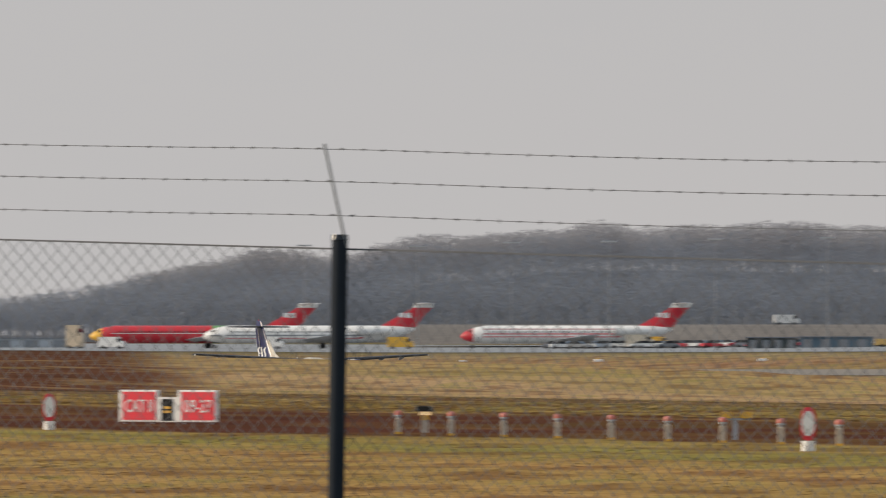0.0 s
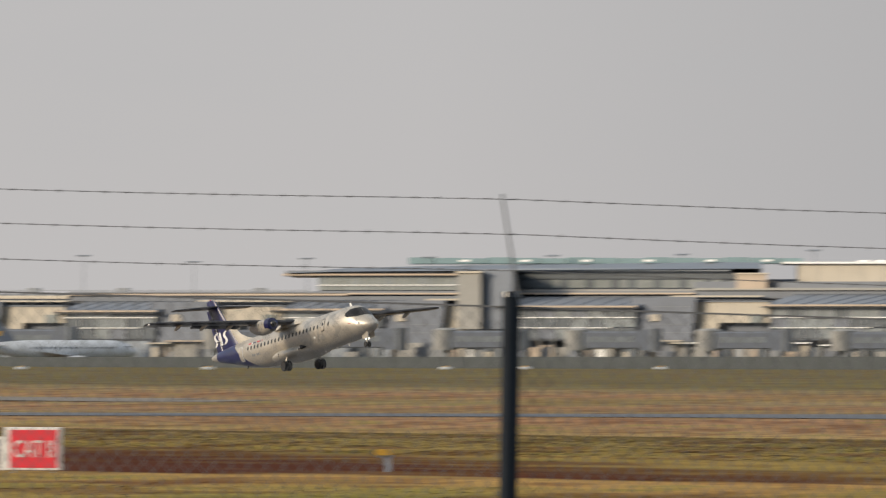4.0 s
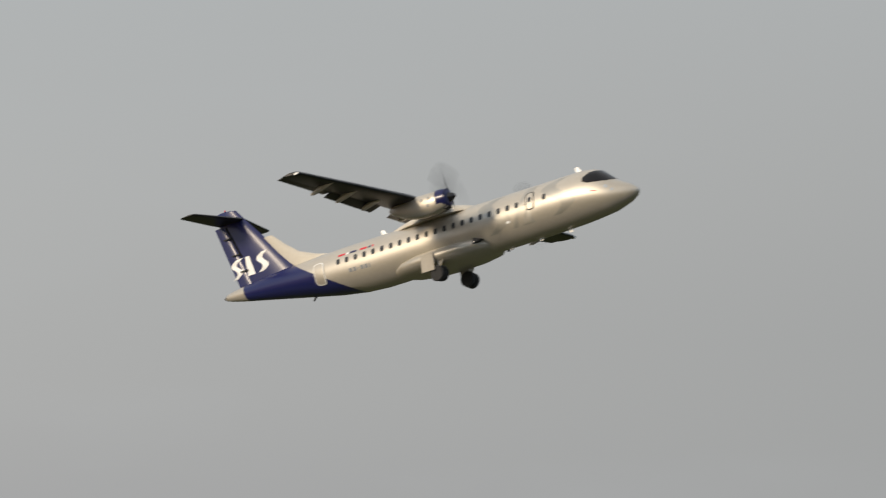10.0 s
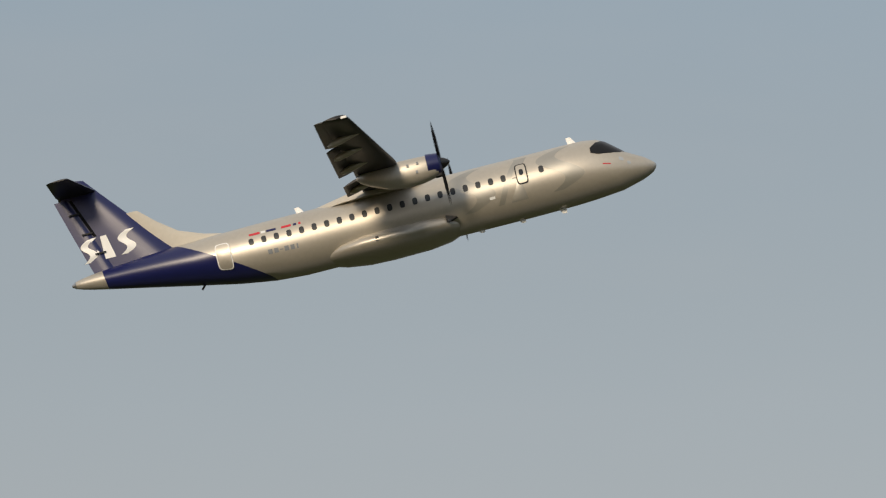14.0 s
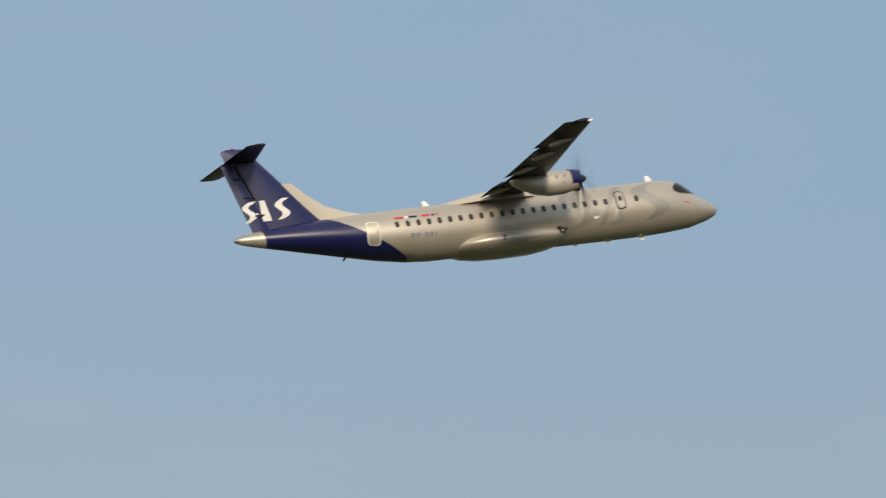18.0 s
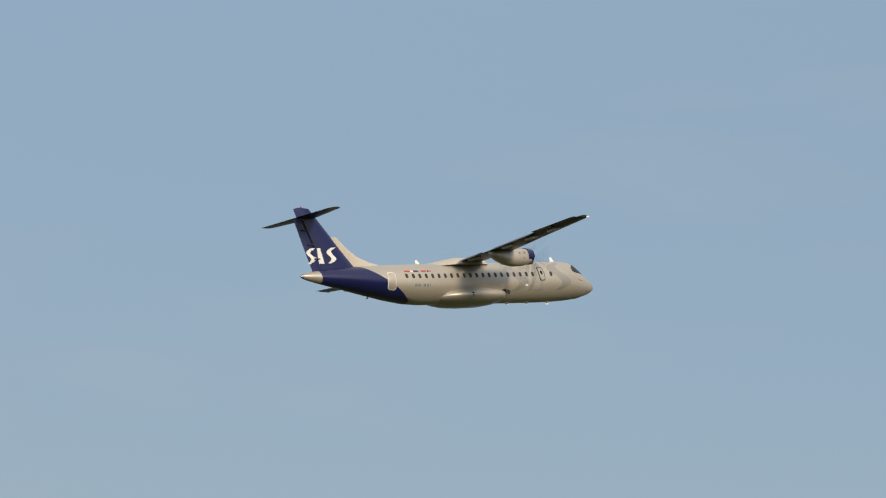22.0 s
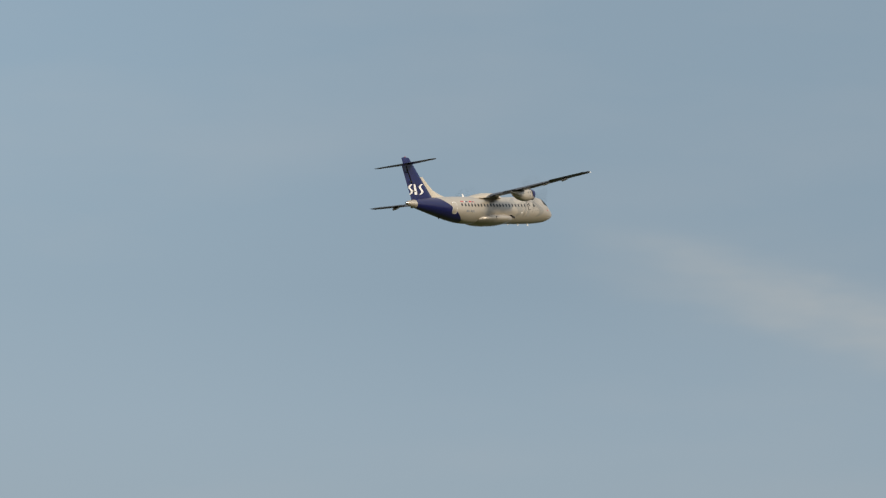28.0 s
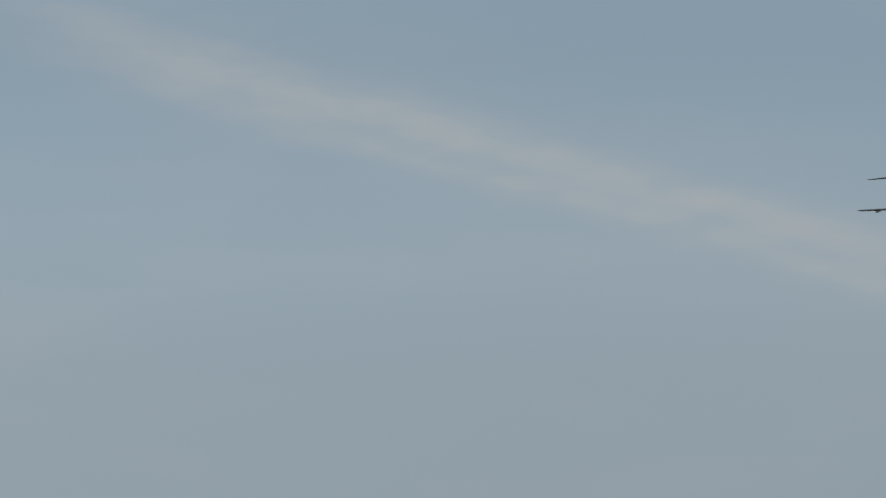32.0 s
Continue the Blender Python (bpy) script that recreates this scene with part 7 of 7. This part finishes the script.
# ---- movement ----
# seconds, place, heading, pitch, left wing up
PLANE_ROWS = [
    (0.0, -75.2, 830.4, -1.46, 149.84, -0.86, -0.14),
    (1.0, -46.2, 781.9, -1.27, 151.14, 0.55, -0.44),
    (2.0, -16.3, 733.9, -0.78, 151.31, 3.65, -0.45),
    (3.0, 14.4, 686.5, 0.50, 152.14, 7.82, -0.06),
    (4.0, 45.3, 639.3, 3.62, 154.74, 8.73, 2.94),
    (4.5, 60.1, 615.5, 5.66, 155.89, 9.22, 3.21),
    (6.5, 121.6, 522.9, 17.48, 154.66, 10.02, 2.18),
    (7.0, 138.1, 500.3, 21.40, 154.39, 10.14, 2.31),
    (7.5, 154.0, 477.8, 25.35, 153.72, 10.65, 2.10),
    (8.0, 169.3, 455.2, 29.34, 153.37, 11.39, 1.70),
    (8.5, 184.0, 432.3, 33.36, 153.56, 11.84, 0.84),
    (9.0, 198.0, 408.9, 37.42, 154.35, 11.96, 0.02),
    (9.5, 211.4, 385.1, 41.51, 154.93, 11.95, -1.22),
    (10.0, 224.2, 360.7, 45.64, 154.94, 12.13, -2.40),
    (10.5, 236.6, 335.9, 49.81, 155.20, 12.45, -1.47),
    (11.0, 248.4, 310.6, 54.00, 155.57, 12.61, 0.16),
    (11.5, 260.0, 285.0, 58.24, 156.20, 12.73, 0.39),
    (12.0, 271.2, 259.1, 62.50, 156.45, 13.01, -0.54),
    (12.5, 282.2, 233.1, 66.81, 156.91, 13.17, -1.02),
    (13.0, 293.1, 206.9, 71.14, 157.96, 13.29, -0.44),
    (13.5, 303.9, 180.5, 75.49, 159.21, 13.31, 0.79),
    (15.5, 345.2, 72.4, 93.41, 162.66, 13.06, 0.74),
    (16.0, 354.0, 44.6, 97.71, 164.05, 12.82, 0.49),
    (16.5, 362.5, 16.7, 101.97, 165.42, 12.51, 2.91),
    (17.0, 370.7, -11.5, 106.19, 166.28, 12.25, 4.13),
    (17.5, 378.5, -40.0, 110.36, 167.28, 12.10, 3.06),
    (18.0, 385.9, -68.6, 114.46, 168.20, 11.99, 0.48),
    (18.5, 392.9, -97.5, 118.50, 169.04, 11.73, -0.31),
    (19.0, 399.6, -126.5, 122.48, 169.42, 11.42, -0.57),
    (19.5, 405.8, -155.8, 126.39, 169.79, 11.24, -0.96),
    (20.0, 411.8, -185.3, 130.24, 170.20, 10.97, -0.34),
    (20.5, 417.5, -214.9, 134.02, 171.02, 10.71, 0.54),
    (21.0, 422.8, -244.6, 137.74, 171.70, 10.53, 1.29),
    (21.5, 427.8, -274.5, 141.39, 172.84, 10.55, 1.05),
    (22.0, 432.5, -304.6, 144.98, 173.72, 10.87, 0.30),
    (22.5, 436.8, -334.7, 148.52, 174.55, 10.95, 0.66),
    (23.0, 440.8, -364.9, 151.99, 175.04, 11.11, 0.75),
    (23.5, 444.5, -395.2, 155.40, 175.94, 11.09, 0.86),
    (24.0, 448.0, -425.5, 158.73, 176.63, 11.20, 0.81),
    (24.5, 451.1, -455.8, 161.99, 176.94, 11.27, 0.71),
    (26.5, 458.7, -575.0, 172.92, 177.28, 10.64, -1.53),
    (27.0, 459.2, -604.7, 174.96, 178.02, 10.29, -1.10),
    (27.5, 459.5, -634.2, 176.88, 178.66, 10.24, -1.49),
    (28.0, 459.4, -663.7, 178.66, 179.23, 9.92, -1.22),
    (28.5, 459.1, -693.0, 180.30, 179.96, 9.64, -0.79),
    (29.0, 458.4, -722.3, 181.78, 180.84, 9.77, -0.87),
    (29.5, 457.5, -751.4, 183.14, 181.62, 9.62, -1.20),
    (30.0, 456.5, -780.3, 184.42, 182.17, 9.16, -1.04),
    (30.5, 455.6, -809.1, 185.68, 182.84, 8.84, -0.34),
    (31.0, 454.9, -837.7, 186.93, 183.47, 8.33, 0.20),
    (31.5, 454.2, -866.3, 188.17, 184.33, 7.31, 0.85),
    (32.0, 453.5, -894.8, 189.41, 184.65, 7.24, 0.81),
]


def motions():
    walk(PLANE, [(t, pose(x, y, z, b, -pt, 90 - h)) for t, x, y, z, h, pt, b in PLANE_ROWS])
    for ob, sg in PROPS:
        walk(ob, [(i / 30, pose(OX - 9.25, sg * 4.0, 1.15 - OZ, -88 * i + 17 * sg)) for i in range(961)])
    for ob, sg in GEAR:
        if sg:
            at = (OX - 12.05, sg * 1.45, -1.15 - OZ)
            walk(ob, [(0, pose(*at)), (9.4, pose(*at)), (11.2, pose(*at, -sg * 35)), (13.2, pose(*at, -sg * 70)), (14.2, pose(at[0], at[1] - sg * 0.35, at[2] + 0.3, -sg * 88)), (32, pose(at[0], at[1] - sg * 0.35, at[2] + 0.3, -sg * 88))])
        else:
            at = (OX - 1.75, 0, -1.0 - OZ)
            walk(ob, [(0, pose(*at)), (7.2, pose(*at)), (8.0, pose(*at, 0, -48)), (8.6, pose(*at, 0, -62)), (9.3, pose(*at, 0, -73)), (10.5, pose(at[0] - 0.15, 0, at[2] + 0.55, 0, -85)), (32, pose(at[0] - 0.15, 0, at[2] + 0.55, 0, -85))])

    for ob, sg in GEAR_DOORS:
        at = (OX - 12.38, sg * 1.84, -0.85 - OZ)
        walk(ob, [(0, pose(at[0], at[1] - sg * 0.12, at[2], -sg * 70)), (6.7, pose(at[0], at[1] - sg * 0.12, at[2], -sg * 70)), (7.5, pose(*at, sg * 6)), (11.4, pose(*at, sg * 4)), (12.8, pose(*at, -sg * 4)), (13.3, pose(*at, -sg * 10)), (14.3, pose(at[0], at[1] - sg * 0.12, at[2], -sg * 70)), (32, pose(at[0], at[1] - sg * 0.12, at[2], -sg * 70))])


motions()
